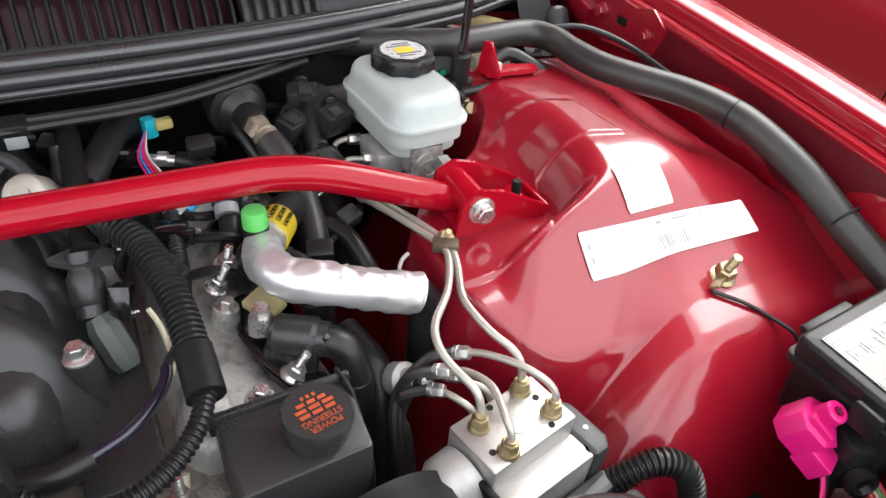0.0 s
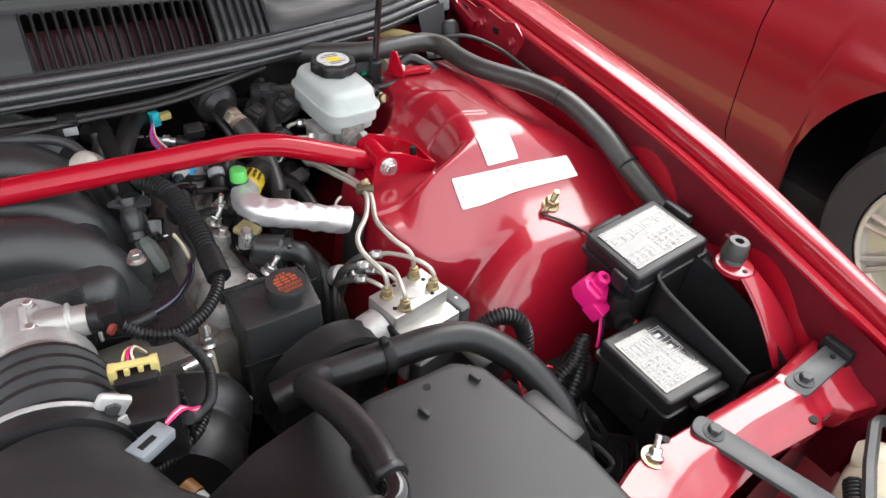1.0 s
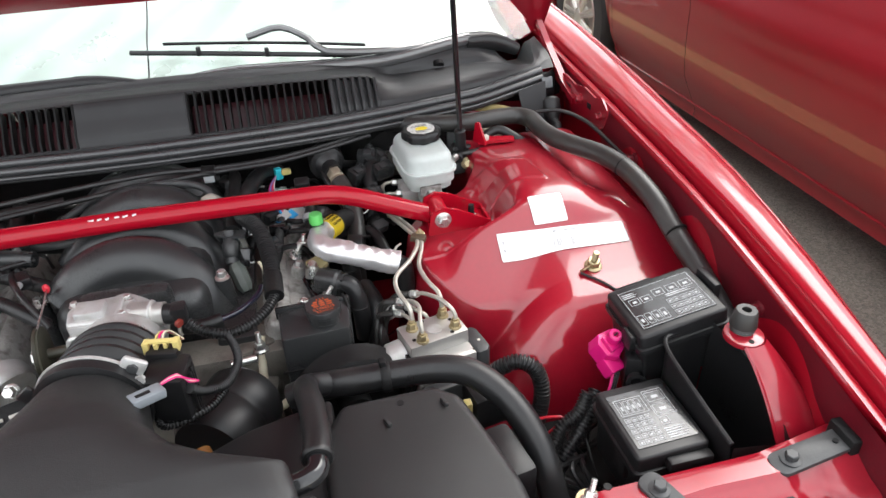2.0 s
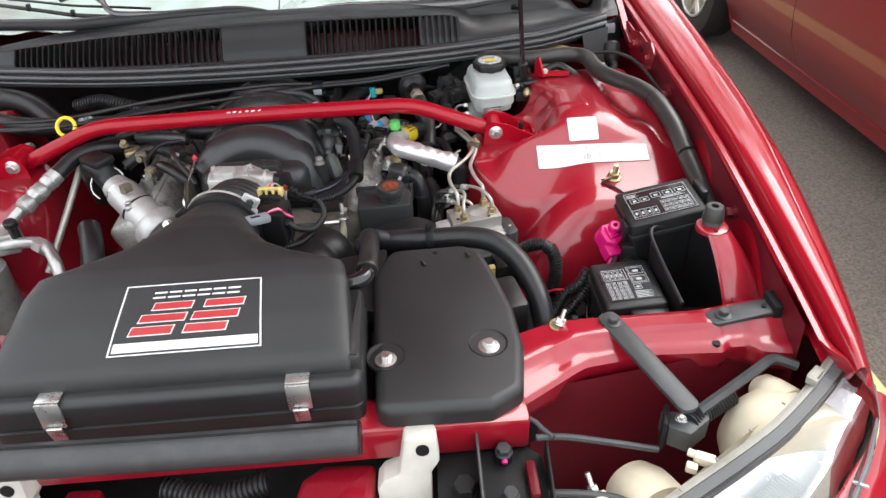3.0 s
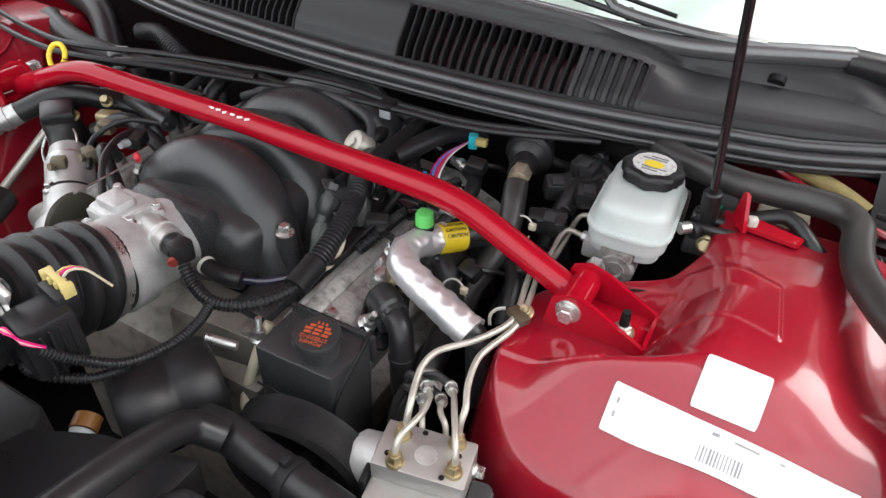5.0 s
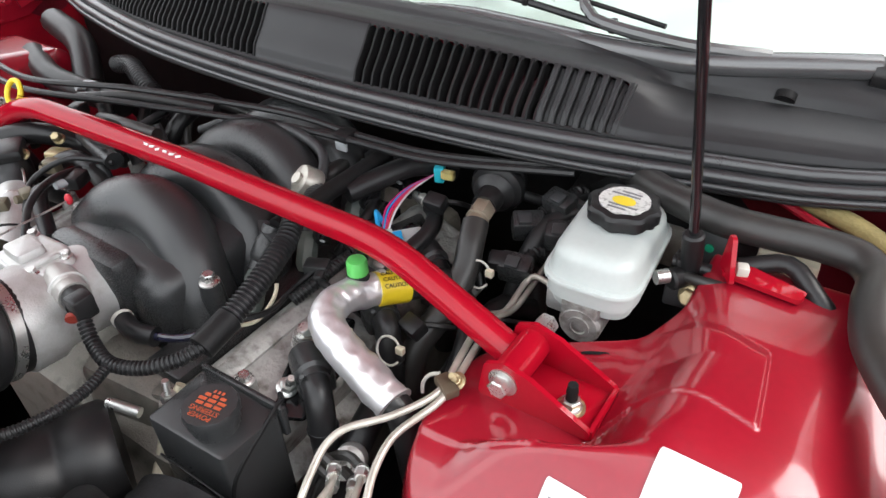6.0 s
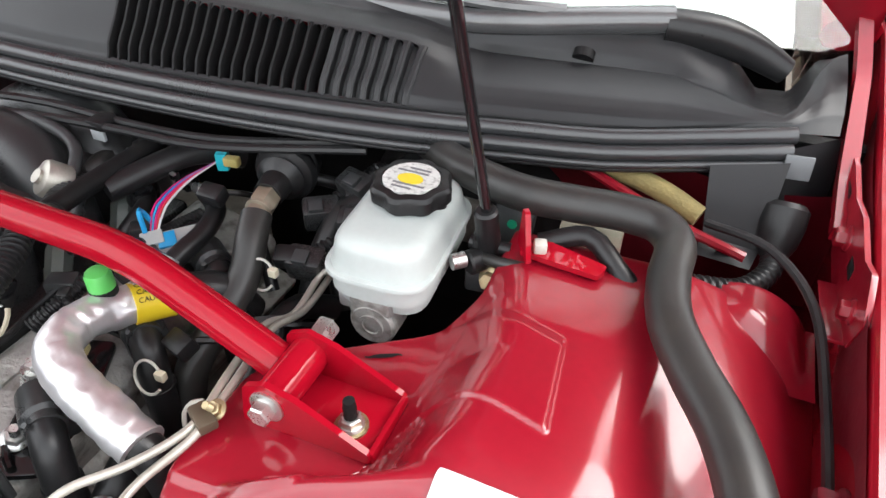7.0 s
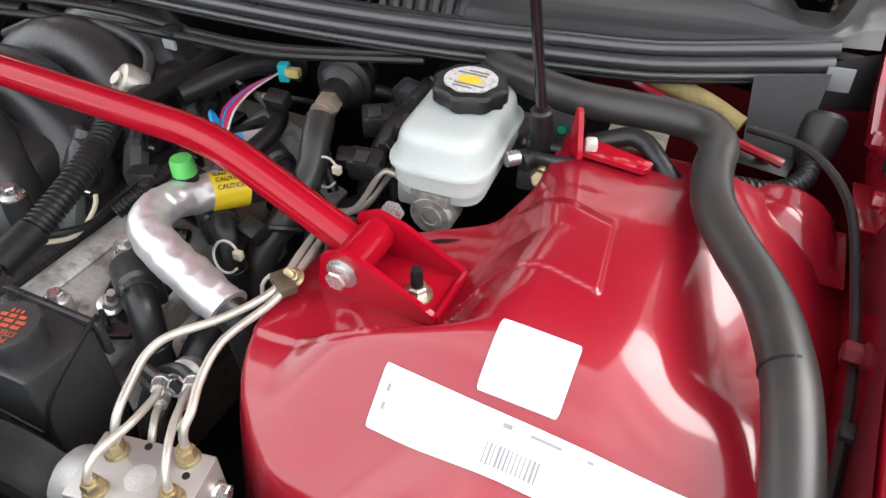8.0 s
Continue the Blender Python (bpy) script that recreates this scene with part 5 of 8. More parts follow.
for u in (-0.03, 0.032):
    c = AM @ Vector((u, -0.0405, 0.779))
    d = AM @ Vector((u, -0.047, 0.779))
    part("cap_screw", hexbolt(c, d, 0.0045, 1.1), STEEL, a)
part("side_bolt", hexbolt(AM @ Vector((0.0405, 0.012, 0.785)), AM @ Vector((0.050, 0.012, 0.785)), 0.006, 1.2), STEEL, a)

# ---- power steering tank ----
t = thing("steering_fluid_tank", (0.218, -0.118, 0.70), "black plastic power steering tank with an orange-lettered cap", "reservoir")
part("tank", slab([(0.180, -0.150), (0.266, -0.146), (0.270, -0.088), (0.178, -0.088)], 0.69, 0.828, corner=0.005, bevel=0.003), SATIN, t)
part("tank_ledge", slab([(0.175, -0.090), (0.272, -0.088), (0.272, -0.082), (0.175, -0.084)], 0.80, 0.832, corner=0.002, bevel=0.002), SATIN, t)
part("seam", box((0.218, -0.1495, 0.775), (0.086, 0.002, 0.003), 0.001), BLACK, t)
cp = part("cap", lathe((0.236, -0.124, 0.824), (0.236, -0.124, 0.853), [(0.0185, 0), (0.0185, 0.30), (0.0205, 0.36), (0.0205, 0.62), (0.0225, 0.68), (0.0225, 0.92), (0.0215, 1.0)], 48, 16, 0.02), SATIN, t, "black ribbed cap")


def words(text, m, size, material, parent, name="lettering"):
    c = bpy.data.curves.new(name, 'FONT')
    c.body, c.size, c.align_x, c.align_y, c.extrude = text, size, 'CENTER', 'CENTER', 0.0002
    ob = new(name, c)
    me = bpy.data.meshes.new_from_object(ob)
    bpy.data.objects.remove(ob)
    me.materials.append(material)
    me.transform(m)
    me.transform(Matrix.Translation(-ORIGIN[parent.name]))
    o = new(name, me)
    o.parent = parent
    ORIGIN[o.name] = ORIGIN[parent.name]
    return o


CM = pose(0.236, -0.124, 0.8533, 0, 0, 190)
words("POWER", CM @ pose(0, 0.0125, 0), 0.0062, ORANGE, cp)
words("STEERING", CM @ pose(0, 0.0068, 0), 0.0062, ORANGE, cp)
for i, (w, y) in enumerate(((0.026, 0.0015), (0.028, -0.003), (0.022, -0.0075), (0.012, -0.012))):
    for k in range(3):
        part("printed_bar", slab([(w * (k / 3 - 0.5) + 0.001, y - 0.0014), (w * ((k + 1) / 3 - 0.5) - 0.001, y - 0.0014), (w * ((k + 1) / 3 - 0.5) - 0.001, y + 0.0014), (w * (k / 3 - 0.5) + 0.001, y + 0.0014)], 0, 0.0003, CM), ORANGE, cp)
part("neck_strap", tube([(0.264, -0.08, 0.832), (0.268, -0.10, 0.828), (0.267, -0.14, 0.80), (0.264, -0.149, 0.76)], 0.002, 6, 0.01), DARK, t)

# ---- fuse boxes ----
def fuse_box(name, c, sx, sy, h, tilt, label):
    """A black fuse box: body, lid, printed diagram sticker, latches. c is the middle of the lid's top."""
    M = pose(*c, *tilt)
    f = thing(name, (c[0], c[1], c[2] - h), label, "fuse box", "fuse boxes")
    P = lambda x0, y0, x1, y1: [(x0, y0), (x1, y0), (x1, y1), (x0, y1)]
    part("body", slab(P(-sx / 2 + 0.003, -sy / 2 + 0.003, sx / 2 - 0.003, sy / 2 - 0.003), -h, -0.018, M, corner=0.005), BLACK, f)
    lid = part("lid", slab(P(-sx / 2, -sy / 2, sx / 2, sy / 2), -0.020, 0.0, M, corner=0.007, bevel=0.004, seg=3), BLACK, f, "black lid")
    part("rim", slab(P(-sx / 2 - 0.003, -sy / 2 - 0.003, sx / 2 + 0.003, sy / 2 + 0.003), -0.026, -0.019, M, corner=0.008, bevel=0.001), BLACK, f)
    part("diagram", slab(P(-sx * 0.41, -sy * 0.38, sx * 0.42, sy * 0.37), 0, 0.0012, M, corner=0.001), STICK, lid, "glossy black fuse diagram sticker")
    def outline(x, y, w, q, lw=0.0006):
        b1 = slab(P(x, y, x + w, y + lw), 0.0012, 0.0016, M)
        b2 = slab(P(x, y + q - lw, x + w, y + q), 0.0012, 0.0016, M)
        b3 = slab(P(x, y, x + lw, y + q), 0.0012, 0.0016, M)
        b4 = slab(P(x + w - lw, y, x + w, y + q), 0.0012, 0.0016, M)
        return join(b1, b2, b3, b4)
    return f, lid, M, outline


STICK = mat("glossy_black_sticker", (0.016, 0.016, 0.017), 0.24, 0, 0.6, 0.15, 30, 45, 0.35, 0.08, coat_rough=0.06)
f1, lid1, M1, box1 = fuse_box("fuse_box", (0.639, -0.247, 0.864), 0.112, 0.092, 0.085, (0, -11, 0), "black fuse box with a white-line diagram on its lid")
def print_on(lid, m, box_of, rows):
    """Printed outlines with a dash in each, as (x, y, width, depth) from the lid's middle."""
    for x, y, w, q in rows:
        dash = slab([(x + 0.30 * w, y + 0.30 * q), (x + 0.70 * w, y + 0.30 * q), (x + 0.70 * w, y + 0.62 * q), (x + 0.30 * w, y + 0.62 * q)], 0.0012, 0.0016, m)
        part("fuse_mark", join(box_of(x, y, w, q, 0.0005), dash), PRINT, lid)


def caption_bars(lid, m, x, y, n, w):
    """Unreadable lines of small print."""
    rnd = random.Random(n)
    for i in range(n):
        part("print_line", slab([(x, y + 0.0032 * i), (x + w * rnd.uniform(0.6, 1), y + 0.0032 * i), (x + w * 0.6, y + 0.0032 * i + 0.0013), (x, y + 0.0032 * i + 0.0013)], 0.0012, 0.0015, m), PRINT, lid)


print_on(lid1, M1, box1, [(-0.044 + 0.0095 * i, -0.030, 0.0075, 0.018) for i in range(4)] + [(-0.040 + 0.015 * i, 0.006, 0.0125, 0.011) for i in range(2)] + [(0.000 + 0.0085 * i, -0.030 + 0.0105 * j, 0.0070, 0.0075) for i in range(5) for j in range(3)] + [(-0.008 + 0.018 * i, 0.010, 0.014, 0.012) for i in range(3)])
caption_bars(lid1, M1, -0.043, 0.021, 3, 0.022)
caption_bars(lid1, M1, 0.004, 0.003, 2, 0.036)
part("sticker_outline", box1(-0.0455, -0.0345, 0.091, 0.068, 0.0005), PRINT, lid1)
part("hinge_tab", box((0.625, -0.198, 0.850), (0.05, 0.012, 0.010), 0.003, 0, 0, -11), BLACK, f1)
part("side_catch", box((0.703, -0.235, 0.868), (0.010, 0.040, 0.022), 0.002), BLACK, f1)
part("front_catch", box((0.584, -0.27, 0.835), (0.010, 0.022, 0.022), 0.002), BLACK, f1)
f2, lid2, M2, box2 = fuse_box("fuse_box", (0.563, -0.366, 0.810), 0.083, 0.104, 0.085, (-2, -3, 0), "smaller black fuse box with a white-line diagram on its lid")
print_on(lid2, M2, box2, [(-0.0275 + 0.0068 * i, 0.008, 0.0056, 0.019) for i in range(4)] + [(0.008, 0.017, 0.019, 0.014), (0.008, -0.002, 0.019, 0.014), (0.006, -0.018, 0.010, 0.011)] + [(-0.030 + 0.0078 * i, -0.036 + 0.0080 * j, 0.0060, 0.0058) for i in range(4) for j in range(5)])
part("sticker_outline", join(box2(-0.030, 0.0055, 0.0325, 0.0245, 0.0006), box2(0.006, -0.0045, 0.0235, 0.0385, 0.0005)), PRINT, lid2)
caption_bars(lid2, M2, 0.004, -0.036, 5, 0.026)
part("front_catch", box((0.578, -0.424, 0.800), (0.05, 0.012, 0.014), 0.003), BLACK, f2)
part("side_catch", box((0.527, -0.385, 0.77), (0.012, 0.024, 0.03), 0.002), BLACK, f2)
# black splash wall and deep cup beside the boxes
d = thing("splash_duct", (0.63, -0.37, 0.70), "black plastic splash duct with a deep round opening", "duct")
def shell(u, v):
    """An upright wall that leaves the fuse box, bends round and closes the deep opening at its rear."""
    pts = [(0.613, -0.436, 0.826), (0.611, -0.40, 0.832), (0.609, -0.35, 0.840), (0.609, -0.31, 0.847), (0.618, -0.294, 0.850), (0.645, -0.290, 0.846), (0.672, -0.293, 0.84)]
    i = min(int(u), len(pts) - 2)
    p = Vector(pts[i]).lerp(Vector(pts[i + 1]), u - i)
    return (p.x + 0.004 * v, p.y, p.z - 0.14 * v)
part("wall", sheet(shell, [i / 4 for i in range(25)], span(0, 1, 8)), BLACK, d)
part("wall_edge", tube([shell(u, 0) for u in range(7)], 0.0028, 8, 0.006), BLACK, d)
part("liner", sheet(lambda u, v: (0.676 + 0.014 * math.sin(math.pi * u) + 0.004 * u, -0.293 - 0.150 * u, 0.858 - 0.045 * u - 0.18 * v), span(0, 1, 14), span(0, 1, 8)), BLACK, d)
part("front_wall", sheet(lambda u, v: (0.615 + 0.066 * u, -0.438 - 0.004 * u, 0.822 - 0.008 * u - 0.15 * v), span(0, 1, 6), span(0, 1, 6)), BLACK, d)
# near-black floor that stands for the shade deep in the opening
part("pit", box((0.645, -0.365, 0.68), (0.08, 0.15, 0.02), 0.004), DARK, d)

# ---- pink connector ----
k = thing("pink_connector", (0.575, -0.25, 0.76), "bright pink cable terminal cover with pink wires", "connector")
KM = Matrix.Translation((0.569, -0.246, 0.806)) @ Matrix.Rotation(radians(25), 4, 'Z') @ Matrix.Rotation(radians(30), 4, 'X') @ Matrix.Diagonal((0.72, 0.92, 0.86, 1.0))
body = slab([(-0.024, -0.012), (-0.006, -0.022), (0.020, -0.014), (0.026, 0.004), (0.018, 0.016), (-0.012, 0.018), (-0.024, 0.008)], -0.016, 0.014, KM, corner=0.003, bevel=0.003)
part("cover", body, PINK, k)
part("step", slab([(-0.016, -0.012), (0.012, -0.010), (0.014, 0.010), (-0.014, 0.012)], 0.012, 0.020, KM, corner=0.003, bevel=0.002), PINK, k)
part("skirt", slab([(-0.026, -0.034), (0.006, -0.036), (0.008, -0.016), (-0.024, -0.010)], -0.020, 0.002, KM, corner=0.003, bevel=0.002), PINK, k)
part("spout", lathe(KM @ Vector((0.002, 0.002, 0.016)), KM @ Vector((0.0, 0.004, 0.034)), [(0.0092, 0), (0.0085, 0.9), (0.007, 1.0), (0.004, 0.97), (0.0038, 0.6)], 20), PINK, k)
part("spout_slot", box(KM @ Vector((0.0, 0.004, 0.0343)), (0.007, 0.0015, 0.0012), 0.0002, 30), DARK, k)
for i in range(3):
    p0 = KM @ Vector((-0.018 + 0.008 * i, -0.034, -0.008))
    part("wire", tube([p0, p0 + Vector((-0.006, -0.008, -0.007)), p0 + Vector((-0.012, -0.015, -0.015)), p0 + Vector((-0.018, -0.021, -0.024))], 0.0020, 6, 0.006), PINK if i < 1 else RUBBER, k)
part("base", box((0.600, -0.268, 0.785), (0.032, 0.034, 0.05), 0.004, -20), BLACK, k)
part("base_ring", lathe((0.592, -0.284, 0.780), (0.588, -0.294, 0.782), [(0.009, 0), (0.012, 0.2), (0.012, 0.9), (0.008, 1), (0.006, 0.6)], 16), RUBBER, k)
part("sleeve", tube([(0.545, -0.275, 0.765), (0.525, -0.297, 0.745), (0.50, -0.315, 0.725), (0.47, -0.33, 0.70)], 0.008, 12, ribs=0.005), RUBBER, k)
for i, mt in enumerate((REDP, CREAM, GREEN, REDP)):
    part("wire", tube([(0.597 + 0.004 * i, -0.290, 0.776), (0.595 + 0.004 * i, -0.308, 0.768), (0.588 + 0.003 * i, -0.322, 0.752), (0.58, -0.33, 0.72)], 0.0022, 6, 0.006), mt, k)

# ---- red horn-shaped bumper stop bracket ----
q = thing("bump_stop_bracket", (0.69, -0.38, 0.78), "red steel bracket carrying a rubber hood stop", "bracket")
def cone(u, v):
    a = radians(-118 + 168 * u)
    ex, ey = 0.021 + 0.026 * v ** 1.1, 0.022 + 0.026 * v
    return (0.680 + 0.022 * v + ex * math.copysign(abs(math.cos(a)) ** 0.8, math.cos(a)), -0.340 - 0.055 * v + ey * math.copysign(abs(math.sin(a)) ** 0.8, math.sin(a)), 0.876 - 0.085 * v + 0.008 * math.sin(math.pi * v))
part("shell", sheet(cone, span(0, 1, 40), span(0, 1, 16)), RED_BAY, q)
part("folded_edge", tube([cone(0, v) for v in span(0, 1, 8)], 0.0022, 6, 0.006), RED_BAY, q)
part("top_plate", slab([(0.680 + 0.0215 * math.cos(a), -0.340 + 0.0225 * math.sin(a)) for a in span(0, 6.0, 20)], 0.872, 0.878, bevel=0.002), RED_BAY, q)
part("hole", cyl((0.679, -0.355, 0.870), (0.679, -0.355, 0.8788), 0.003, seg=10), DARK, q)
part("rubber_stop", lathe((0.682, -0.333, 0.876), (0.682, -0.333, 0.905), [(0.012, 0), (0.0135, 0.06), (0.0118, 0.12), (0.0135, 0.18), (0.0120, 0.25), (0.0148, 0.32), (0.0122, 0.94), (0.0108, 1.0), (0.0052, 1.0), (0.005, 0.6)], 28), HOSE, q, "black ribbed rubber stop")

# ---- straps on the radiator support ----
def strap(p0, p1, w, label, bolt):
    m = thing("steel_strap", p0, label, "strap", "steel straps")
    a, b = Vector(p0), Vector(p1)
    ln = (b - a).length
    ang = math.degrees(math.atan2(b.y - a.y, b.x - a.x))
    pitch = math.degrees(math.asin((b.z - a.z) / ln))
    M = pose(*a, 0, -pitch, ang)
    part("bar", slab([(-w * 0.75, -w / 2), (ln, -w / 2 * 0.95), (ln, w / 2 * 0.95), (-w * 0.75, w / 2)], -0.0025, 0.0025, M, corner=w * 0.48, n=6, bevel=0.001), GREY_D, m)
    part("bolt", hexbolt((a.x, a.y, a.z + 0.002), (a.x, a.y, a.z + 0.0105), 0.0065, 1.6), bolt, m)
    return m, M, ln


s1, _, _ = strap((0.513, -0.470, 0.832), (0.564, -0.610, 0.826), 0.026, "grey-black steel strap bolted to the red support", GREY_D)
s2, SM, sl = strap((0.651, -0.472, 0.832), (0.728, -0.466, 0.840), 0.027, "grey-black steel strap reaching to the fender", GREY_D)
part("end_bracket", box((0.718, -0.465, 0.836), (0.018, 0.034, 0.026), 0.003), DARK, s2)
part("hole", cyl((0.702, -0.4685, 0.834), (0.702, -0.4685, 0.8415), 0.003, seg=10), DARK, s2)
n = thing("support_nut", (0.448, -0.460, 0.826), "zinc nut and stud on the red support", "nut")
part("washer", cyl((0.448, -0.460, 0.826), (0.448, -0.460, 0.829), 0.0125, seg=20), BRASS, n)
part("nut", stud((0.448, -0.460, 0.828), (0.456, -0.451, 0.845), 0.0052), STEEL, n)

# ---- air lid with its snout ----
al = thing("air_box_lid", (0.0, -0.48, 0.83), "black moulded air box lid with a tapered snout and a badge", "air box")
LY = [-0.556, -0.553, -0.545, -0.50, -0.45, -0.425, -0.405, -0.385, -0.360, -0.335, -0.31, -0.285]
LXL = [-0.196, -0.198, -0.200, -0.196, -0.190, -0.182, -0.140, -0.100, -0.074, -0.062, -0.055, -0.050]
LXR = [0.194, 0.197, 0.198, 0.196, 0.193, 0.188, 0.134, 0.100, 0.078, 0.068, 0.061, 0.056]
LZT = [0.872, 0.888, 0.894, 0.913, 0.931, 0.938, 0.942, 0.946, 0.950, 0.950, 0.946, 0.941]
LZB = [0.848, 0.846, 0.845, 0.845, 0.845, 0.845, 0.846, 0.846, 0.846, 0.844, 0.842, 0.840]
LEX = [9, 9, 9, 9, 9, 8, 6, 4.5, 3.5, 2.8, 2.3, 2.0]


def lid_point(u, y):
    xl, xr, zt, zb, e = [lerp_table(y, LY, T) for T in (LXL, LXR, LZT, LZB, LEX)]
    a = 2 * math.pi * u
    c, s_ = math.cos(a), math.sin(a)
    k = (abs(c) ** e + abs(s_) ** e) ** (-1 / e)
    return ((xl + xr) / 2 + (xr - xl) / 2 * k * c, y, (zt + zb) / 2 + (zt - zb) / 2 * k * s_)


lid_us = [i / 160 for i in range(161)]
V, F = sheet(lid_point, lid_us, span(-0.556, -0.285, 90))
k0 = len(V)
V.append((0.0, -0.556, 0.86))
F += [(i + 1, i, k0) for i in range(160)]
part("lid", (V, F), LID, al, sharp=55)
part("lid_step", slab([(-0.207, -0.572), (0.209, -0.572), (0.205, -0.43), (-0.197, -0.43)], 0.830, 0.872, corner=0.016, bevel=0.010, seg=4, n=6), LID, al)
part("lower_tray", slab([(-0.205, -0.576), (0.207, -0.576), (0.205, -0.40), (-0.195, -0.40)], 0.76, 0.836, corner=0.014, bevel=0.002), BLACK, al)
part("lower_neck", slab([(-0.10, -0.41), (0.12, -0.41), (0.095, -0.33), (0.062, -0.287), (-0.05, -0.287), (-0.08, -0.33)], 0.775, 0.815, corner=0.012, bevel=0.006, seg=3), LID, al)
part("side_step", slab([(0.186, -0.552), (0.208, -0.552), (0.206, -0.43), (0.184, -0.43)], 0.84, 0.888, corner=0.006, bevel=0.006), LID, al)
for x in (-0.130, 0.138):
    c = part("spring_clip", join(box((x, -0.560, 0.874), (0.026, 0.020, 0.0025), 0.0008), box((x, -0.5735, 0.857), (0.026, 0.0025, 0.034), 0.0008, 0, -6), box((x, -0.577, 0.832), (0.017, 0.0035, 0.022), 0.001, 0, 10)), STEEL, al, "bright steel spring clip")


# badge: outlined panel with plain coloured shapes
def on_lid(u, v, lift=0.0008):
    """Badge plane: u from 0 to 1 across, v from 0 (rear) to 1 (front)."""
    x = (-0.062 + 0.156 * u) * (1 - v) + (-0.070 + 0.170 * u) * v
    y = -0.451 - 0.083 * v
    return (x, y, lid_point(0.25, y)[2] + lift)


bd = thing("badge", (0.015, -0.49, 0.90), "black badge with white outline and red emblem shapes on the lid", "badge")
def patch(u0, v0, u1, v1, lift, slant=0.0):
    return sheet(lambda u, v: on_lid(u + slant * (0.5 - v), v, lift), span(u0, u1, 8), span(v0, v1, 6))
part("panel", patch(0, 0, 1, 1, 0.0008), LID, bd)
WB = mat("badge_white", (0.60, 0.60, 0.59), 0.4)
BADGE_RED = mat("badge_red", (0.36, 0.022, 0.025), 0.4)
for u0, v0, u1, v1 in ((0.0, 0.0, 1.0, 0.018), (0.0, 0.982, 1.0, 1.0), (0.0, 0.0, 0.012, 1.0), (0.988, 0.0, 1.0, 1.0)):
    part("outline", patch(u0, v0, u1, v1, 0.0012), WB, bd)
part("white_band", patch(0.025, 0.83, 0.975, 0.955, 0.0012), WB, bd)
for i in range(6):
    u0 = 0.185 + 0.107 * i
    part("name_bar", patch(u0, 0.115, u0 + 0.090, 0.142, 0.0012, 0.1), WB, bd)
    part("name_bar", patch(u0, 0.19, u0 + 0.090, 0.215, 0.0012, 0.1), WB, bd)
for u0 in (0.165, 0.53):
    for grow, mt, lift in ((0.008, WB, 0.0012), (0.0, BADGE_RED, 0.0016)):
        for a0, b0, a1, b1 in ((0.05, 0.29, 0.32, 0.385), (0.0, 0.46, 0.31, 0.56), (-0.02, 0.63, 0.26, 0.735)):
            part("emblem_bar", patch(u0 + a0 - grow, b0 - grow * 1.6, u0 + a1 + grow, b1 + grow * 1.6, lift, 0.15), mt, bd)

# ---- flat cover beside the lid ----
fc = thing("intake_cover", (0.30, -0.44, 0.78), "flat black plastic intake cover held by two screws", "cover")
COV = [(0.220, -0.590), (0.350, -0.592), (0.386, -0.570), (0.397, -0.50), (0.394, -0.43), (0.382, -0.37), (0.366, -0.305), (0.340, -0.285), (0.238, -0.287), (0.212, -0.33), (0.214, -0.45)]
part("plate", slab(COV, 0.775, 0.842, corner=0.020, bevel=0.012, n=5, seg=4), LID, fc)
for x, y in ((0.231, -0.511), (0.354, -0.502)):
    part("screw_well", lathe((x, y + 0.005, 0.836), (x, y + 0.005, 0.8432), [(0.022, 0), (0.0245, 0.5), (0.0235, 0.97), (0.0215, 0.9), (0.0195, 0.5), (0.002, 0.75)], 32), BLACK, fc)
    part("screw", hexbolt((x, y, 0.8405), (x, y, 0.8500), 0.0075, 1.75), STEEL, fc, "zinc screw")
for x, y in ((0.282, -0.330), (0.345, -0.318)):
    part("rib", box((x, y, 0.844), (0.004, 0.012, 0.006), 0.001, 20), LID, fc)
part("hole", cyl((0.300, -0.305, 0.835), (0.300, -0.305, 0.8425), 0.004, seg=12), DARK, fc)
part("side_box", box((0.395, -0.375, 0.79), (0.04, 0.07, 0.06), 0.008, 10), BLACK, fc)
part("tag", box((0.409, -0.40, 0.778), (0.004, 0.012, 0.022), 0.001), WHITE, fc, "small white tag")
part("flat_tray", slab([(0.19, -0.40), (0.225, -0.41), (0.23, -0.262), (0.14, -0.285), (0.085, -0.312), (0.065, -0.37)], 0.79, 0.828, corner=0.008, bevel=0.005), BLACK, fc)

# ---- radiator hose and breather ----
rh = thing("radiator_hose", (0.40, -0.28, 0.65), "thick black radiator hose arching over the cover", "hose")
part("hose", tube([(0.185, -0.222, 0.80), (0.215, -0.226, 0.812), (0.26, -0.233, 0.818), (0.31, -0.238, 0.820), (0.355, -0.243, 0.821), (0.392, -0.256, 0.817), (0.422, -0.287, 0.803), (0.440, -0.325, 0.783), (0.448, -0.365, 0.755), (0.45, -0.41, 0.69), (0.44, -0.45, 0.60)], 0.0165, 20, 0.007), RUBBER, rh)
part("clamp", lathe((0.290, -0.2365, 0.8195), (0.301, -0.238, 0.820), [(0.0178, 0), (0.0187, 0.2), (0.0187, 0.8), (0.0178, 1)], 24), DARK, rh)
part("clamp_ear", box((0.292, -0.236, 0.840), (0.008, 0.010, 0.010), 0.002), DARK, rh)
bh = thing("breather_hose", (0.21, -0.33, 0.80), "black breather hose with a shiny elbow", "hose")
part("hose", tube([(0.210, -0.395, 0.888), (0.212, -0.37, 0.886), (0.210, -0.32, 0.874), (0.205, -0.275, 0.855), (0.206, -0.248, 0.838), (0.225, -0.236, 0.824)], 0.0135, 18, 0.006), RUBBER, bh)
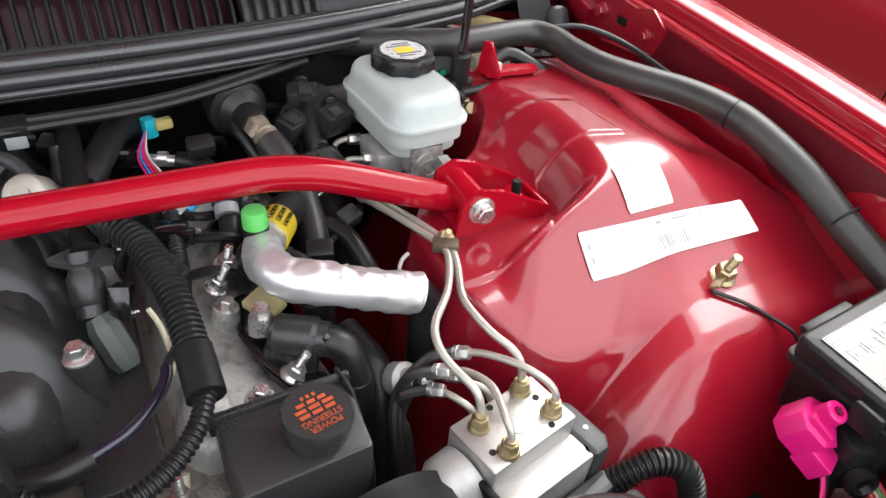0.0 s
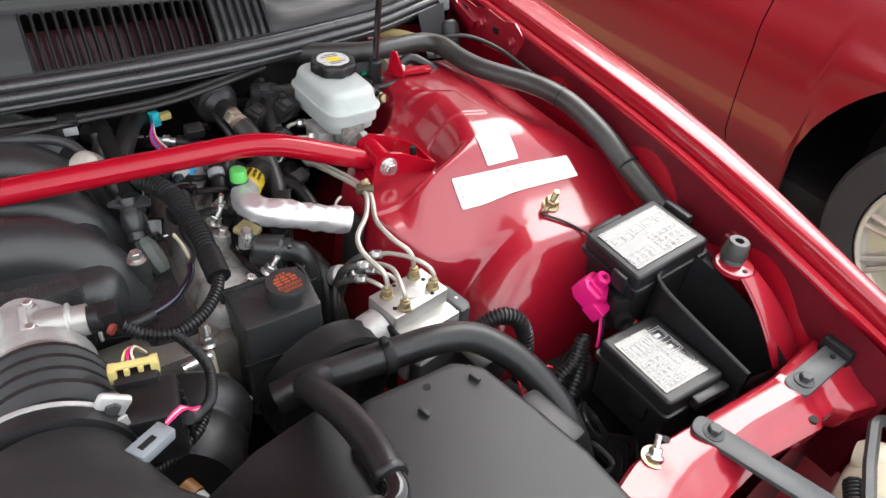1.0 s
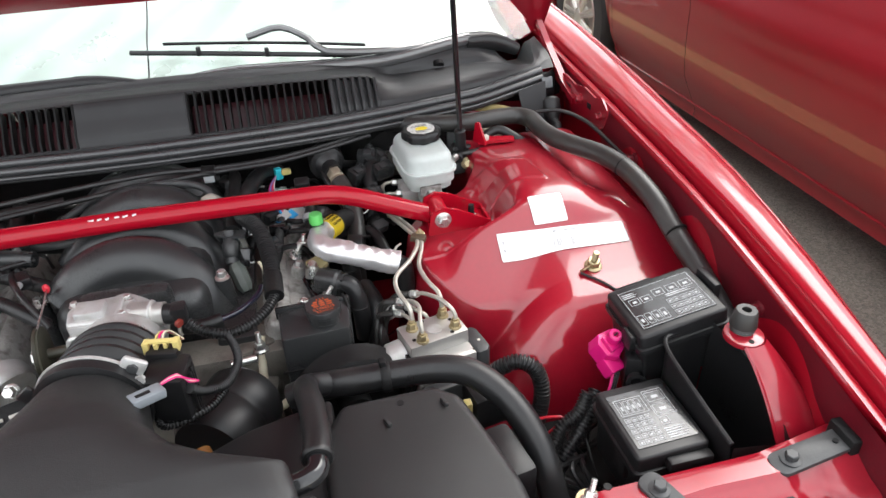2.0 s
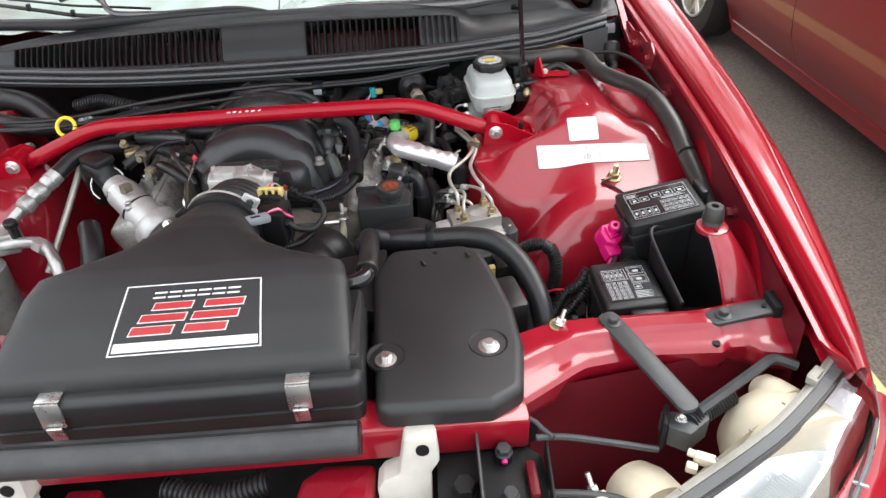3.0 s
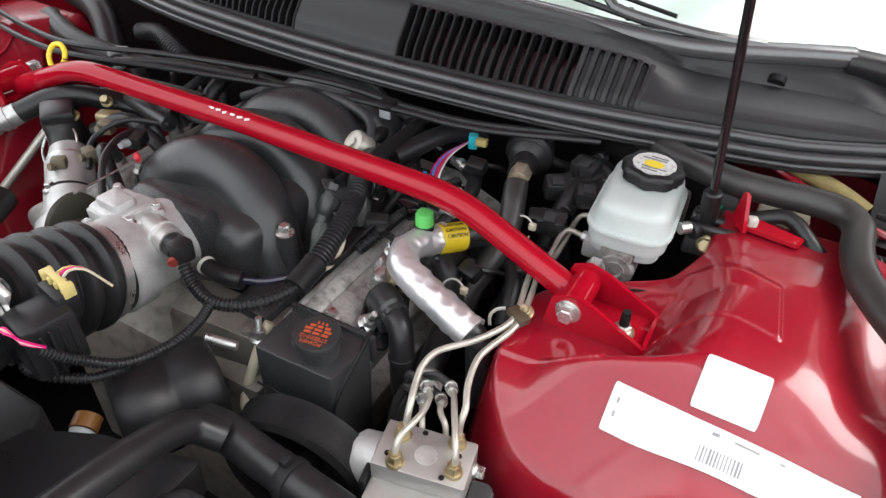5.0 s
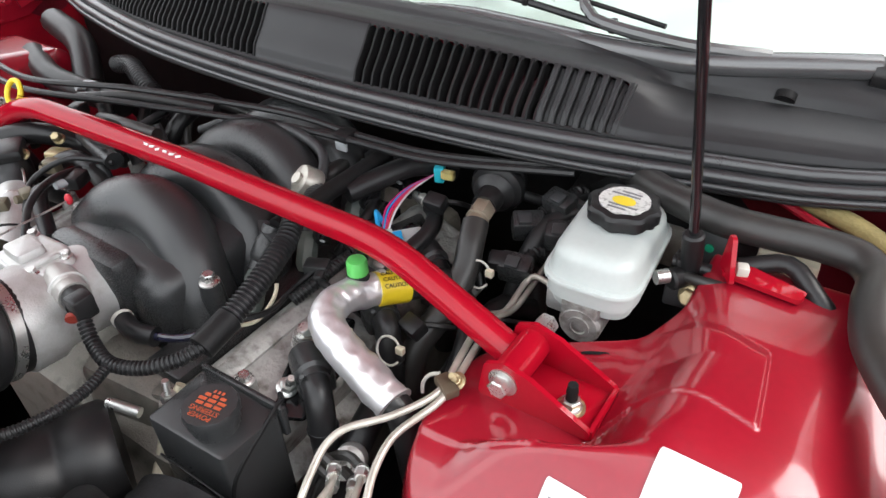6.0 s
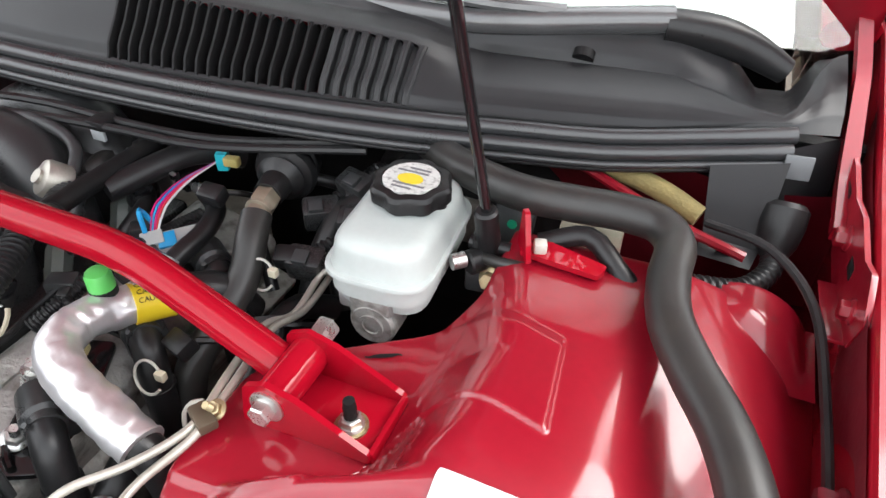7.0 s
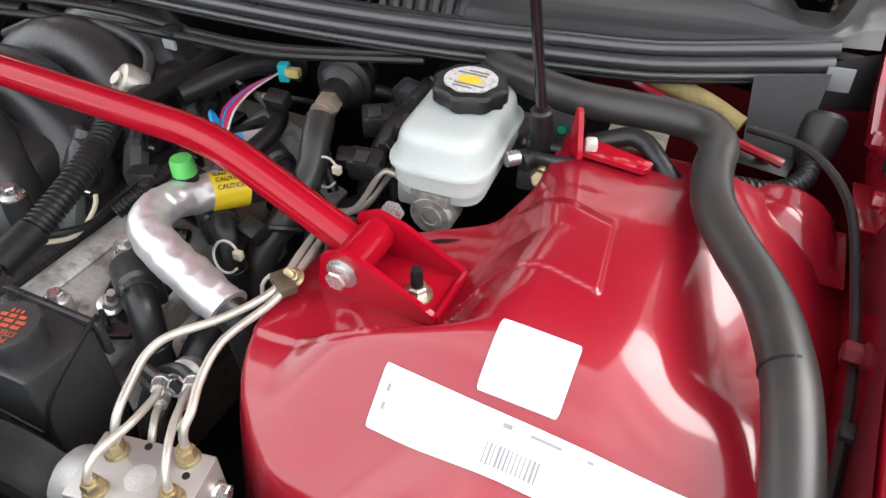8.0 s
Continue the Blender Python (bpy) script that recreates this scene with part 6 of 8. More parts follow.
part("elbow", tube([(0.210, -0.392, 0.888), (0.209, -0.408, 0.889), (0.200, -0.416, 0.888), (0.186, -0.418, 0.886)], 0.0105, 16, 0.004), GLOSS, bh, "glossy black elbow")
part("ring", lathe((0.2102, -0.398, 0.8885), (0.2104, -0.391, 0.888), [(0.0135, 0), (0.0150, 0.3), (0.0150, 0.8), (0.0135, 1)], 20), RUBBER, bh)

# foam-covered tube ahead of the lid
ctb = thing("crash_tube", (0, -0.62, 0.80), "dark grey foam-covered tube in front of the air box", "tube")
part("cover", tube([(-0.205, -0.618, 0.842), (0.0, -0.622, 0.842), (0.203, -0.620, 0.838)], 0.019, 24, 0.03), GREY_D, ctb)
part("seam", tube([(-0.205, -0.616, 0.8612), (0.0, -0.620, 0.8612), (0.203, -0.618, 0.8572)], 0.0014, 6, 0.03), DARK, ctb, "dark slit seam")
for x, y, z in ((-0.2055, -0.618, 0.842), (0.2035, -0.620, 0.838)):
    part("end_ring", lathe((x, y, z), (x + math.copysign(0.002, x), y, z), [(0.0185, 0), (0.0188, 0.5), (0.017, 1), (0.012, 0.8)], 24), BLACK, ctb)

# ---- mass air sensor and bellows ----
ma = thing("air_sensor", (0.03, -0.27, 0.85), "black air flow sensor with aluminium flange and connectors", "sensor")
part("flange", lathe((0.005, -0.283, 0.892), (0.007, -0.268, 0.892), [(0.050, 0), (0.0555, 0.1), (0.0555, 0.9), (0.050, 1)], 40), BLACK, ma)
part("flange_ring", lathe((0.0062, -0.2705, 0.892), (0.0068, -0.2665, 0.892), [(0.054, 0), (0.0568, 0.1), (0.0568, 0.9), (0.054, 1)], 40), ALU, ma)
part("flange_strip", box((0.057, -0.281, 0.893), (0.009, 0.003, 0.062), 0.001, 10, 0, -8), ALU, ma, "pale folded steel strip")
part("flange_ear", box((0.048, -0.274, 0.928), (0.024, 0.007, 0.026), 0.003, 0, 0, 35), ALU, ma)
part("flange_ear", box((-0.046, -0.272, 0.915), (0.018, 0.006, 0.020), 0.004, 0, 0, -40), BLACK, ma)
part("flange_bolt", hexbolt((0.050, -0.268, 0.930), (0.050, -0.280, 0.931), 0.006), GREY_D, ma)
part("housing", box((0.076, -0.266, 0.888), (0.040, 0.044, 0.055), 0.005, -10), BLACK, ma)
for i in range(4):
    part("housing_rib", box((0.0978, -0.256 - 0.008 * i, 0.886), (0.003, 0.003, 0.046), 0.0008, -10), BLACK, ma)
part("connector", box((0.072, -0.243, 0.909), (0.032, 0.018, 0.026), 0.003, -10), BLACK, ma)
for i, (hh, ww) in enumerate(((0.014, 0.006), (0.007, 0.004), (0.006, 0.004), (0.012, 0.006))):
    part("yellow_tab", box((0.057 + 0.0098 * i, -0.238 - 0.0012 * i, 0.927 - hh * 0.3), (ww, 0.010, hh), 0.0008, -10), CREAM_Y, ma)
part("yellow_bridge", box((0.0717, -0.240, 0.929), (0.032, 0.006, 0.003), 0.0006, -10), CREAM_Y, ma)
part("slot_mark", box((0.066, -0.2527, 0.914), (0.006, 0.0008, 0.0012), 0.0002, -10), WHITE, ma)
part("slot_mark", box((0.077, -0.2545, 0.914), (0.006, 0.0008, 0.0012), 0.0002, -10), WHITE, ma)
part("grey_connector", box((0.066, -0.315, 0.926), (0.032, 0.016, 0.010), 0.002, 35, 0, 10), mat("blue_grey_plastic", (0.20, 0.22, 0.24), 0.45), ma)
part("dark_tag", box((0.064, -0.317, 0.9312), (0.014, 0.005, 0.001), 0.0003, 35, 0, 10), DARK, ma)
for i, mt in enumerate((PINK, CREAM, PINK)):
    part("wire", tube([(0.079, -0.308 + 0.001 * i, 0.931), (0.092, -0.300 + 0.002 * i, 0.930), (0.100, -0.294, 0.920 - 0.002 * i), (0.106, -0.282, 0.905)], 0.0011, 5, 0.006), mt, ma)
for i, mt in enumerate((CREAM_Y, PINK, CREAM)):
    part("wire", tube([(0.064 + 0.005 * i, -0.238, 0.924), (0.067 + 0.003 * i, -0.230, 0.929), (0.073 + 0.002 * i, -0.218, 0.924), (0.085, -0.205, 0.90)], 0.0012, 5, 0.006), mt, ma)
be = thing("intake_bellows", (0.01, -0.21, 0.84), "black ribbed rubber intake bellows with a band clamp", "bellows")
prof = [(0.046, 0.0)]
for i in range(4):
    f = 0.05 + 0.195 * i
    prof += [(0.0455, f), (0.0500, f + 0.02), (0.0545, f + 0.055), (0.0550, f + 0.085), (0.0545, f + 0.115), (0.0500, f + 0.150), (0.0455, f + 0.17)]
prof += [(0.047, 0.87), (0.047, 1.0)]
part("bellows", lathe((0.007, -0.268, 0.888), (0.002, -0.155, 0.848), prof, 44), RUBBER, be)
part("band_clamp", lathe((0.003, -0.178, 0.856), (0.0027, -0.168, 0.8525), [(0.049, 0), (0.0505, 0.05), (0.0505, 0.95), (0.049, 1)], 44), STEEL, be)

# ---- throttle body ----
tb = thing("throttle_body", (0.0, -0.12, 0.82), "cast aluminium throttle body with idle valve and cable wheel", "throttle body")
part("bore", lathe((0.002, -0.165, 0.848), (0.001, -0.075, 0.838), [(0.044, 0), (0.049, 0.05), (0.049, 0.35), (0.044, 0.45), (0.044, 1)], 40), ALU, tb)
part("top_block", join(slab([(-0.054, -0.128), (0.004, -0.132), (0.018, -0.120), (0.018, -0.088), (-0.008, -0.080), (-0.048, -0.082), (-0.058, -0.098)], 0.845, 0.888, corner=0.008, bevel=0.006, seg=3), slab([(-0.046, -0.122), (-0.012, -0.124), (-0.010, -0.098), (-0.044, -0.094)], 0.880, 0.897, corner=0.006, bevel=0.004)), ALU, tb)
part("rib", box((-0.030, -0.1285, 0.868), (0.044, 0.006, 0.034), 0.002, -3), ALU, tb)
part("rib", box((0.004, -0.112, 0.890), (0.006, 0.032, 0.006), 0.002, -3), ALU, tb)
part("port_plug", cyl((-0.046, -0.131, 0.866), (-0.046, -0.139, 0.866), 0.011, seg=20, chamfer=0.002), ALU, tb)
part("port_mark", cyl((-0.046, -0.139, 0.866), (-0.046, -0.1398, 0.866), 0.0055, seg=14), GREEN, tb, "green paint mark")
for x, y in ((-0.050, -0.090), (0.010, -0.092), (0.008, -0.124)):
    part("screw", hexbolt((x, y, 0.887), (x, y, 0.893), 0.0045, 1.4), STEEL, tb)
part("idle_valve", lathe((0.012, -0.108, 0.872), (0.052, -0.115, 0.873), [(0.017, 0), (0.0165, 0.65), (0.0145, 0.7), (0.0145, 1)], 24), MACHINED, tb)
part("valve_screw", hexbolt((0.030, -0.126, 0.868), (0.030, -0.132, 0.867), 0.004, 1.2), STEEL, tb)
part("valve_ring", lathe((0.036, -0.112, 0.8725), (0.039, -0.1125, 0.8727), [(0.0165, 0), (0.0180, 0.2), (0.0180, 0.8), (0.0165, 1)], 24), ALU, tb)
part("valve_plug", join(cyl((0.050, -0.115, 0.873), (0.064, -0.118, 0.872), 0.0125, seg=16), box((0.068, -0.119, 0.873), (0.018, 0.02, 0.024), 0.003)), BLACK, tb)
part("plug_seal", cyl((0.066, -0.129, 0.867), (0.069, -0.132, 0.866), 0.0055, seg=14), mat("brick_red_rubber", (0.22, 0.03, 0.02), 0.5), tb, "orange-red seal")
part("cable_wheel", join(lathe((-0.082, -0.128, 0.852), (-0.090, -0.129, 0.852), [(0.030, 0), (0.034, 0.1), (0.031, 0.5), (0.034, 0.9), (0.030, 1)], 36), cyl((-0.04, -0.122, 0.850), (-0.096, -0.129, 0.852), 0.007, seg=12)), mat("olive_black_plastic", (0.05, 0.048, 0.034), 0.45), tb, "olive-black cable wheel")
part("wheel_bolt", hexbolt((-0.090, -0.129, 0.852), (-0.099, -0.130, 0.852), 0.009, 1.2), STEEL, tb)
part("cable", tube([(-0.086, -0.118, 0.884), (-0.092, -0.07, 0.880), (-0.0985, -0.026, 0.877)], 0.0012, 6, 0.01), STEEL, tb)
part("cable_tip", lathe((-0.0985, -0.026, 0.872), (-0.0985, -0.026, 0.884), [(0.002, 0), (0.0042, 0.3), (0.0042, 0.7), (0.002, 1)], 12), REDP, tb, "red cable end")

# ---- coolant outlet and black cap on the passenger side ----
co = thing("coolant_outlet", (-0.18, -0.08, 0.78), "aluminium coolant outlet with a black angled hose end", "coolant outlet")
part("neck", lathe((-0.172, -0.088, 0.783), (-0.255, -0.014, 0.831), [(0.031, 0), (0.031, 0.40), (0.029, 0.42), (0.029, 0.80), (0.026, 0.86), (0.023, 1)], 28), ALU, co)
part("neck_band", lathe((-0.206, -0.058, 0.8025), (-0.209, -0.055, 0.8045), [(0.0302, 0), (0.0308, 0.2), (0.0308, 0.8), (0.0302, 1)], 28), DARK, co)
part("flange", lathe((-0.158, -0.100, 0.776), (-0.178, -0.082, 0.788), [(0.037, 0), (0.041, 0.2), (0.041, 0.8), (0.037, 1)], 28), ALU, co)
part("hose_end", tube([(-0.255, -0.014, 0.831), (-0.268, -0.004, 0.846), (-0.278, 0.0, 0.862), (-0.290, 0.008, 0.858), (-0.300, 0.02, 0.83), (-0.305, 0.04, 0.78)], 0.022, 18, 0.006), BLACK, co)
part("hose_cap", box((-0.276, 0.000, 0.876), (0.05, 0.04, 0.016), 0.006, -35), BLACK, co)
part("band", lathe((-0.236, -0.031, 0.820), (-0.244, -0.024, 0.8245), [(0.0265, 0), (0.0275, 0.1), (0.0275, 0.9), (0.0265, 1)], 24), STEEL, co)
part("wire_clip", tube([(-0.262 + 0.03 * math.cos(a_), -0.02 + 0.02 * math.sin(a_), 0.838 + 0.022 * math.sin(a_)) for a_ in span(0.5, 4.2, 9)], 0.0015, 6, 0.005), STEEL, co)
part("bolt", hexbolt((-0.125, -0.150, 0.825), (-0.125, -0.160, 0.832), 0.007), STEEL, co)
part("plaque", box((-0.115, -0.165, 0.802), (0.10, 0.004, 0.035), 0.001, 20, -50), DARK, co, "dark plate with pale printed bars")
for j in range(2):
    for i in range(4):
        part("printed_bar", box((-0.140 + 0.016 * i, -0.176 - 0.008 * j + 0.006 * i, 0.806 - 0.010 * j), (0.011, 0.003, 0.004), 0.0005, 20, -50), WHITE, co)

# ---- intake manifold ----
im = thing("intake_manifold", (0.0, 0.1, 0.75), "black plastic intake manifold with arched runners", "intake manifold")
for i in range(4):
    y = 0.004 + 0.078 * i
    part("runner", tube([(-0.085, y - 0.010, 0.835), (-0.055, y + 0.002, 0.862), (-0.015, y + 0.010, 0.873), (0.030, y + 0.006, 0.868), (0.062, y - 0.006, 0.848), (0.083, y - 0.018, 0.815), (0.092, y - 0.024, 0.775), (0.095, y - 0.025, 0.72)], 0.034, 22, 0.008, taper=lambda s: 1.08 - 0.12 * s), SATIN, im)
    part("runner", tube([(0.03, y + 0.04, 0.81), (-0.03, y + 0.045, 0.845), (-0.075, y + 0.04, 0.838), (-0.105, y + 0.03, 0.80), (-0.115, y + 0.03, 0.74)], 0.028, 16, 0.01), SATIN, im)
part("plenum", box((0.0, 0.11, 0.81), (0.19, 0.36, 0.11), 0.03, seg=4), SATIN, im)
part("throttle_flange", box((0.0, -0.065, 0.838), (0.11, 0.03, 0.09), 0.012), SATIN, im)
part("shelf", box((0.122, 0.07, 0.79), (0.05, 0.34, 0.03), 0.005), SATIN, im)
for p_ in ((0.111, -0.019, 0.848), (0.094, 0.060, 0.832), (-0.12, -0.01, 0.845)):
    part("boss", lathe((p_[0], p_[1], 0.77), p_, [(0.015, 0), (0.012, 0.8), (0.0105, 1)], 18), SATIN, im)
    part("bolt", hexbolt(p_, (p_[0], p_[1], p_[2] + 0.011), 0.0068, 1.5), STEEL, im)
part("stud", cyl((0.094, 0.060, 0.842), (0.090, 0.064, 0.856), 0.003, seg=8), STEEL, im)

# ---- fuel rail and injectors ----
fr = thing("fuel_rail", (0.14, 0.1, 0.82), "fuel rail with dark injectors and a silver end cap", "fuel rail")
part("rail", tube([(0.128, 0.06, 0.872), (0.130, 0.12, 0.874), (0.13, 0.24, 0.872)], 0.010, 12, 0.03), DARK, fr)
OLIVE = mat("grey_green_plastic", (0.085, 0.10, 0.09), 0.42, dirt=(0.13, 0.12, 0.09), dirt_amount=0.4)
for y in (0.0, 0.078, 0.156):
    part("injector", lathe((0.124, y + 0.060, 0.872), (0.122, y + 0.030, 0.836), [(0.0105, 0), (0.0105, 0.3), (0.0125, 0.36), (0.0125, 0.75), (0.0100, 0.82), (0.0105, 1.0)], 18), SATIN, fr)
    part("plug", lathe((0.125, y + 0.027, 0.838), (0.137, y + 0.000, 0.806), [(0.0085, 0), (0.011, 0.15), (0.012, 0.2), (0.012, 0.8), (0.008, 1.0)], 8), OLIVE, fr, "grey-green injector plug")
    part("side_plug", box((0.143, y + 0.031, 0.843), (0.016, 0.018, 0.026), 0.003, -20, -28), GLOSS, fr)
    part("plug_wire", tube([(0.134, y + 0.026, 0.838), (0.143, y + 0.020, 0.840), (0.152, y + 0.022, 0.838)], 0.0012, 6, 0.003), STEEL, fr)
part("clip_plate", slab([(0.100, 0.060), (0.118, 0.046), (0.145, 0.042), (0.146, 0.056), (0.128, 0.072)], 0.868, 0.872, corner=0.003), GREY_D, fr)
part("damper_cap", join(lathe((0.103, 0.146, 0.868), (0.093, 0.130, 0.884), [(0.017, 0), (0.018, 0.1), (0.018, 0.75), (0.0165, 0.9), (0.0125, 0.95)], 28), cyl((0.094, 0.131, 0.882), (0.0925, 0.128, 0.886), 0.007, seg=14)), LINE, fr, "dull silver damper cap")
part("crossover", tube([(0.105, 0.150, 0.870), (0.085, 0.180, 0.888), (0.03, 0.19, 0.898), (-0.06, 0.19, 0.892), (-0.12, 0.17, 0.87)], 0.006, 10, 0.01), GREY_D, fr)

# ---- valve cover, coils and studs ----
for sgn in (1, -1):
    vc = thing("valve_cover", (sgn * 0.21, 0.1, 0.70), "pale cast aluminium valve cover with oil stains", "valve cover", "valve covers")
    part("cover", box((sgn * 0.200, 0.075, 0.768), (0.100, 0.35, 0.075), 0.016, 0, 0, sgn * 22, seg=4), COVER, vc)
    part("rim", box((sgn * 0.200, 0.075, 0.735), (0.125, 0.37, 0.012), 0.004, 0, 0, sgn * 22), COVER, vc)
    part("ridge", box((sgn * 0.185, 0.075, 0.812), (0.020, 0.32, 0.012), 0.005, 0, 0, sgn * 22), COVER, vc)
    for y in (-0.075, 0.02, 0.12):
        part("boss", cyl((sgn * 0.206, y, 0.78), (sgn * 0.212, y, 0.822), 0.013, 0.010, 14), COVER, vc)
        part("boss_bolt", hexbolt((sgn * 0.212, y, 0.821), (sgn * 0.214, y, 0.830), 0.006, 1.4), STEEL, vc)
cl = thing("ignition_coils", (0.25, 0.0, 0.78), "black ignition coils with leads on a bracket", "ignition coil")
part("bracket", slab([(0.212, 0.040), (0.232, 0.050), (0.262, -0.010), (0.270, -0.066), (0.246, -0.082), (0.224, -0.040)], 0.799, 0.804, pose(0.24, 0, 0.80, 0, 10, 0) @ pose(-0.24, 0, -0.80), corner=0.006, bevel=0.001), GLOSS, cl, "black bracket plate")
part("bracket_edge", tube([(0.217, -0.002, 0.812), (0.224, -0.030, 0.811), (0.240, -0.062, 0.808), (0.254, -0.072, 0.804)], 0.003, 8, 0.006), GLOSS, cl)
for y in (-0.035, 0.060, 0.150):
    part("coil", join(lathe((0.236, y + 0.012, 0.823), (0.272, y - 0.012, 0.826), [(0.012, 0), (0.0165, 0.1), (0.0165, 0.75), (0.0135, 0.82), (0.0135, 1.0)], 22), box((0.250, y + 0.004, 0.812), (0.040, 0.034, 0.022), 0.004, -32)), SATIN, cl)
    part("boot", tube([(0.268, y - 0.010, 0.826), (0.279, y - 0.018, 0.823), (0.285, y - 0.024, 0.808), (0.288, y - 0.028, 0.785), (0.289, y - 0.028, 0.74)], 0.0125, 16, 0.005), RUBBER, cl)
    part("boot_ring", lathe((0.2862, y - 0.026, 0.796), (0.2868, y - 0.0265, 0.790), [(0.0125, 0), (0.0140, 0.3), (0.0140, 0.8), (0.0125, 1)], 18), RUBBER, cl)
    part("tower_tip", cyl((0.266, y - 0.018, 0.834), (0.267, y - 0.021, 0.840), 0.0020, seg=10), SATIN, cl)
part("square_plate", slab([(0.222, 0.010), (0.241, 0.024), (0.254, -0.002), (0.235, -0.017)], 0.828, 0.833, corner=0.002, bevel=0.0006), mat("yellowed_tan_plate", (0.36, 0.31, 0.16), 0.5, dirt=(0.2, 0.15, 0.07), dirt_amount=0.5), cl, "yellowed square plate")
part("plate_bolt", join(hexbolt((0.231, -0.012, 0.832), (0.231, -0.015, 0.846), 0.0068, 1.3), cyl((0.228, -0.020, 0.825), (0.230, -0.016, 0.838), 0.009, seg=12)), STEEL, cl)
for p_, q_ in (((0.209, 0.040, 0.826), (0.219, 0.037, 0.848)), ((0.240, -0.054, 0.808), (0.252, -0.056, 0.829)), ((0.150, -0.115, 0.79), (0.150, -0.112, 0.818)), ((0.222, 0.058, 0.832), (0.226, 0.055, 0.852))):
    part("stud", stud(p_, q_, 0.0058), STEEL, cl)
part("loom_wire", tube([(0.160, -0.04, 0.838), (0.172, -0.005, 0.828), (0.170, 0.03, 0.83), (0.178, 0.06, 0.84)], 0.0032, 8, 0.006), RUBBER, cl)
part("pale_wire", tube([(0.162, -0.044, 0.834), (0.166, -0.015, 0.822), (0.163, 0.012, 0.83), (0.158, 0.022, 0.838)], 0.0022, 6, 0.006), CREAM, cl)

# dark plugs and leads lying along the cover
for j, (x, y, z, rz) in enumerate(((0.176, 0.062, 0.836, 25), (0.190, 0.105, 0.838, -20), (0.182, 0.150, 0.834, 40), (0.214, 0.175, 0.826, 10))):
    part("lead_plug", join(box((x, y, z), (0.026, 0.018, 0.020), 0.003, rz), box((x + 0.012, y - 0.010, z + 0.002), (0.010, 0.012, 0.012), 0.002, rz)), GLOSS if j % 2 else SATIN, cl)
    part("lead", tube([(x + 0.015, y - 0.012, z), (x + 0.034, y - 0.022, z + 0.008 - 0.004 * j), (x + 0.052, y - 0.018, z - 0.006), (x + 0.060, y - 0.005, z - 0.03)], 0.0042, 8, 0.006), RUBBER, cl)
part("lead_run", tube([(0.205, 0.20, 0.828), (0.196, 0.14, 0.836), (0.190, 0.085, 0.838), (0.186, 0.045, 0.834), (0.176, 0.022, 0.824)], 0.0065, 10, ribs=0.004), RUBBER, cl)

# ---- foil-wrapped pipe with the green cap ----
fp = thing("foil_wrapped_pipe", (0.28, 0.0, 0.80), "silver foil-wrapped pipe ending in a black hose", "pipe")
WRAP = [(0.262, 0.068, 0.848), (0.254, 0.050, 0.853), (0.248, 0.034, 0.857), (0.246, 0.014, 0.860), (0.254, -0.006, 0.861), (0.274, -0.019, 0.859), (0.310, -0.029, 0.850), (0.348, -0.036, 0.838)]
wrap = tube(WRAP, 0.0160, 30, 0.0024, taper=lambda q: 1.0 + 0.035 * abs(((q * 6.3) % 1.0) - 0.5) - 0.045 * math.exp(-(((q * 6.3) % 1.0) / 0.06) ** 2))
rnd = random.Random(21)
waves = [(Vector((rnd.gauss(0, 1), rnd.gauss(0, 1), rnd.gauss(0, 1))).normalized() * f_, rnd.uniform(0, 6.28), a_) for f_, a_ in ((110, 0.0007), (160, 0.0007), (230, 0.0007), (320, 0.0005), (450, 0.0003))]
for v in wrap.verts:
    d = sum(a_ * (1 - 2 * abs(math.sin(k_.dot(v.co) + p_))) for k_, p_, a_ in waves)
    v.co += Vector((d * 0.5, d * 0.3, d))
part("wrap", wrap, FOIL, fp, sharp=60)
part("wrap_edge", lathe((0.3475, -0.0358, 0.8382), (0.350, -0.0364, 0.8374), [(0.0150, 0), (0.0168, 0.2), (0.0168, 0.9), (0.0140, 1)], 18), FOIL, fp)
part("rear_hose", tube([(0.268, 0.076, 0.845), (0.282, 0.098, 0.840), (0.297, 0.116, 0.830), (0.308, 0.128, 0.80)], 0.0158, 18, 0.006), RUBBER, fp)
part("hose", tube([(0.345, -0.036, 0.838), (0.356, -0.036, 0.828), (0.358, -0.034, 0.80), (0.36, -0.03, 0.74)], 0.0135, 16, 0.006), RUBBER, fp)
part("caution_wrap", tube([(0.2725, 0.083, 0.8435), (0.266, 0.072, 0.8465), (0.2575, 0.056, 0.8505)], 0.0170, 24, 0.004), mat("yellow_label", (0.66, 0.48, 0.02), 0.4), fp, "yellow caution wrap with black print bars")
ad = (Vector((0.2725, 0.083, 0.8435)) - Vector((0.2575, 0.056, 0.8505))).normalized()
for turn in (-0.75, -0.35, 0.05, 0.45, 0.85):
    up_ = Matrix.Rotation(turn, 3, ad) @ (Vector((0, 0, 1)) - ad * ad.z).normalized()
    side_ = up_.cross(ad)
    at_ = Vector((0.265, 0.0695, 0.847)) + up_ * 0.01735
    words("CAUTION", Matrix(((ad.x, side_.x, up_.x, at_.x), (ad.y, side_.y, up_.y, at_.y), (ad.z, side_.z, up_.z, at_.z), (0, 0, 0, 1))), 0.0058, DARK, fp)
gc = thing("green_capped_valve", (0.246, 0.047, 0.86), "bright green cap on a service valve", "valve cap")
part("valve", cyl((0.2465, 0.047, 0.862), (0.2465, 0.047, 0.874), 0.0105, seg=18, chamfer=0.001), DARK, gc)
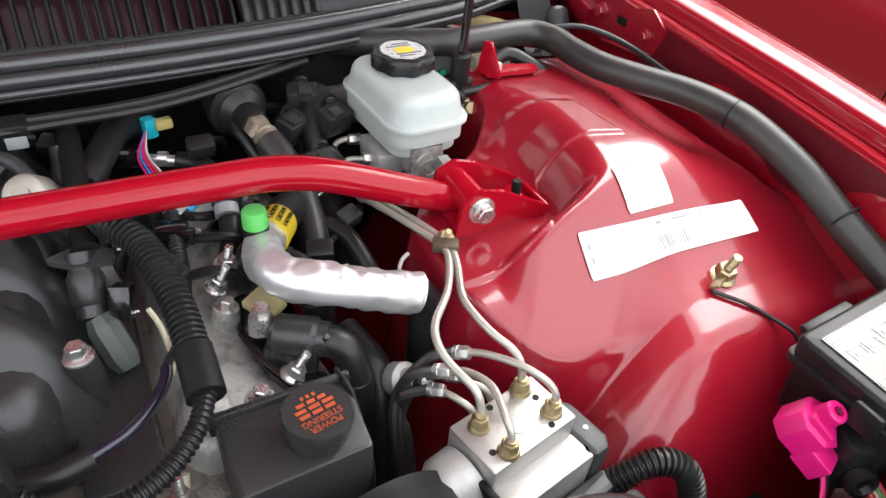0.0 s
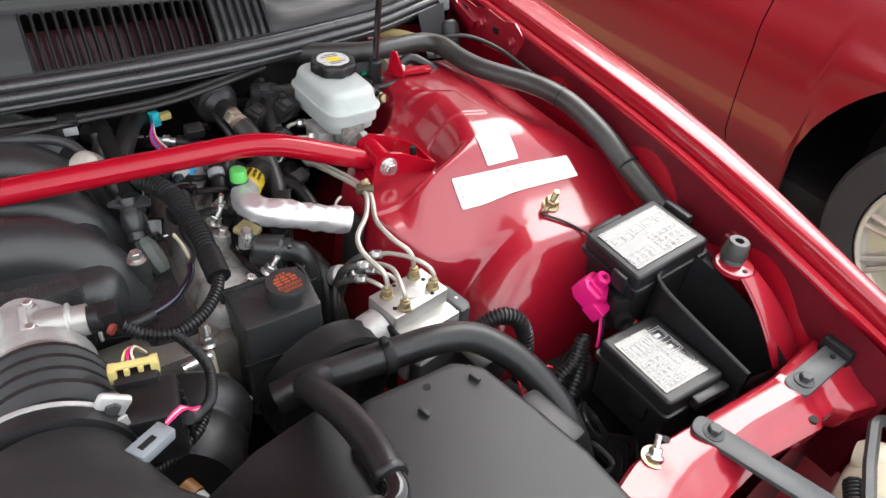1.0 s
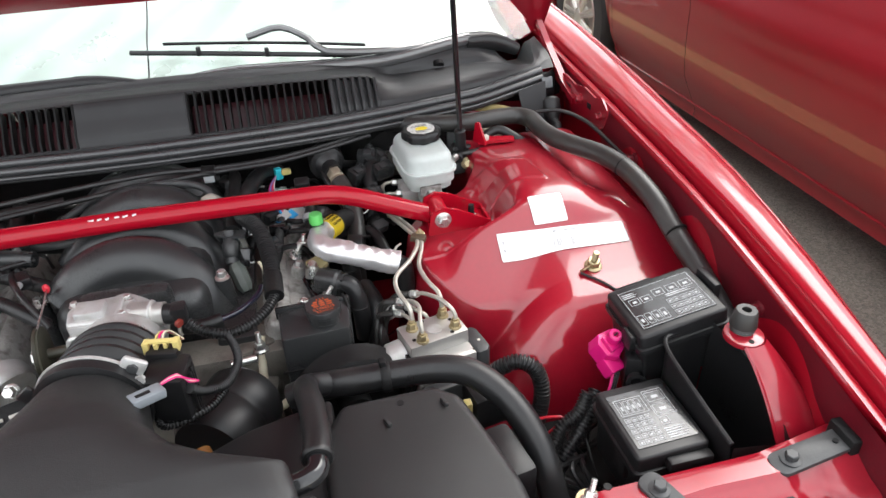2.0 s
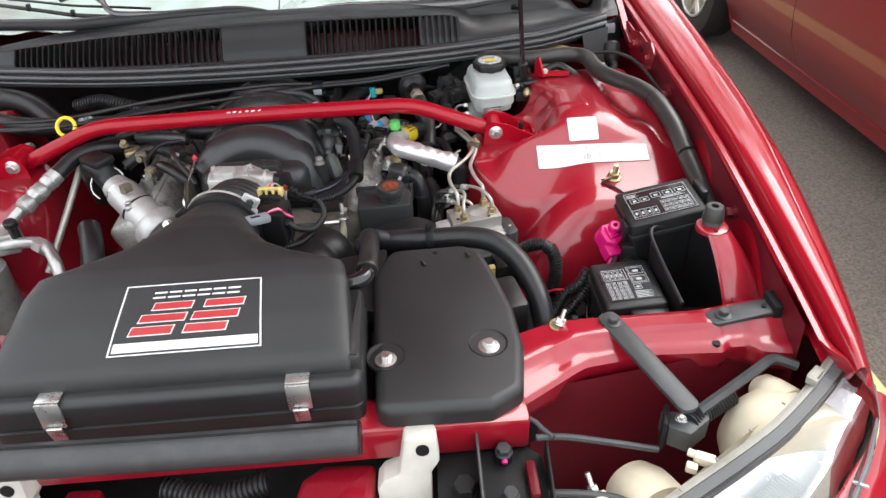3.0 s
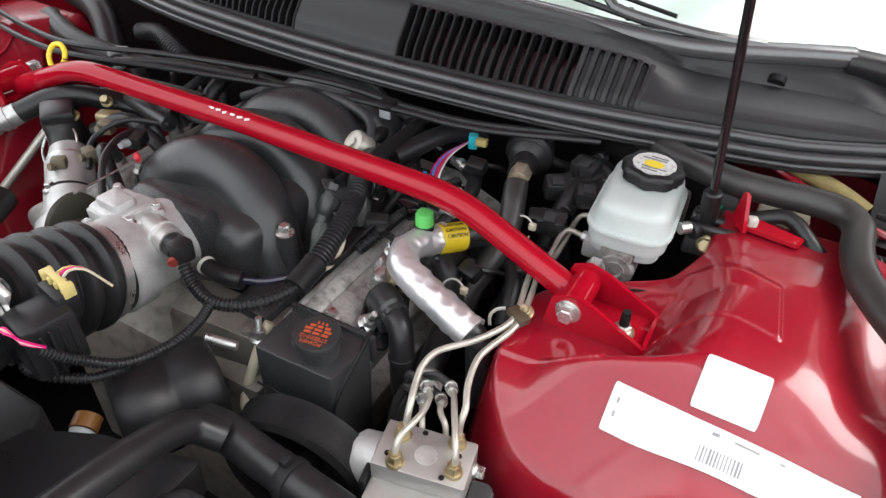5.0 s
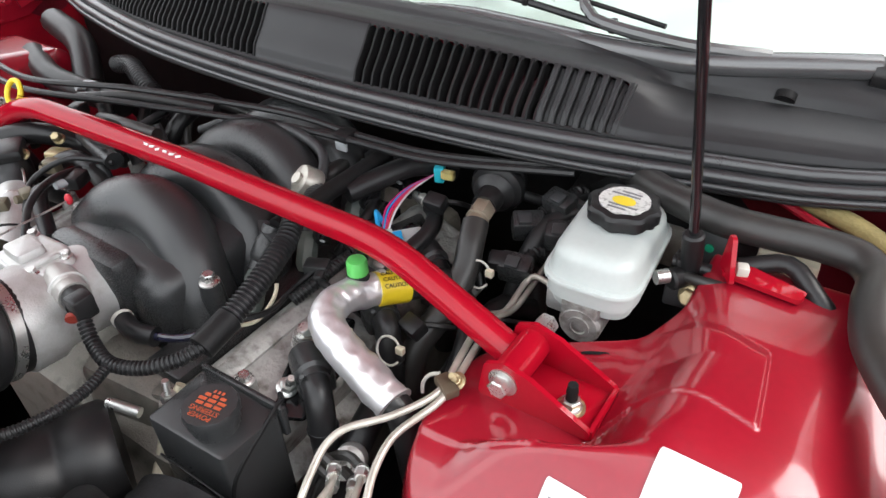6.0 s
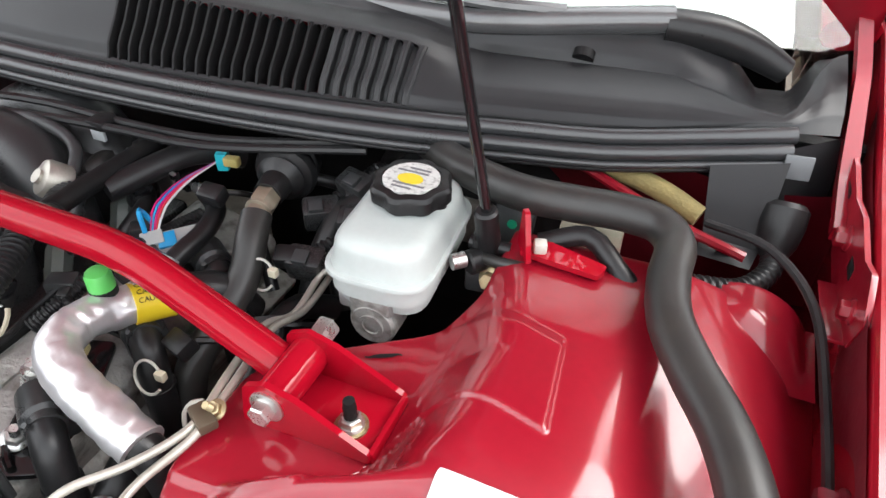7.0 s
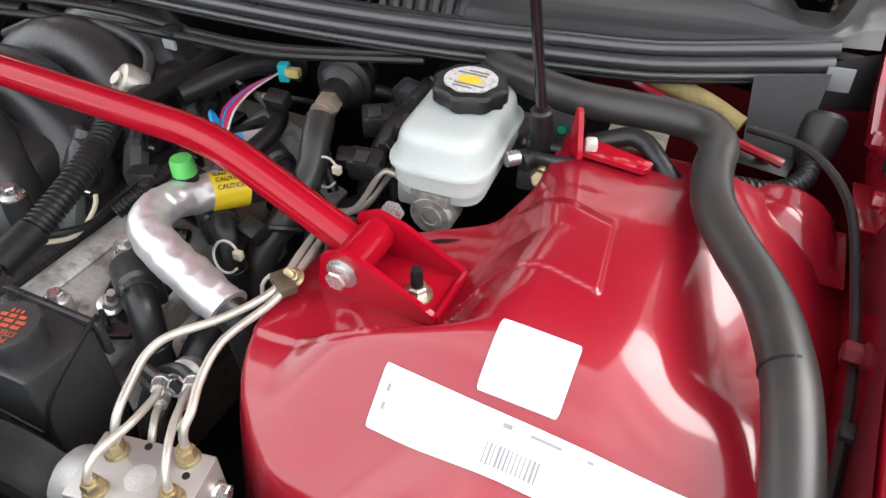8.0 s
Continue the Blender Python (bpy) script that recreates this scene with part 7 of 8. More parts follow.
part("cap", lathe((0.2465, 0.047, 0.873), (0.2465, 0.047, 0.888), [(0.0102, 0), (0.0098, 0.8), (0.0085, 0.97), (0.006, 1)], 24), GREEN, gc)

# ---- corrugated conduits ----
cn = thing("wiring_conduit", (0.17, 0.0, 0.80), "ribbed black wiring conduit looping over the engine", "conduit")
part("conduit", tube([(0.135, 0.10, 0.872), (0.148, 0.068, 0.884), (0.166, 0.036, 0.882), (0.176, -0.012, 0.870), (0.1785, -0.055, 0.857)], 0.0102, 14, ribs=0.0046), RUBBER, cn)
part("taped_joint", tube([(0.178, -0.050, 0.858), (0.178, -0.085, 0.850)], 0.0128, 12, 0.01), DARK, cn)
part("conduit", tube([(0.178, -0.083, 0.850), (0.168, -0.103, 0.846), (0.146, -0.124, 0.842), (0.118, -0.136, 0.843), (0.092, -0.132, 0.850), (0.075, -0.125, 0.862)], 0.0062, 12, ribs=0.0040), RUBBER, cn)
part("conduit", tube([(0.118, -0.137, 0.842), (0.128, -0.165, 0.843), (0.132, -0.20, 0.848), (0.122, -0.238, 0.855), (0.105, -0.265, 0.875), (0.096, -0.285, 0.900)], 0.0046, 12, ribs=0.0034), RUBBER, cn)
part("conduit", tube([(0.075, -0.245, 0.90), (0.06, -0.285, 0.86), (0.10, -0.262, 0.846), (0.12, -0.235, 0.846)], 0.0044, 10, ribs=0.0034), RUBBER, cn)
vt = thing("vacuum_tube", (0.13, -0.06, 0.82), "shiny dark vacuum tube with rubber end", "tube")
part("tube", tube([(0.160, -0.040, 0.838), (0.158, -0.048, 0.836), (0.148, -0.062, 0.833), (0.128, -0.078, 0.830), (0.10, -0.088, 0.828)], 0.0042, 10, 0.004), mat("dark_blue_nylon", (0.012, 0.012, 0.028), 0.2, 0, 0.5), vt)
part("rubber_end", tube([(0.108, -0.086, 0.828), (0.085, -0.092, 0.828), (0.062, -0.088, 0.828)], 0.0095, 12, 0.006), RUBBER, vt)
part("ring", lathe((0.061, -0.088, 0.828), (0.057, -0.087, 0.828), [(0.009, 0), (0.0105, 0.3), (0.0105, 0.8), (0.008, 1)], 16), WHITE, vt)

# ---- heater valve and fittings by the firewall ----
hv = thing("heater_fitting", (0.285, 0.2, 0.82), "black rubber grommet with a pale metal hose fitting", "fitting")
part("grommet", lathe((0.276, 0.272, 0.874), (0.289, 0.200, 0.873), [(0.022, 0), (0.026, 0.08), (0.026, 0.2), (0.020, 0.26), (0.0295, 0.34), (0.0305, 0.42), (0.0285, 0.50), (0.021, 0.54), (0.0235, 0.60), (0.020, 0.66), (0.0150, 0.72), (0.0135, 1.0)], 32), RUBBER, hv)
part("fitting", join(lathe((0.2885, 0.204, 0.873), (0.2925, 0.182, 0.871), [(0.0105, 0), (0.0130, 0.2), (0.0130, 0.8), (0.009, 1)], 6), cyl((0.292, 0.186, 0.8715), (0.2945, 0.172, 0.869), 0.0105, seg=16), lathe((0.2925, 0.183, 0.871), (0.2931, 0.179, 0.8705), [(0.0105, 0), (0.0125, 0.3), (0.0125, 0.7), (0.0105, 1)], 20)), mat("tarnished_fitting", (0.34, 0.29, 0.22), 0.42, 0.6, dirt=(0.16, 0.12, 0.08), dirt_amount=0.6), hv, "tarnished metal hose fitting")
part("hose", tube([(0.294, 0.176, 0.869), (0.301, 0.155, 0.858), (0.308, 0.13, 0.838), (0.306, 0.09, 0.815), (0.298, 0.06, 0.79), (0.295, 0.04, 0.73)], 0.0140, 14, 0.008), HOSE, hv)
mf = thing("map_sensor", (0.18, 0.17, 0.85), "silver pipe joint with black hoses", "sensor")
part("joint", join(cyl((0.168, 0.225, 0.847), (0.218, 0.205, 0.845), 0.0055, seg=14), cyl((0.199, 0.213, 0.847), (0.207, 0.210, 0.847), 0.0072, seg=14), cyl((0.182, 0.2195, 0.847), (0.186, 0.218, 0.847), 0.0068, seg=14)), STEEL, mf)
part("block", join(box((0.176, 0.219, 0.849), (0.024, 0.016, 0.014), 0.003, -20), box((0.168, 0.213, 0.857), (0.008, 0.008, 0.008), 0.001, -20)), GLOSS, mf)
part("pin", box((0.170, 0.209, 0.8615), (0.010, 0.004, 0.002), 0.0005, -20), STEEL, mf)
part("hose", tube([(0.216, 0.206, 0.845), (0.232, 0.192, 0.846), (0.243, 0.160, 0.845), (0.240, 0.125, 0.840), (0.236, 0.10, 0.826), (0.225, 0.08, 0.80)], 0.0095, 12, 0.006), RUBBER, mf)
part("collar", cyl((0.2385, 0.120, 0.845), (0.2375, 0.112, 0.840), 0.0105, seg=14), GREYP, mf)
PALE_PLUG = mat("pale_grey_plug_plastic", (0.42, 0.43, 0.42), 0.45, dirt=(0.25, 0.25, 0.23), dirt_amount=0.4)
bc = thing("blue_connectors", (0.2, 0.17, 0.83), "grey connector with blue and cyan locks", "connector")
part("cyan_clip", box((0.199, 0.250, 0.861), (0.012, 0.012, 0.020), 0.002, 20), CYAN, bc)
part("yellow_clip", box((0.212, 0.248, 0.864), (0.016, 0.010, 0.010), 0.002, 10), CREAM_Y, bc)
part("grey_body", box((0.217, 0.151, 0.824), (0.036, 0.046, 0.020), 0.003, -42, 0, 30), PALE_PLUG, bc)
part("blue_lock", box((0.211, 0.146, 0.8365), (0.015, 0.016, 0.006), 0.001, -42, 0, 30), BLUE, bc)
part("white_lock", box((0.200, 0.140, 0.838), (0.014, 0.020, 0.010), 0.0015, -42, 0, 30), PALE_PLUG, bc)
for i in range(5):
    part("fin", box((0.222 + 0.0036 * i, 0.156 + 0.0028 * i, 0.8245 - 0.0044 * i), (0.0024, 0.034, 0.018), 0.0006, -42, 0, 30), PALE_PLUG, bc)
part("blue_hook", tube([(0.192, 0.155, 0.838), (0.186, 0.150, 0.858), (0.191, 0.142, 0.864), (0.196, 0.138, 0.846)], 0.0025, 6, 0.004), BLUE, bc)
for i, mt in enumerate((PINK, BLUE, PINK, REDP, PAPER)):
    part("wire", tube([(0.194 + 0.002 * i, 0.146, 0.842), (0.186 + 0.003 * i, 0.165, 0.856), (0.182 + 0.002 * i, 0.205, 0.858), (0.195, 0.244, 0.861)], 0.0011, 5, 0.008), mt, bc)
for c_, r_ in (((0.322, 0.135, 0.842), 0.013), ((0.262, 0.085, 0.838), 0.012), ((0.298, 0.02, 0.822), 0.013)):
    pts_ = [(c_[0] + r_ * math.cos(a_), c_[1] + 0.4 * r_ * math.sin(a_), c_[2] + r_ * math.sin(a_)) for a_ in span(0.4, 5.8, 12)]
    wr = thing("retainer_ring", c_, "thin pale wire retainer ring with a tag", "ring", "wire retainer rings")
    part("ring", tube(pts_, 0.0012, 6, 0.003), WHITE, wr)
    part("tag", box((pts_[0][0], pts_[0][1], pts_[0][2]), (0.008, 0.006, 0.008), 0.001), CREAM, wr)

# ---- cables across the back of the bay ----
ct = thing("cable_run", (0, 0.2, 0.88), "pair of black cables strapped under the cowl", "cables")
for off in (0.0, 0.014):
    part("cable", tube([(-0.60, 0.12 + off, 0.895 + off), (-0.38, 0.085 + off, 0.905 + off * 0.6), (-0.2, 0.13 + off, 0.905 + off), (0.0, 0.19 + off, 0.900 + off * 0.7), (0.109, 0.205 + off, 0.900), (0.22, 0.212 + off, 0.902), (0.36, 0.26 + off, 0.905)], 0.0042, 8, 0.02), RUBBER, ct)
part("white_strap", box((0.094, 0.203, 0.893), (0.016, 0.004, 0.018), 0.001), GREYP, ct, "grey cable strap")
part("strap_back", box((0.094, 0.212, 0.90), (0.022, 0.024, 0.010), 0.002), BLACK, ct)

# ---- big pulley, alternator and drive pieces low in front ----
pu = thing("steering_pulley", (0.25, -0.19, 0.66), "large black pulley in front of the engine", "pulley")
part("rim", lathe((0.252, -0.165, 0.742), (0.258, -0.205, 0.742), [(0.068, 0), (0.076, 0.1), (0.074, 0.3), (0.076, 0.5), (0.074, 0.7), (0.076, 0.9), (0.070, 1.0), (0.066, 0.95), (0.064, 0.4), (0.02, 0.35)], 48), DARK, pu)
part("hub", cyl((0.255, -0.18, 0.742), (0.258, -0.21, 0.742), 0.022, seg=20), DARK, pu)
at = thing("alternator", (0.10, -0.2, 0.70), "black drum of the alternator low in front", "alternator")
part("drum", lathe((0.128, -0.160, 0.760), (0.086, -0.246, 0.764), [(0.045, 0), (0.050, 0.08), (0.050, 0.42), (0.0485, 0.44), (0.0485, 0.5), (0.050, 0.52), (0.050, 0.9), (0.044, 1), (0.012, 0.98)], 40), BLACK, at)
part("amber_band", cyl((0.080, -0.264, 0.784), (0.086, -0.276, 0.781), 0.0125, seg=18), mat("amber_tape", (0.19, 0.08, 0.02), 0.35), at)
part("white_end", cyl((0.086, -0.276, 0.781), (0.091, -0.288, 0.7775), 0.0115, seg=18, chamfer=0.001), GREYP, at)
eb = thing("engine_block", (0.0, 0.05, 0.4), "dull grey engine block and front cover", "engine block")
part("block", box((0.0, 0.10, 0.60), (0.34, 0.50, 0.30), 0.02), ALU_DULL, eb)
part("valley", box((0.155, 0.03, 0.765), (0.06, 0.30, 0.05), 0.01), ALU_DULL, eb)
part("front_cover", box((0.11, -0.098, 0.745), (0.16, 0.06, 0.10), 0.015, 10, 0, 8), ALU_DULL, eb)
part("lug", box((0.140, -0.090, 0.780), (0.05, 0.05, 0.03), 0.008, 20), ALU_DULL, eb)
part("bent_pipe", tube([(0.152, -0.100, 0.802), (0.150, -0.110, 0.790), (0.148, -0.127, 0.762), (0.147, -0.140, 0.738), (0.152, -0.151, 0.726), (0.163, -0.155, 0.724), (0.176, -0.149, 0.727)], 0.0058, 12, 0.004), CREAM, eb, "cream bent pipe")
part("short_rod", tube([(0.145, -0.14, 0.80), (0.115, -0.150, 0.805)], 0.005, 10, 0.01), STEEL, eb)

# ---- front corner loom ----
fl = thing("front_loom", (0.49, -0.23, 0.70), "ribbed black loom curving round the tower foot", "loom")
part("loom", tube([(0.425, -0.200, 0.745), (0.445, -0.205, 0.765), (0.468, -0.211, 0.775), (0.488, -0.222, 0.765), (0.492, -0.236, 0.735), (0.48, -0.25, 0.69)], 0.0098, 14, ribs=0.0042), RUBBER, fl)
part("loom", tube([(0.53, -0.285, 0.775), (0.515, -0.295, 0.755), (0.49, -0.30, 0.735), (0.46, -0.33, 0.70)], 0.008, 10, ribs=0.0045), RUBBER, fl)
part("connector", box((0.415, -0.245, 0.755), (0.05, 0.045, 0.05), 0.006, 10), BLACK, fl)
part("yellow_lock", box((0.386, -0.262, 0.762), (0.010, 0.012, 0.030), 0.002), CREAM_Y, fl)
for i in range(7):
    a_ = i * 0.9
    part("loose_wire", tube([(0.50 + 0.01 * math.cos(a_), -0.33, 0.72), (0.48 + 0.02 * math.sin(a_), -0.36, 0.73 + 0.01 * math.cos(a_)), (0.50 + 0.015 * i * 0.3, -0.39, 0.70), (0.49, -0.42, 0.66)], 0.003, 6, 0.01), RUBBER, fl)

# ---- passenger side pieces ----
BRIGHT = mat("bright_pipe_metal", (0.46, 0.46, 0.45), 0.36, 0.7, 0, 0.15, 30, 400, 0.2, 0.10, dirt=(0.22, 0.20, 0.17), dirt_amount=0.5)
ac = thing("cooling_lines", (-0.38, -0.08, 0.72), "silver air conditioning fittings and pipes", "pipes")
part("crimp", lathe((-0.392, -0.075, 0.830), (-0.348, -0.010, 0.858), [(0.010, 0), (0.0145, 0.05), (0.0145, 0.25), (0.012, 0.3), (0.0145, 0.35), (0.0145, 0.6), (0.012, 0.65), (0.0145, 0.7), (0.0145, 1.0)], 20), BRIGHT, ac)
part("pipe", tube([(-0.392, -0.075, 0.830), (-0.415, -0.105, 0.812), (-0.44, -0.13, 0.80)], 0.009, 12, 0.01), BRIGHT, ac)
part("hose", tube([(-0.348, -0.010, 0.858), (-0.32, 0.03, 0.872), (-0.28, 0.06, 0.87), (-0.22, 0.09, 0.85)], 0.014, 14, 0.01), RUBBER, ac)
part("pipe", tube([(-0.43, -0.14, 0.80), (-0.38, -0.135, 0.802), (-0.335, -0.150, 0.806), (-0.305, -0.185, 0.795), (-0.295, -0.21, 0.76)], 0.0095, 12, 0.008), BRIGHT, ac)
part("block", box((-0.41, -0.12, 0.80), (0.045, 0.04, 0.04), 0.006, 15), BRIGHT, ac)
for f_ in (0.12, 0.45, 0.82):
    c0 = Vector((-0.392, -0.075, 0.830)).lerp(Vector((-0.348, -0.010, 0.858)), f_)
    d0 = (Vector((-0.348, -0.010, 0.858)) - Vector((-0.392, -0.075, 0.830))).normalized()
    part("crimp_ring", cyl(c0 - d0 * 0.002, c0 + d0 * 0.002, 0.0158, seg=20, chamfer=0.0008), BRIGHT, ac)
part("service_port", join(cyl((-0.385, -0.128, 0.806), (-0.380, -0.135, 0.834), 0.0075, seg=16), cyl((-0.380, -0.135, 0.834), (-0.379, -0.136, 0.846), 0.0105, seg=16, chamfer=0.002)), BLACK, ac, "black capped service port")
part("union", lathe((-0.345, -0.147, 0.805), (-0.325, -0.160, 0.803), [(0.0095, 0), (0.0135, 0.1), (0.0135, 0.9), (0.0095, 1)], 6), BRIGHT, ac)
part("can", cyl((-0.44, -0.18, 0.62), (-0.44, -0.175, 0.785), 0.042, seg=28, chamfer=0.006), BRIGHT, ac)
dp = thing("dipstick", (-0.33, 0.06, 0.87), "yellow ring handle of the dipstick", "dipstick")
part("ring", tube([(-0.338 + 0.016 * math.cos(a_), 0.060 + 0.008 * math.sin(a_), 0.915 + 0.014 * math.sin(a_)) for a_ in span(0, 6.2, 14)], 0.0035, 8, 0.004), YELLOW, dp)
part("stem", cyl((-0.338, 0.06, 0.90), (-0.33, 0.055, 0.84), 0.007, 0.006, 12), RUBBER, dp)
solo("support_rod", cyl((-0.375, -0.11, 0.72), (-0.318, 0.055, 0.868), 0.006, seg=12), LINE, "pale steel rod beside the passenger tower", "rod")
for i, (p0, p1, p2, rr) in enumerate([((-0.30, 0.09, 0.86), (-0.22, 0.10, 0.88), (-0.12, 0.13, 0.85), 0.012), ((-0.24, 0.02, 0.85), (-0.19, 0.04, 0.87), (-0.11, 0.03, 0.84), 0.010), ((-0.56, 0.20, 0.88), (-0.45, 0.17, 0.87), (-0.30, 0.18, 0.86), 0.019), ((-0.62, 0.28, 0.90), (-0.50, 0.25, 0.89), (-0.42, 0.20, 0.85), 0.022), ((-0.18, 0.0, 0.84), (-0.155, -0.03, 0.87), (-0.10, -0.06, 0.845), 0.009), ((0.20, 0.28, 0.85), (0.17, 0.24, 0.868), (0.135, 0.16, 0.862), 0.013), ((0.10, 0.26, 0.86), (0.03, 0.24, 0.875), (-0.08, 0.25, 0.86), 0.012), ((0.36, 0.18, 0.78), (0.34, 0.14, 0.80), (0.335, 0.06, 0.77), 0.012), ((0.42, 0.10, 0.78), (0.40, 0.06, 0.79), (0.39, 0.0, 0.76), 0.010), ((0.27, 0.12, 0.80), (0.33, 0.10, 0.81), (0.35, 0.04, 0.78), 0.010), ((-0.28, -0.10, 0.80), (-0.26, -0.15, 0.79), (-0.25, -0.22, 0.74), 0.018), ((0.30, 0.0, 0.78), (0.31, -0.05, 0.77), (0.30, -0.1, 0.70), 0.014)]):
    solo("rubber_hose", tube([p0, p1, p2], rr, 12, 0.01), RUBBER, "black rubber hose among the engine parts", "hose", "engine hoses")
for (x, y, z), rz in (((-0.205, 0.015, 0.868), 20), ((-0.175, -0.035, 0.862), -15), ((-0.22, -0.05, 0.842), 40)):
    lc = thing("brass_clip", (x, y, z), "dull yellow connector clip on the engine", "clip", "engine clips")
    part("clip", join(box((x, y, z), (0.018, 0.014, 0.018), 0.003, rz), cyl((x, y - 0.008, z), (x, y - 0.014, z + 0.002), 0.005, seg=10)), mat("dull_tan_plastic", (0.14, 0.12, 0.08), 0.5) if rz == 20 else bpy.data.materials["dull_tan_plastic"], lc)

solo("ribbed_hose", tube([(-0.40, 0.245, 0.878), (-0.35, 0.235, 0.890), (-0.30, 0.215, 0.888), (-0.25, 0.20, 0.876), (-0.22, 0.205, 0.850)], 0.0125, 14, ribs=0.006), RUBBER, "ribbed black hose behind the strut bar", "hose")
hc = thing("hose_clip", (-0.35, 0.165, 0.87), "grey clip holding a hose behind the strut bar", "clip")
part("clip", join(box((-0.35, 0.165, 0.882), (0.022, 0.014, 0.016), 0.003, 20), cyl((-0.35, 0.158, 0.885), (-0.352, 0.146, 0.888), 0.006, seg=12)), GREYP, hc)
part("hose", tube([(-0.42, 0.17, 0.86), (-0.36, 0.165, 0.874), (-0.30, 0.15, 0.868), (-0.26, 0.12, 0.84)], 0.010, 12, 0.01), RUBBER, hc)
fk = thing("fuel_rail_valve", (-0.25, 0.03, 0.87), "dull steel fuel rail with a service port", "fuel rail")
part("rail", tube([(-0.205, 0.175, 0.872), (-0.185, 0.11, 0.874), (-0.168, 0.05, 0.872)], 0.0055, 12, 0.02), GREY_D, fk)
part("port", join(cyl((-0.178, 0.085, 0.876), (-0.181, 0.080, 0.892), 0.0055, seg=14), cyl((-0.181, 0.080, 0.892), (-0.182, 0.079, 0.899), 0.0068, seg=14, chamfer=0.001)), BRASS, fk, "brass port cap")
for j, (x, y) in enumerate(((-0.200, 0.150), (-0.183, 0.098), (-0.170, 0.048))):
    part("injector", join(cyl((x + 0.012, y, 0.868), (x + 0.026, y - 0.004, 0.846), 0.0075, seg=14), box((x + 0.004, y - 0.010, 0.866), (0.014, 0.012, 0.014), 0.002, 20)), BLACK if j % 2 else GREY_D, fk)
part("bracket", box((-0.226, 0.036, 0.866), (0.030, 0.020, 0.016), 0.004, 25), BRASS, fk, "dull brass coloured bracket")
for x, y, z in ((-0.245, 0.052, 0.876), (-0.262, 0.012, 0.868)):
    part("bolt", hexbolt((x, y, z), (x + 0.003, y - 0.006, z + 0.009), 0.006, 1.3), BRASS, fk)

# ---- headlight, brackets and front corner ----
hl = thing("headlight", (0.66, -0.62, 0.62), "clear headlight unit with cream reflector housings", "headlight")
FB = [(0.752, -0.548, 0.850), (0.735, -0.560, 0.846), (0.690, -0.596, 0.835), (0.640, -0.630, 0.825), (0.592, -0.655, 0.817), (0.555, -0.671, 0.808), (0.508, -0.692, 0.799), (0.460, -0.713, 0.788)]


FS = smooth_path([Vector(p) for p in FB], 0.012)


def along_bar(a0, a1, up, thick):
    """A flat strip beside the headlight's upper edge, between two offsets across it."""
    V, F = [], []
    for i, p in enumerate(FS):
        q, r = Vector(FS[max(0, i - 1)]), Vector(FS[min(len(FS) - 1, i + 1)])
        n = Vector((-(r - q).y, (r - q).x, 0)).normalized()
        for a, z in ((a0, up - thick), (a0, up), (a1, up), (a1, up - thick)):
            V.append(tuple(Vector(p) + n * a + Vector((0, 0, z))))
    for i in range(len(FS) - 1):
        F += [(4 * i + j, 4 * i + (j + 1) % 4, 4 * i + 4 + (j + 1) % 4, 4 * i + 4 + j) for j in range(4)]
    F += [(0, 1, 2, 3), tuple(4 * (len(FS) - 1) + j for j in (3, 2, 1, 0))]
    return V, F


part("frame_rail", along_bar(0.0, 0.0045, -0.004, 0.012), RAIL, hl, "pale beige stepped rail")
part("frame_rail", along_bar(0.0048, 0.0090, 0.0, 0.014), RAIL, hl, "pale beige stepped rail")
part("frame_bar", along_bar(0.0094, 0.0205, -0.002, 0.012), mat("faded_grey_band", (0.085, 0.087, 0.088), 0.5, 0, 0, 0.15, 30, 500, 0.1), hl, "faded grey upper band")
part("frame_seal", along_bar(0.0208, 0.0235, -0.003, 0.010), RUBBER, hl)
part("frame_clip", join(box((0.706, -0.586, 0.842), (0.022, 0.010, 0.007), 0.0015, 38), box((0.699, -0.594, 0.840), (0.006, 0.012, 0.010), 0.0015, 38)), RAIL, hl)
for i in range(4):
    part("frame_tick", box((0.66 - 0.045 * i, -0.6145 - 0.0255 * i, 0.8315 - 0.0085 * i), (0.0018, 0.0045, 0.0025), 0.0006, 30), RAIL, hl)
part("bulb_housing", lathe((0.664, -0.548, 0.742), (0.690, -0.640, 0.752), [(0.020, 0), (0.034, 0.04), (0.052, 0.17), (0.065, 0.42), (0.071, 0.72), (0.072, 1.0)], 44), CREAM, hl)
part("housing_lug", lathe((0.676, -0.542, 0.778), (0.690, -0.590, 0.794), [(0.014, 0), (0.020, 0.15), (0.022, 0.5), (0.022, 1.0)], 24), CREAM, hl)
part("bulb_housing", lathe((0.505, -0.610, 0.708), (0.524, -0.672, 0.724), [(0.020, 0), (0.034, 0.1), (0.041, 0.4), (0.042, 1.0)], 36), CREAM, hl)
part("back_shell", sheet(lambda u, v: (0.465 + 0.275 * u - 0.01 * v, -0.709 + 0.146 * u, 0.768 + 0.056 * u - 0.12 * v), span(0, 1, 30), span(0, 1, 8)), CREAM, hl)
part("adjuster", join(box((0.566, -0.652, 0.797), (0.022, 0.012, 0.013), 0.003, -28), box((0.551, -0.657, 0.792), (0.012, 0.010, 0.010), 0.002, -28), cyl((0.560, -0.646, 0.797), (0.553, -0.640, 0.796), 0.0045, seg=14)), CREAM, hl)
part("pivot", stud((0.452, -0.655, 0.752), (0.445, -0.640, 0.774), 0.0055), STEEL, hl)
part("pivot_boot", lathe((0.462, -0.672, 0.742), (0.452, -0.654, 0.754), [(0.014, 0), (0.016, 0.4), (0.011, 1)], 16), CREAM, hl)


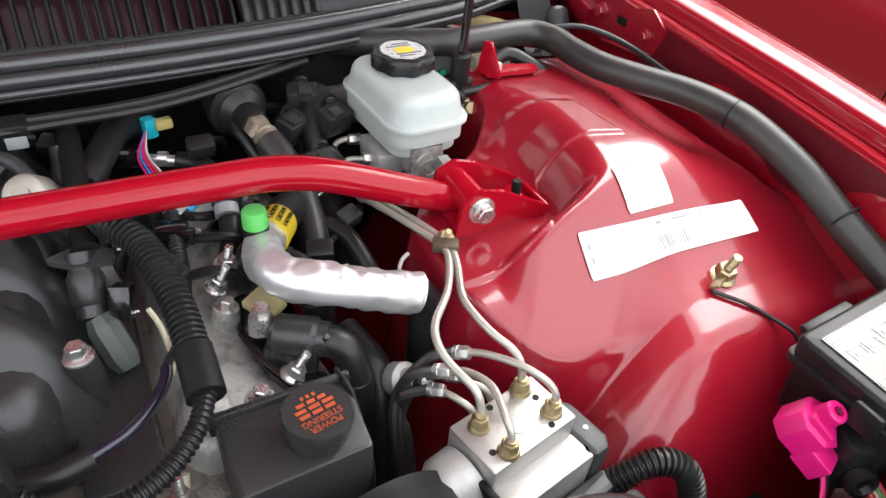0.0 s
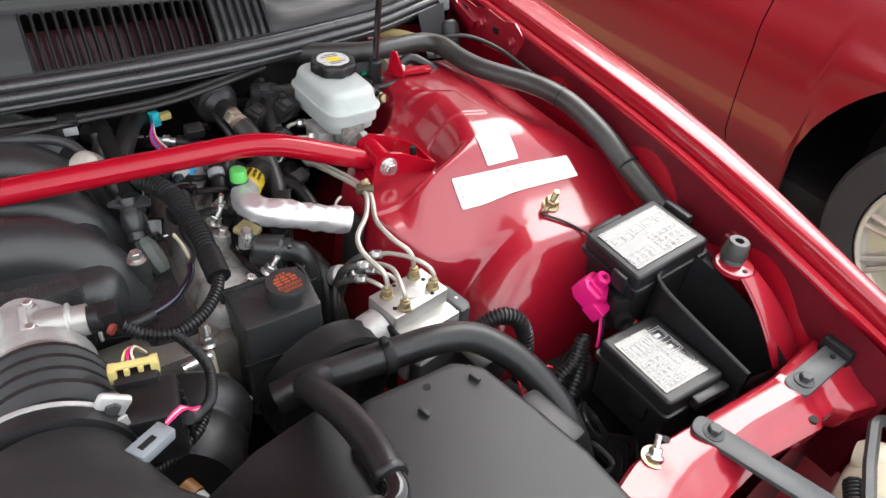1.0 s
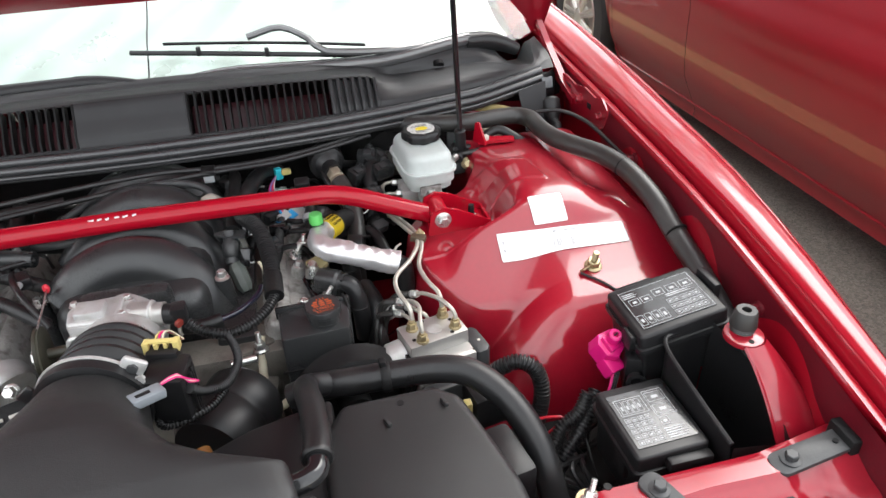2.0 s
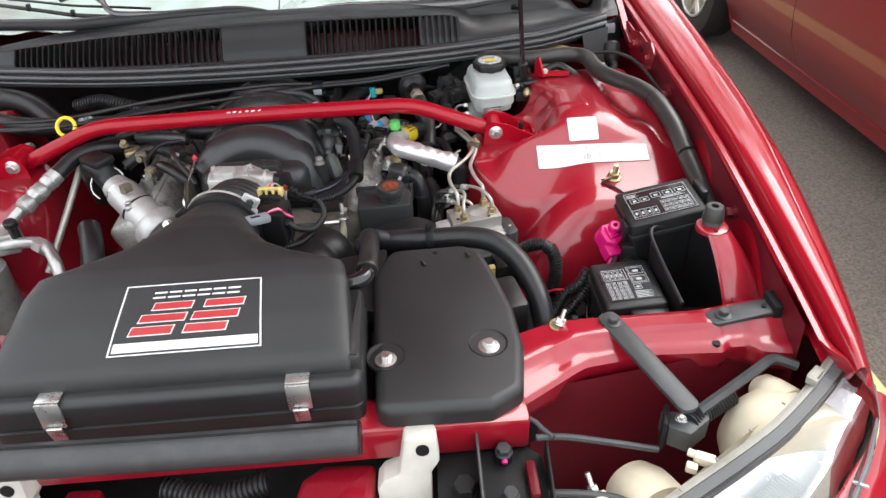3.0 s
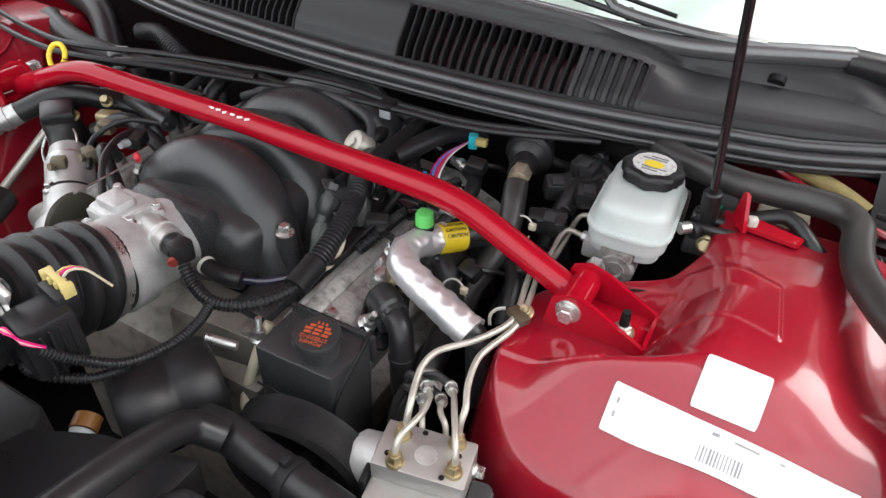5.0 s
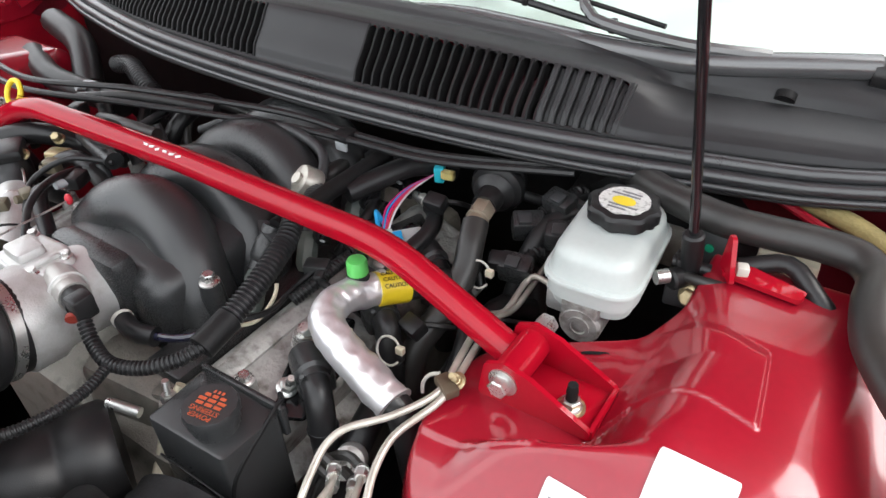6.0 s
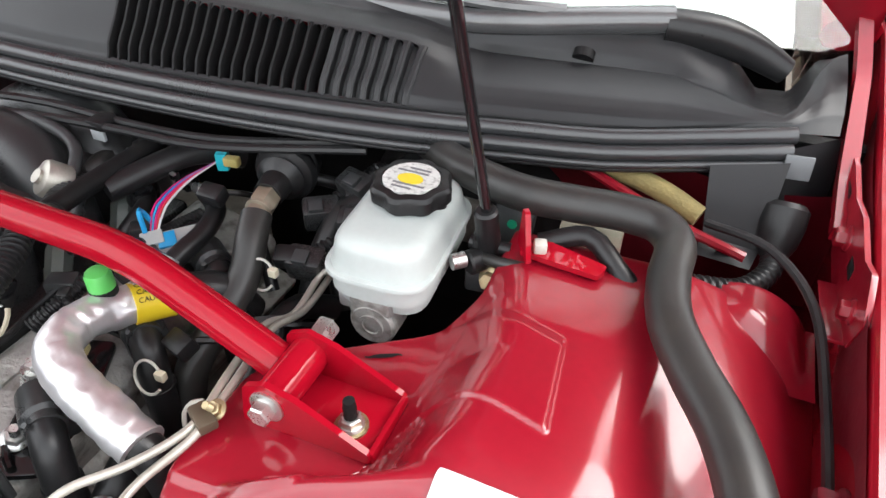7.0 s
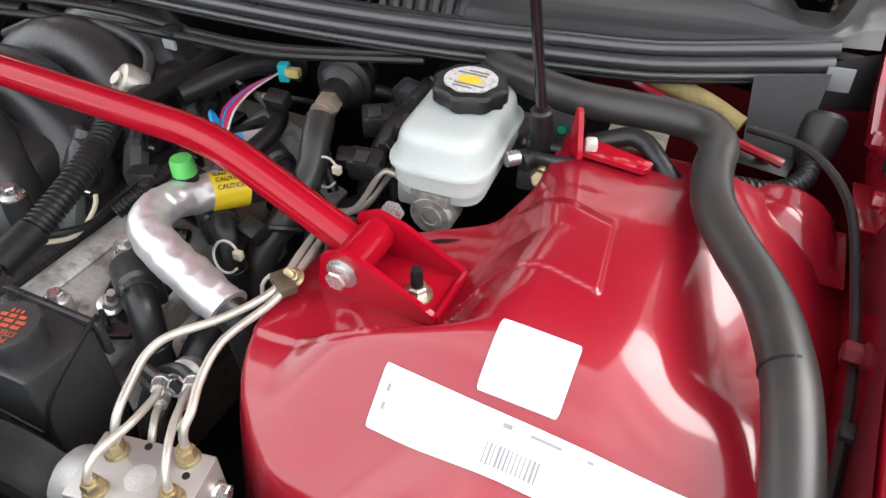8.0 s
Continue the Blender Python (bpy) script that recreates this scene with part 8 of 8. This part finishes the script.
def lens(u, v):
    """Clear cover between the upper band and the bumper's edge, bowed outwards."""
    a = [lerp_table(u, [0, 0.5, 0.85, 1], T) for T in ([0.485, 0.632, 0.722, 0.757], [-0.732, -0.663, -0.606, -0.577], [0.776, 0.805, 0.826, 0.836])]
    b = [lerp_table(u, [0, 0.35, 0.6, 0.8, 0.92, 1], T) for T in ([0.55, 0.655, 0.728, 0.772, 0.790, 0.783], [-0.800, -0.735, -0.681, -0.632, -0.602, -0.583], [0.680, 0.695, 0.712, 0.738, 0.774, 0.812])]
    bow = 0.016 * math.sin(math.pi * v) * math.sin(math.pi * min(1.0, 0.5 * (1 - u) + 0.02) * 1.0) ** 0.5
    return (a[0] + (b[0] - a[0]) * v + 0.5 * bow, a[1] + (b[1] - a[1]) * v - 0.5 * bow, a[2] + (b[2] - a[2]) * v + 0.7 * bow)


part("lens", sheet(lens, span(0, 1, 40), span(0, 1, 16)), LENS, hl, "clear plastic cover")
RIBBED = mat("ribbed_lamp_optics", (0.66, 0.68, 0.70), 0.25, 0.3, 0.3, 0.1, 20, 200, 0.03)
part("reflector", sheet(lambda u, v: tuple(Vector(lens(u, v)) + Vector((-0.006, 0.010, -0.014 - 0.010 * math.sin(math.pi * v)))), span(0, 1.0, 40), span(0.01, 0.88, 20)), RIBBED, hl, "pale silvered reflector")
part("lens_edge", sheet(lambda u, v: tuple(Vector(lens(u, 0.88 + 0.12 * v)) + Vector((-0.004, 0.006, -0.012))), span(0, 1, 40), [0, 0.5, 1]), OLIVE_TAB, hl, "grey lamp edge under the cover")
# ribbed optics in two fields
for u0, u1, v0, v1 in ((0.22, 0.52, 0.18, 0.62), (0.46, 0.72, 0.44, 0.78)):
    V, F = [], []
    n = 26
    for i in range(n):
        u = u0 + (u1 - u0) * i / n
        w = (u1 - u0) / n * 0.42
        k = len(V)
        for uu, vv, up in ((u - w, v0, 0), (u, v0, 0.0012), (u + w, v0, 0), (u - w + 0.05, v1, 0), (u + 0.05, v1, 0.0012), (u + w + 0.05, v1, 0)):
            V.append(tuple(Vector(lens(uu, vv)) + Vector((-0.004, 0.006, -0.010 + up))))
        F += [(k, k + 1, k + 4, k + 3), (k + 1, k + 2, k + 5, k + 4)]
    part("optic_field", (V, F), GREYP, hl, "ribbed optic field")
part("lens_rim", tube([lens(u, 1.0) for u in span(0, 1, 16)], 0.0024, 8, 0.01), OLIVE_TAB, hl)
part("lens_tab", box((0.757, -0.655, 0.730), (0.010, 0.004, 0.003), 0.001, -30), GREYP, hl)
lk = thing("headlight_bracket", (0.57, -0.60, 0.74), "black steel bracket by the headlight", "bracket")
part("plate", slab([(0.538, -0.588), (0.572, -0.596), (0.592, -0.585), (0.588, -0.606), (0.560, -0.625), (0.540, -0.612)], 0.775, 0.805, corner=0.003, bevel=0.002), GREY_D, lk)
part("screw", stud((0.556, -0.604, 0.804), (0.552, -0.612, 0.820), 0.004), STEEL, lk)
part("tab", box((0.540, -0.600, 0.790), (0.006, 0.030, 0.045), 0.002, -20), DARK, lk)
part("arm", tube(bent([(0.576, -0.600, 0.812), (0.640, -0.562, 0.814), (0.688, -0.536, 0.820), (0.712, -0.548, 0.815)], 0.02), 0.0062, 6, 0), GREY_D, lk)
part("arm_root", tube([(0.566, -0.606, 0.800), (0.590, -0.590, 0.796), (0.630, -0.565, 0.790)], 0.010, 10, 0.006, ribs=0.005), RUBBER, lk)
part("link", tube([(0.395, -0.602, 0.792), (0.425, -0.603, 0.791), (0.47, -0.610, 0.786), (0.53, -0.618, 0.775)], 0.004, 8, 0.008), GREY_D, lk)
part("lower_link", tube([(0.40, -0.655, 0.765), (0.44, -0.658, 0.762), (0.475, -0.662, 0.755), (0.50, -0.668, 0.74)], 0.0045, 8, 0.008), GREY_D, lk)
lt = thing("hood_latch", (0.33, -0.62, 0.72), "black hood latch frame with pink bolts", "latch")
part("floor_plate", slab([(0.283, -0.578), (0.378, -0.580), (0.402, -0.604), (0.404, -0.660), (0.36, -0.700), (0.28, -0.700)], 0.745, 0.764, corner=0.008, bevel=0.003), DARK, lt)
part("back_wall", slab([(0.0, 0.0), (0.066, 0.0), (0.072, 0.030), (0.060, 0.042), (0.004, 0.038)], -0.002, 0.002, pose(0.331, -0.582, 0.762, 90, 0, 0), corner=0.006), DARK, lt)
part("rim", tube([(0.333, -0.583, 0.800), (0.36, -0.582, 0.803), (0.390, -0.583, 0.803), (0.402, -0.592, 0.797), (0.414, -0.606, 0.795)], 0.0028, 8, 0.008), GREY_D, lt)
part("side_wall", box((0.329, -0.640, 0.780), (0.003, 0.112, 0.036), 0.001), DARK, lt)
part("wall_edge", tube([(0.329, -0.585, 0.799), (0.328, -0.64, 0.799), (0.327, -0.695, 0.799)], 0.0016, 6, 0.01), GREY_D, lt)
part("right_wall", box((0.404, -0.640, 0.775), (0.003, 0.080, 0.030), 0.001, -4), DARK, lt)
part("striker", box((0.386, -0.640, 0.770), (0.012, 0.046, 0.012), 0.004), APRON, lt, "dark red striker seen in the slot")
part("big_bolt", hexbolt((0.311, -0.645, 0.764), (0.311, -0.645, 0.782), 0.0135, 1.1), DARK, lt)
for y in (-0.606, -0.663):
    part("nut", hexbolt((0.358, y, 0.776), (0.358, y, 0.786), 0.0085, 1.2), GREY_D, lt)
    part("pink_pin", cyl((0.358, y - 0.004, 0.776), (0.358, y - 0.012, 0.772), 0.0036, seg=10), PINK, lt)
    part("seat", cyl((0.358, y, 0.762), (0.358, y, 0.777), 0.010, seg=16), DARK, lt)
for x, z in ((0.262, 0.812), (-0.19, 0.80)):
    wb = thing("white_bracket", (x, -0.62, 0.70), "off-white plastic bracket at the radiator top", "bracket", "white brackets")
    shape_ = [(-0.014, 0.004), (0.022, 0.004), (0.024, -0.030), (0.014, -0.045), (0.012, -0.13), (-0.046, -0.13), (-0.048, -0.062), (-0.040, -0.050), (-0.022, -0.042)]
    part("body", slab([(x + a, b) for a, b in shape_], -0.016, 0.016, pose(0, -0.598, z, 78, 0, 0), corner=0.006, bevel=0.004), WHITE, wb)
    part("hole", cyl((x + 0.006, -0.6145, z - 0.008), (x + 0.006, -0.6175, z - 0.0075), 0.0075, seg=16), DARK, wb)
    part("top_pad", box((x + 0.004, -0.592, z - 0.002), (0.036, 0.034, 0.010), 0.004), WHITE, wb)
bp = thing("bumper_cover", (0.0, -0.85, 0.3), "red front bumper cover", "bumper")
part("skin", sheet(lambda u, v: (0.92 * math.sin(u * 1.35) / math.sin(1.35), -0.70 - 0.32 * math.cos(u * 1.45) - 0.05 * math.sin(math.pi * v), 0.66 - 0.42 * v), span(-1, 1, 60), span(0, 1, 14)), RED, bp)
part("lamp_corner", sheet(lambda u, v: tuple(Vector(lens(u, 1.0)) + Vector((0.003 + 0.075 * v * (0.4 + 0.6 * u), -0.003 - 0.05 * v * (1 - 0.8 * u), -0.006 - 0.02 * v - 0.13 * v * v))), span(0, 1, 30), span(0, 1, 14)), RED, bp)
part("top_edge", sheet(lambda u, v: (0.92 * math.sin(u * 1.35) / math.sin(1.35) * (1 - 0.05 * v), -0.70 - 0.32 * math.cos(u * 1.45) + 0.22 * v * math.cos(u), 0.66 + 0.03 * v), span(-1, 1, 60), span(0, 1, 6)), RED, bp)
solo("radiator", box((0, -0.66, 0.55), (0.70, 0.05, 0.34), 0.006), DARK, "dark radiator core behind the bumper", "radiator")

# ---- dark clutter between the engine and the firewall ----
rnd = random.Random(11)
for i in range(16):
    x = -0.30 + 0.047 * i
    y0, z0 = 0.10 + 0.10 * rnd.random(), 0.80 + 0.05 * rnd.random()
    pts = [(x, y0, z0 - 0.05), (x + rnd.uniform(-0.03, 0.03), y0 + 0.03, z0), (x + rnd.uniform(-0.05, 0.05), y0 + 0.08, z0 + 0.02), (x + rnd.uniform(-0.06, 0.06), y0 + 0.14, z0 - 0.02)]
    if 0.36 < x < 0.52 or 0.15 < x < 0.27:
        continue
    solo("rubber_hose", tube(pts, rnd.choice((0.006, 0.008, 0.011, 0.013)), 10, 0.01), rnd.choice((RUBBER, HOSE)), "black rubber hose among the engine parts", "hose", "engine hoses")
for x, y, z, mt, lb in ((0.118, 0.232, 0.866, BLACK, "small black connector on a wire"), (0.235, 0.190, 0.866, BLACK, "small black connector on a wire"), (0.330, 0.165, 0.842, BLACK, "small black connector on a wire"), (0.345, 0.105, 0.815, GREY_D, "small dark grey connector on a wire"), (-0.05, 0.235, 0.872, BLACK, "small black connector on a wire"), (0.300, 0.055, 0.825, BLACK, "small black connector on a wire")):
    w = thing("wire_connector", (x, y, z), lb, "connector", "small wire connectors")
    part("body", box((x, y, z), (0.024, 0.018, 0.016), 0.003, 30 * math.sin(40 * x), 20), mt, w)
    part("wire", tube([(x + 0.008, y + 0.008, z), (x + 0.02, y + 0.02, z - 0.006), (x + 0.03, y + 0.05, z - 0.03)], 0.003, 6, 0.008), RUBBER, w)

# ---- wiring tray low in the front corner ----
wt = thing("wiring_tray", (0.52, -0.33, 0.66), "black plastic tray with loose wiring low in the corner", "tray")
part("tray", slab([(0.43, -0.44), (0.60, -0.44), (0.605, -0.215), (0.44, -0.215)], 0.60, 0.675, corner=0.01, bevel=0.004), DARK, wt)
rnd = random.Random(5)
for i in range(12):
    x, y = rnd.uniform(0.45, 0.58), rnd.uniform(-0.42, -0.25)
    part("loose_wire", tube([(x, y, 0.68), (x + rnd.uniform(-0.03, 0.03), y + rnd.uniform(-0.03, 0.03), 0.72), (x + rnd.uniform(-0.05, 0.05), y + rnd.uniform(-0.05, 0.05), 0.71), (x + rnd.uniform(-0.06, 0.06), y + rnd.uniform(-0.06, 0.06), 0.68)], rnd.choice((0.002, 0.003, 0.005)), 6, 0.008), rnd.choice((RUBBER, RUBBER, GREY_D, REDP)), wt)
# ---- small fittings beside the modulator ----
bv = thing("bleed_valve", (0.335, -0.075, 0.76), "corroded silver fitting beside the modulator", "fitting")
part("body", lathe((0.318, -0.060, 0.775), (0.330, -0.085, 0.795), [(0.010, 0), (0.014, 0.15), (0.014, 0.5), (0.010, 0.6), (0.010, 1)], 16), ALU, bv)
part("nut", hexbolt((0.329, -0.083, 0.794), (0.333, -0.091, 0.801), 0.007, 1.2), STEEL, bv)
# ---- hoses and small tubes beside the throttle body ----
for pts, rr, mt in (([(-0.085, -0.09, 0.862), (-0.112, -0.06, 0.885), (-0.135, -0.02, 0.888), (-0.150, 0.02, 0.878)], 0.0042, RUBBER), ([(-0.16, -0.05, 0.855), (-0.185, -0.02, 0.872), (-0.17, 0.02, 0.885), (-0.13, 0.05, 0.878)], 0.0035, RUBBER), ([(-0.225, 0.075, 0.878), (-0.18, 0.062, 0.882), (-0.13, 0.052, 0.878)], 0.0115, SATIN), ([(-0.15, 0.09, 0.876), (-0.10, 0.075, 0.882), (-0.05, 0.085, 0.884)], 0.006, GREY_D), ([(-0.26, 0.12, 0.872), (-0.20, 0.115, 0.880), (-0.14, 0.12, 0.878)], 0.010, HOSE), ([(-0.32, 0.13, 0.885), (-0.24, 0.165, 0.89), (-0.12, 0.20, 0.885)], 0.008, RUBBER)):
    solo("rubber_hose", tube(pts, rr, 10, 0.008), mt, "black rubber hose among the engine parts", "hose", "engine hoses")
for x, y, z in ((-0.135, 0.005, 0.876), (-0.155, 0.085, 0.882), (-0.285, 0.105, 0.885)):
    w = thing("wire_connector", (x, y, z), "small dark connector with a pale tip on the engine", "connector", "small wire connectors")
    part("body", box((x, y, z), (0.020, 0.026, 0.016), 0.003, 25), BLACK, w)
    part("tip", cyl((x, y - 0.012, z + 0.002), (x, y - 0.024, z + 0.004), 0.005, seg=12), GREYP, w)
part("loop_conduit", tube([(0.135, 0.10, 0.872), (0.12, 0.125, 0.872), (0.11, 0.16, 0.862)], 0.0098, 12, ribs=0.0046), RUBBER, cn)

# ---- ribbed conduit below the crash tube ----
solo("lower_conduit", tube([(-0.03, -0.60, 0.752), (0.03, -0.612, 0.748), (0.09, -0.605, 0.755)], 0.012, 12, ribs=0.006), RUBBER, "ribbed black conduit low at the radiator top", "conduit")
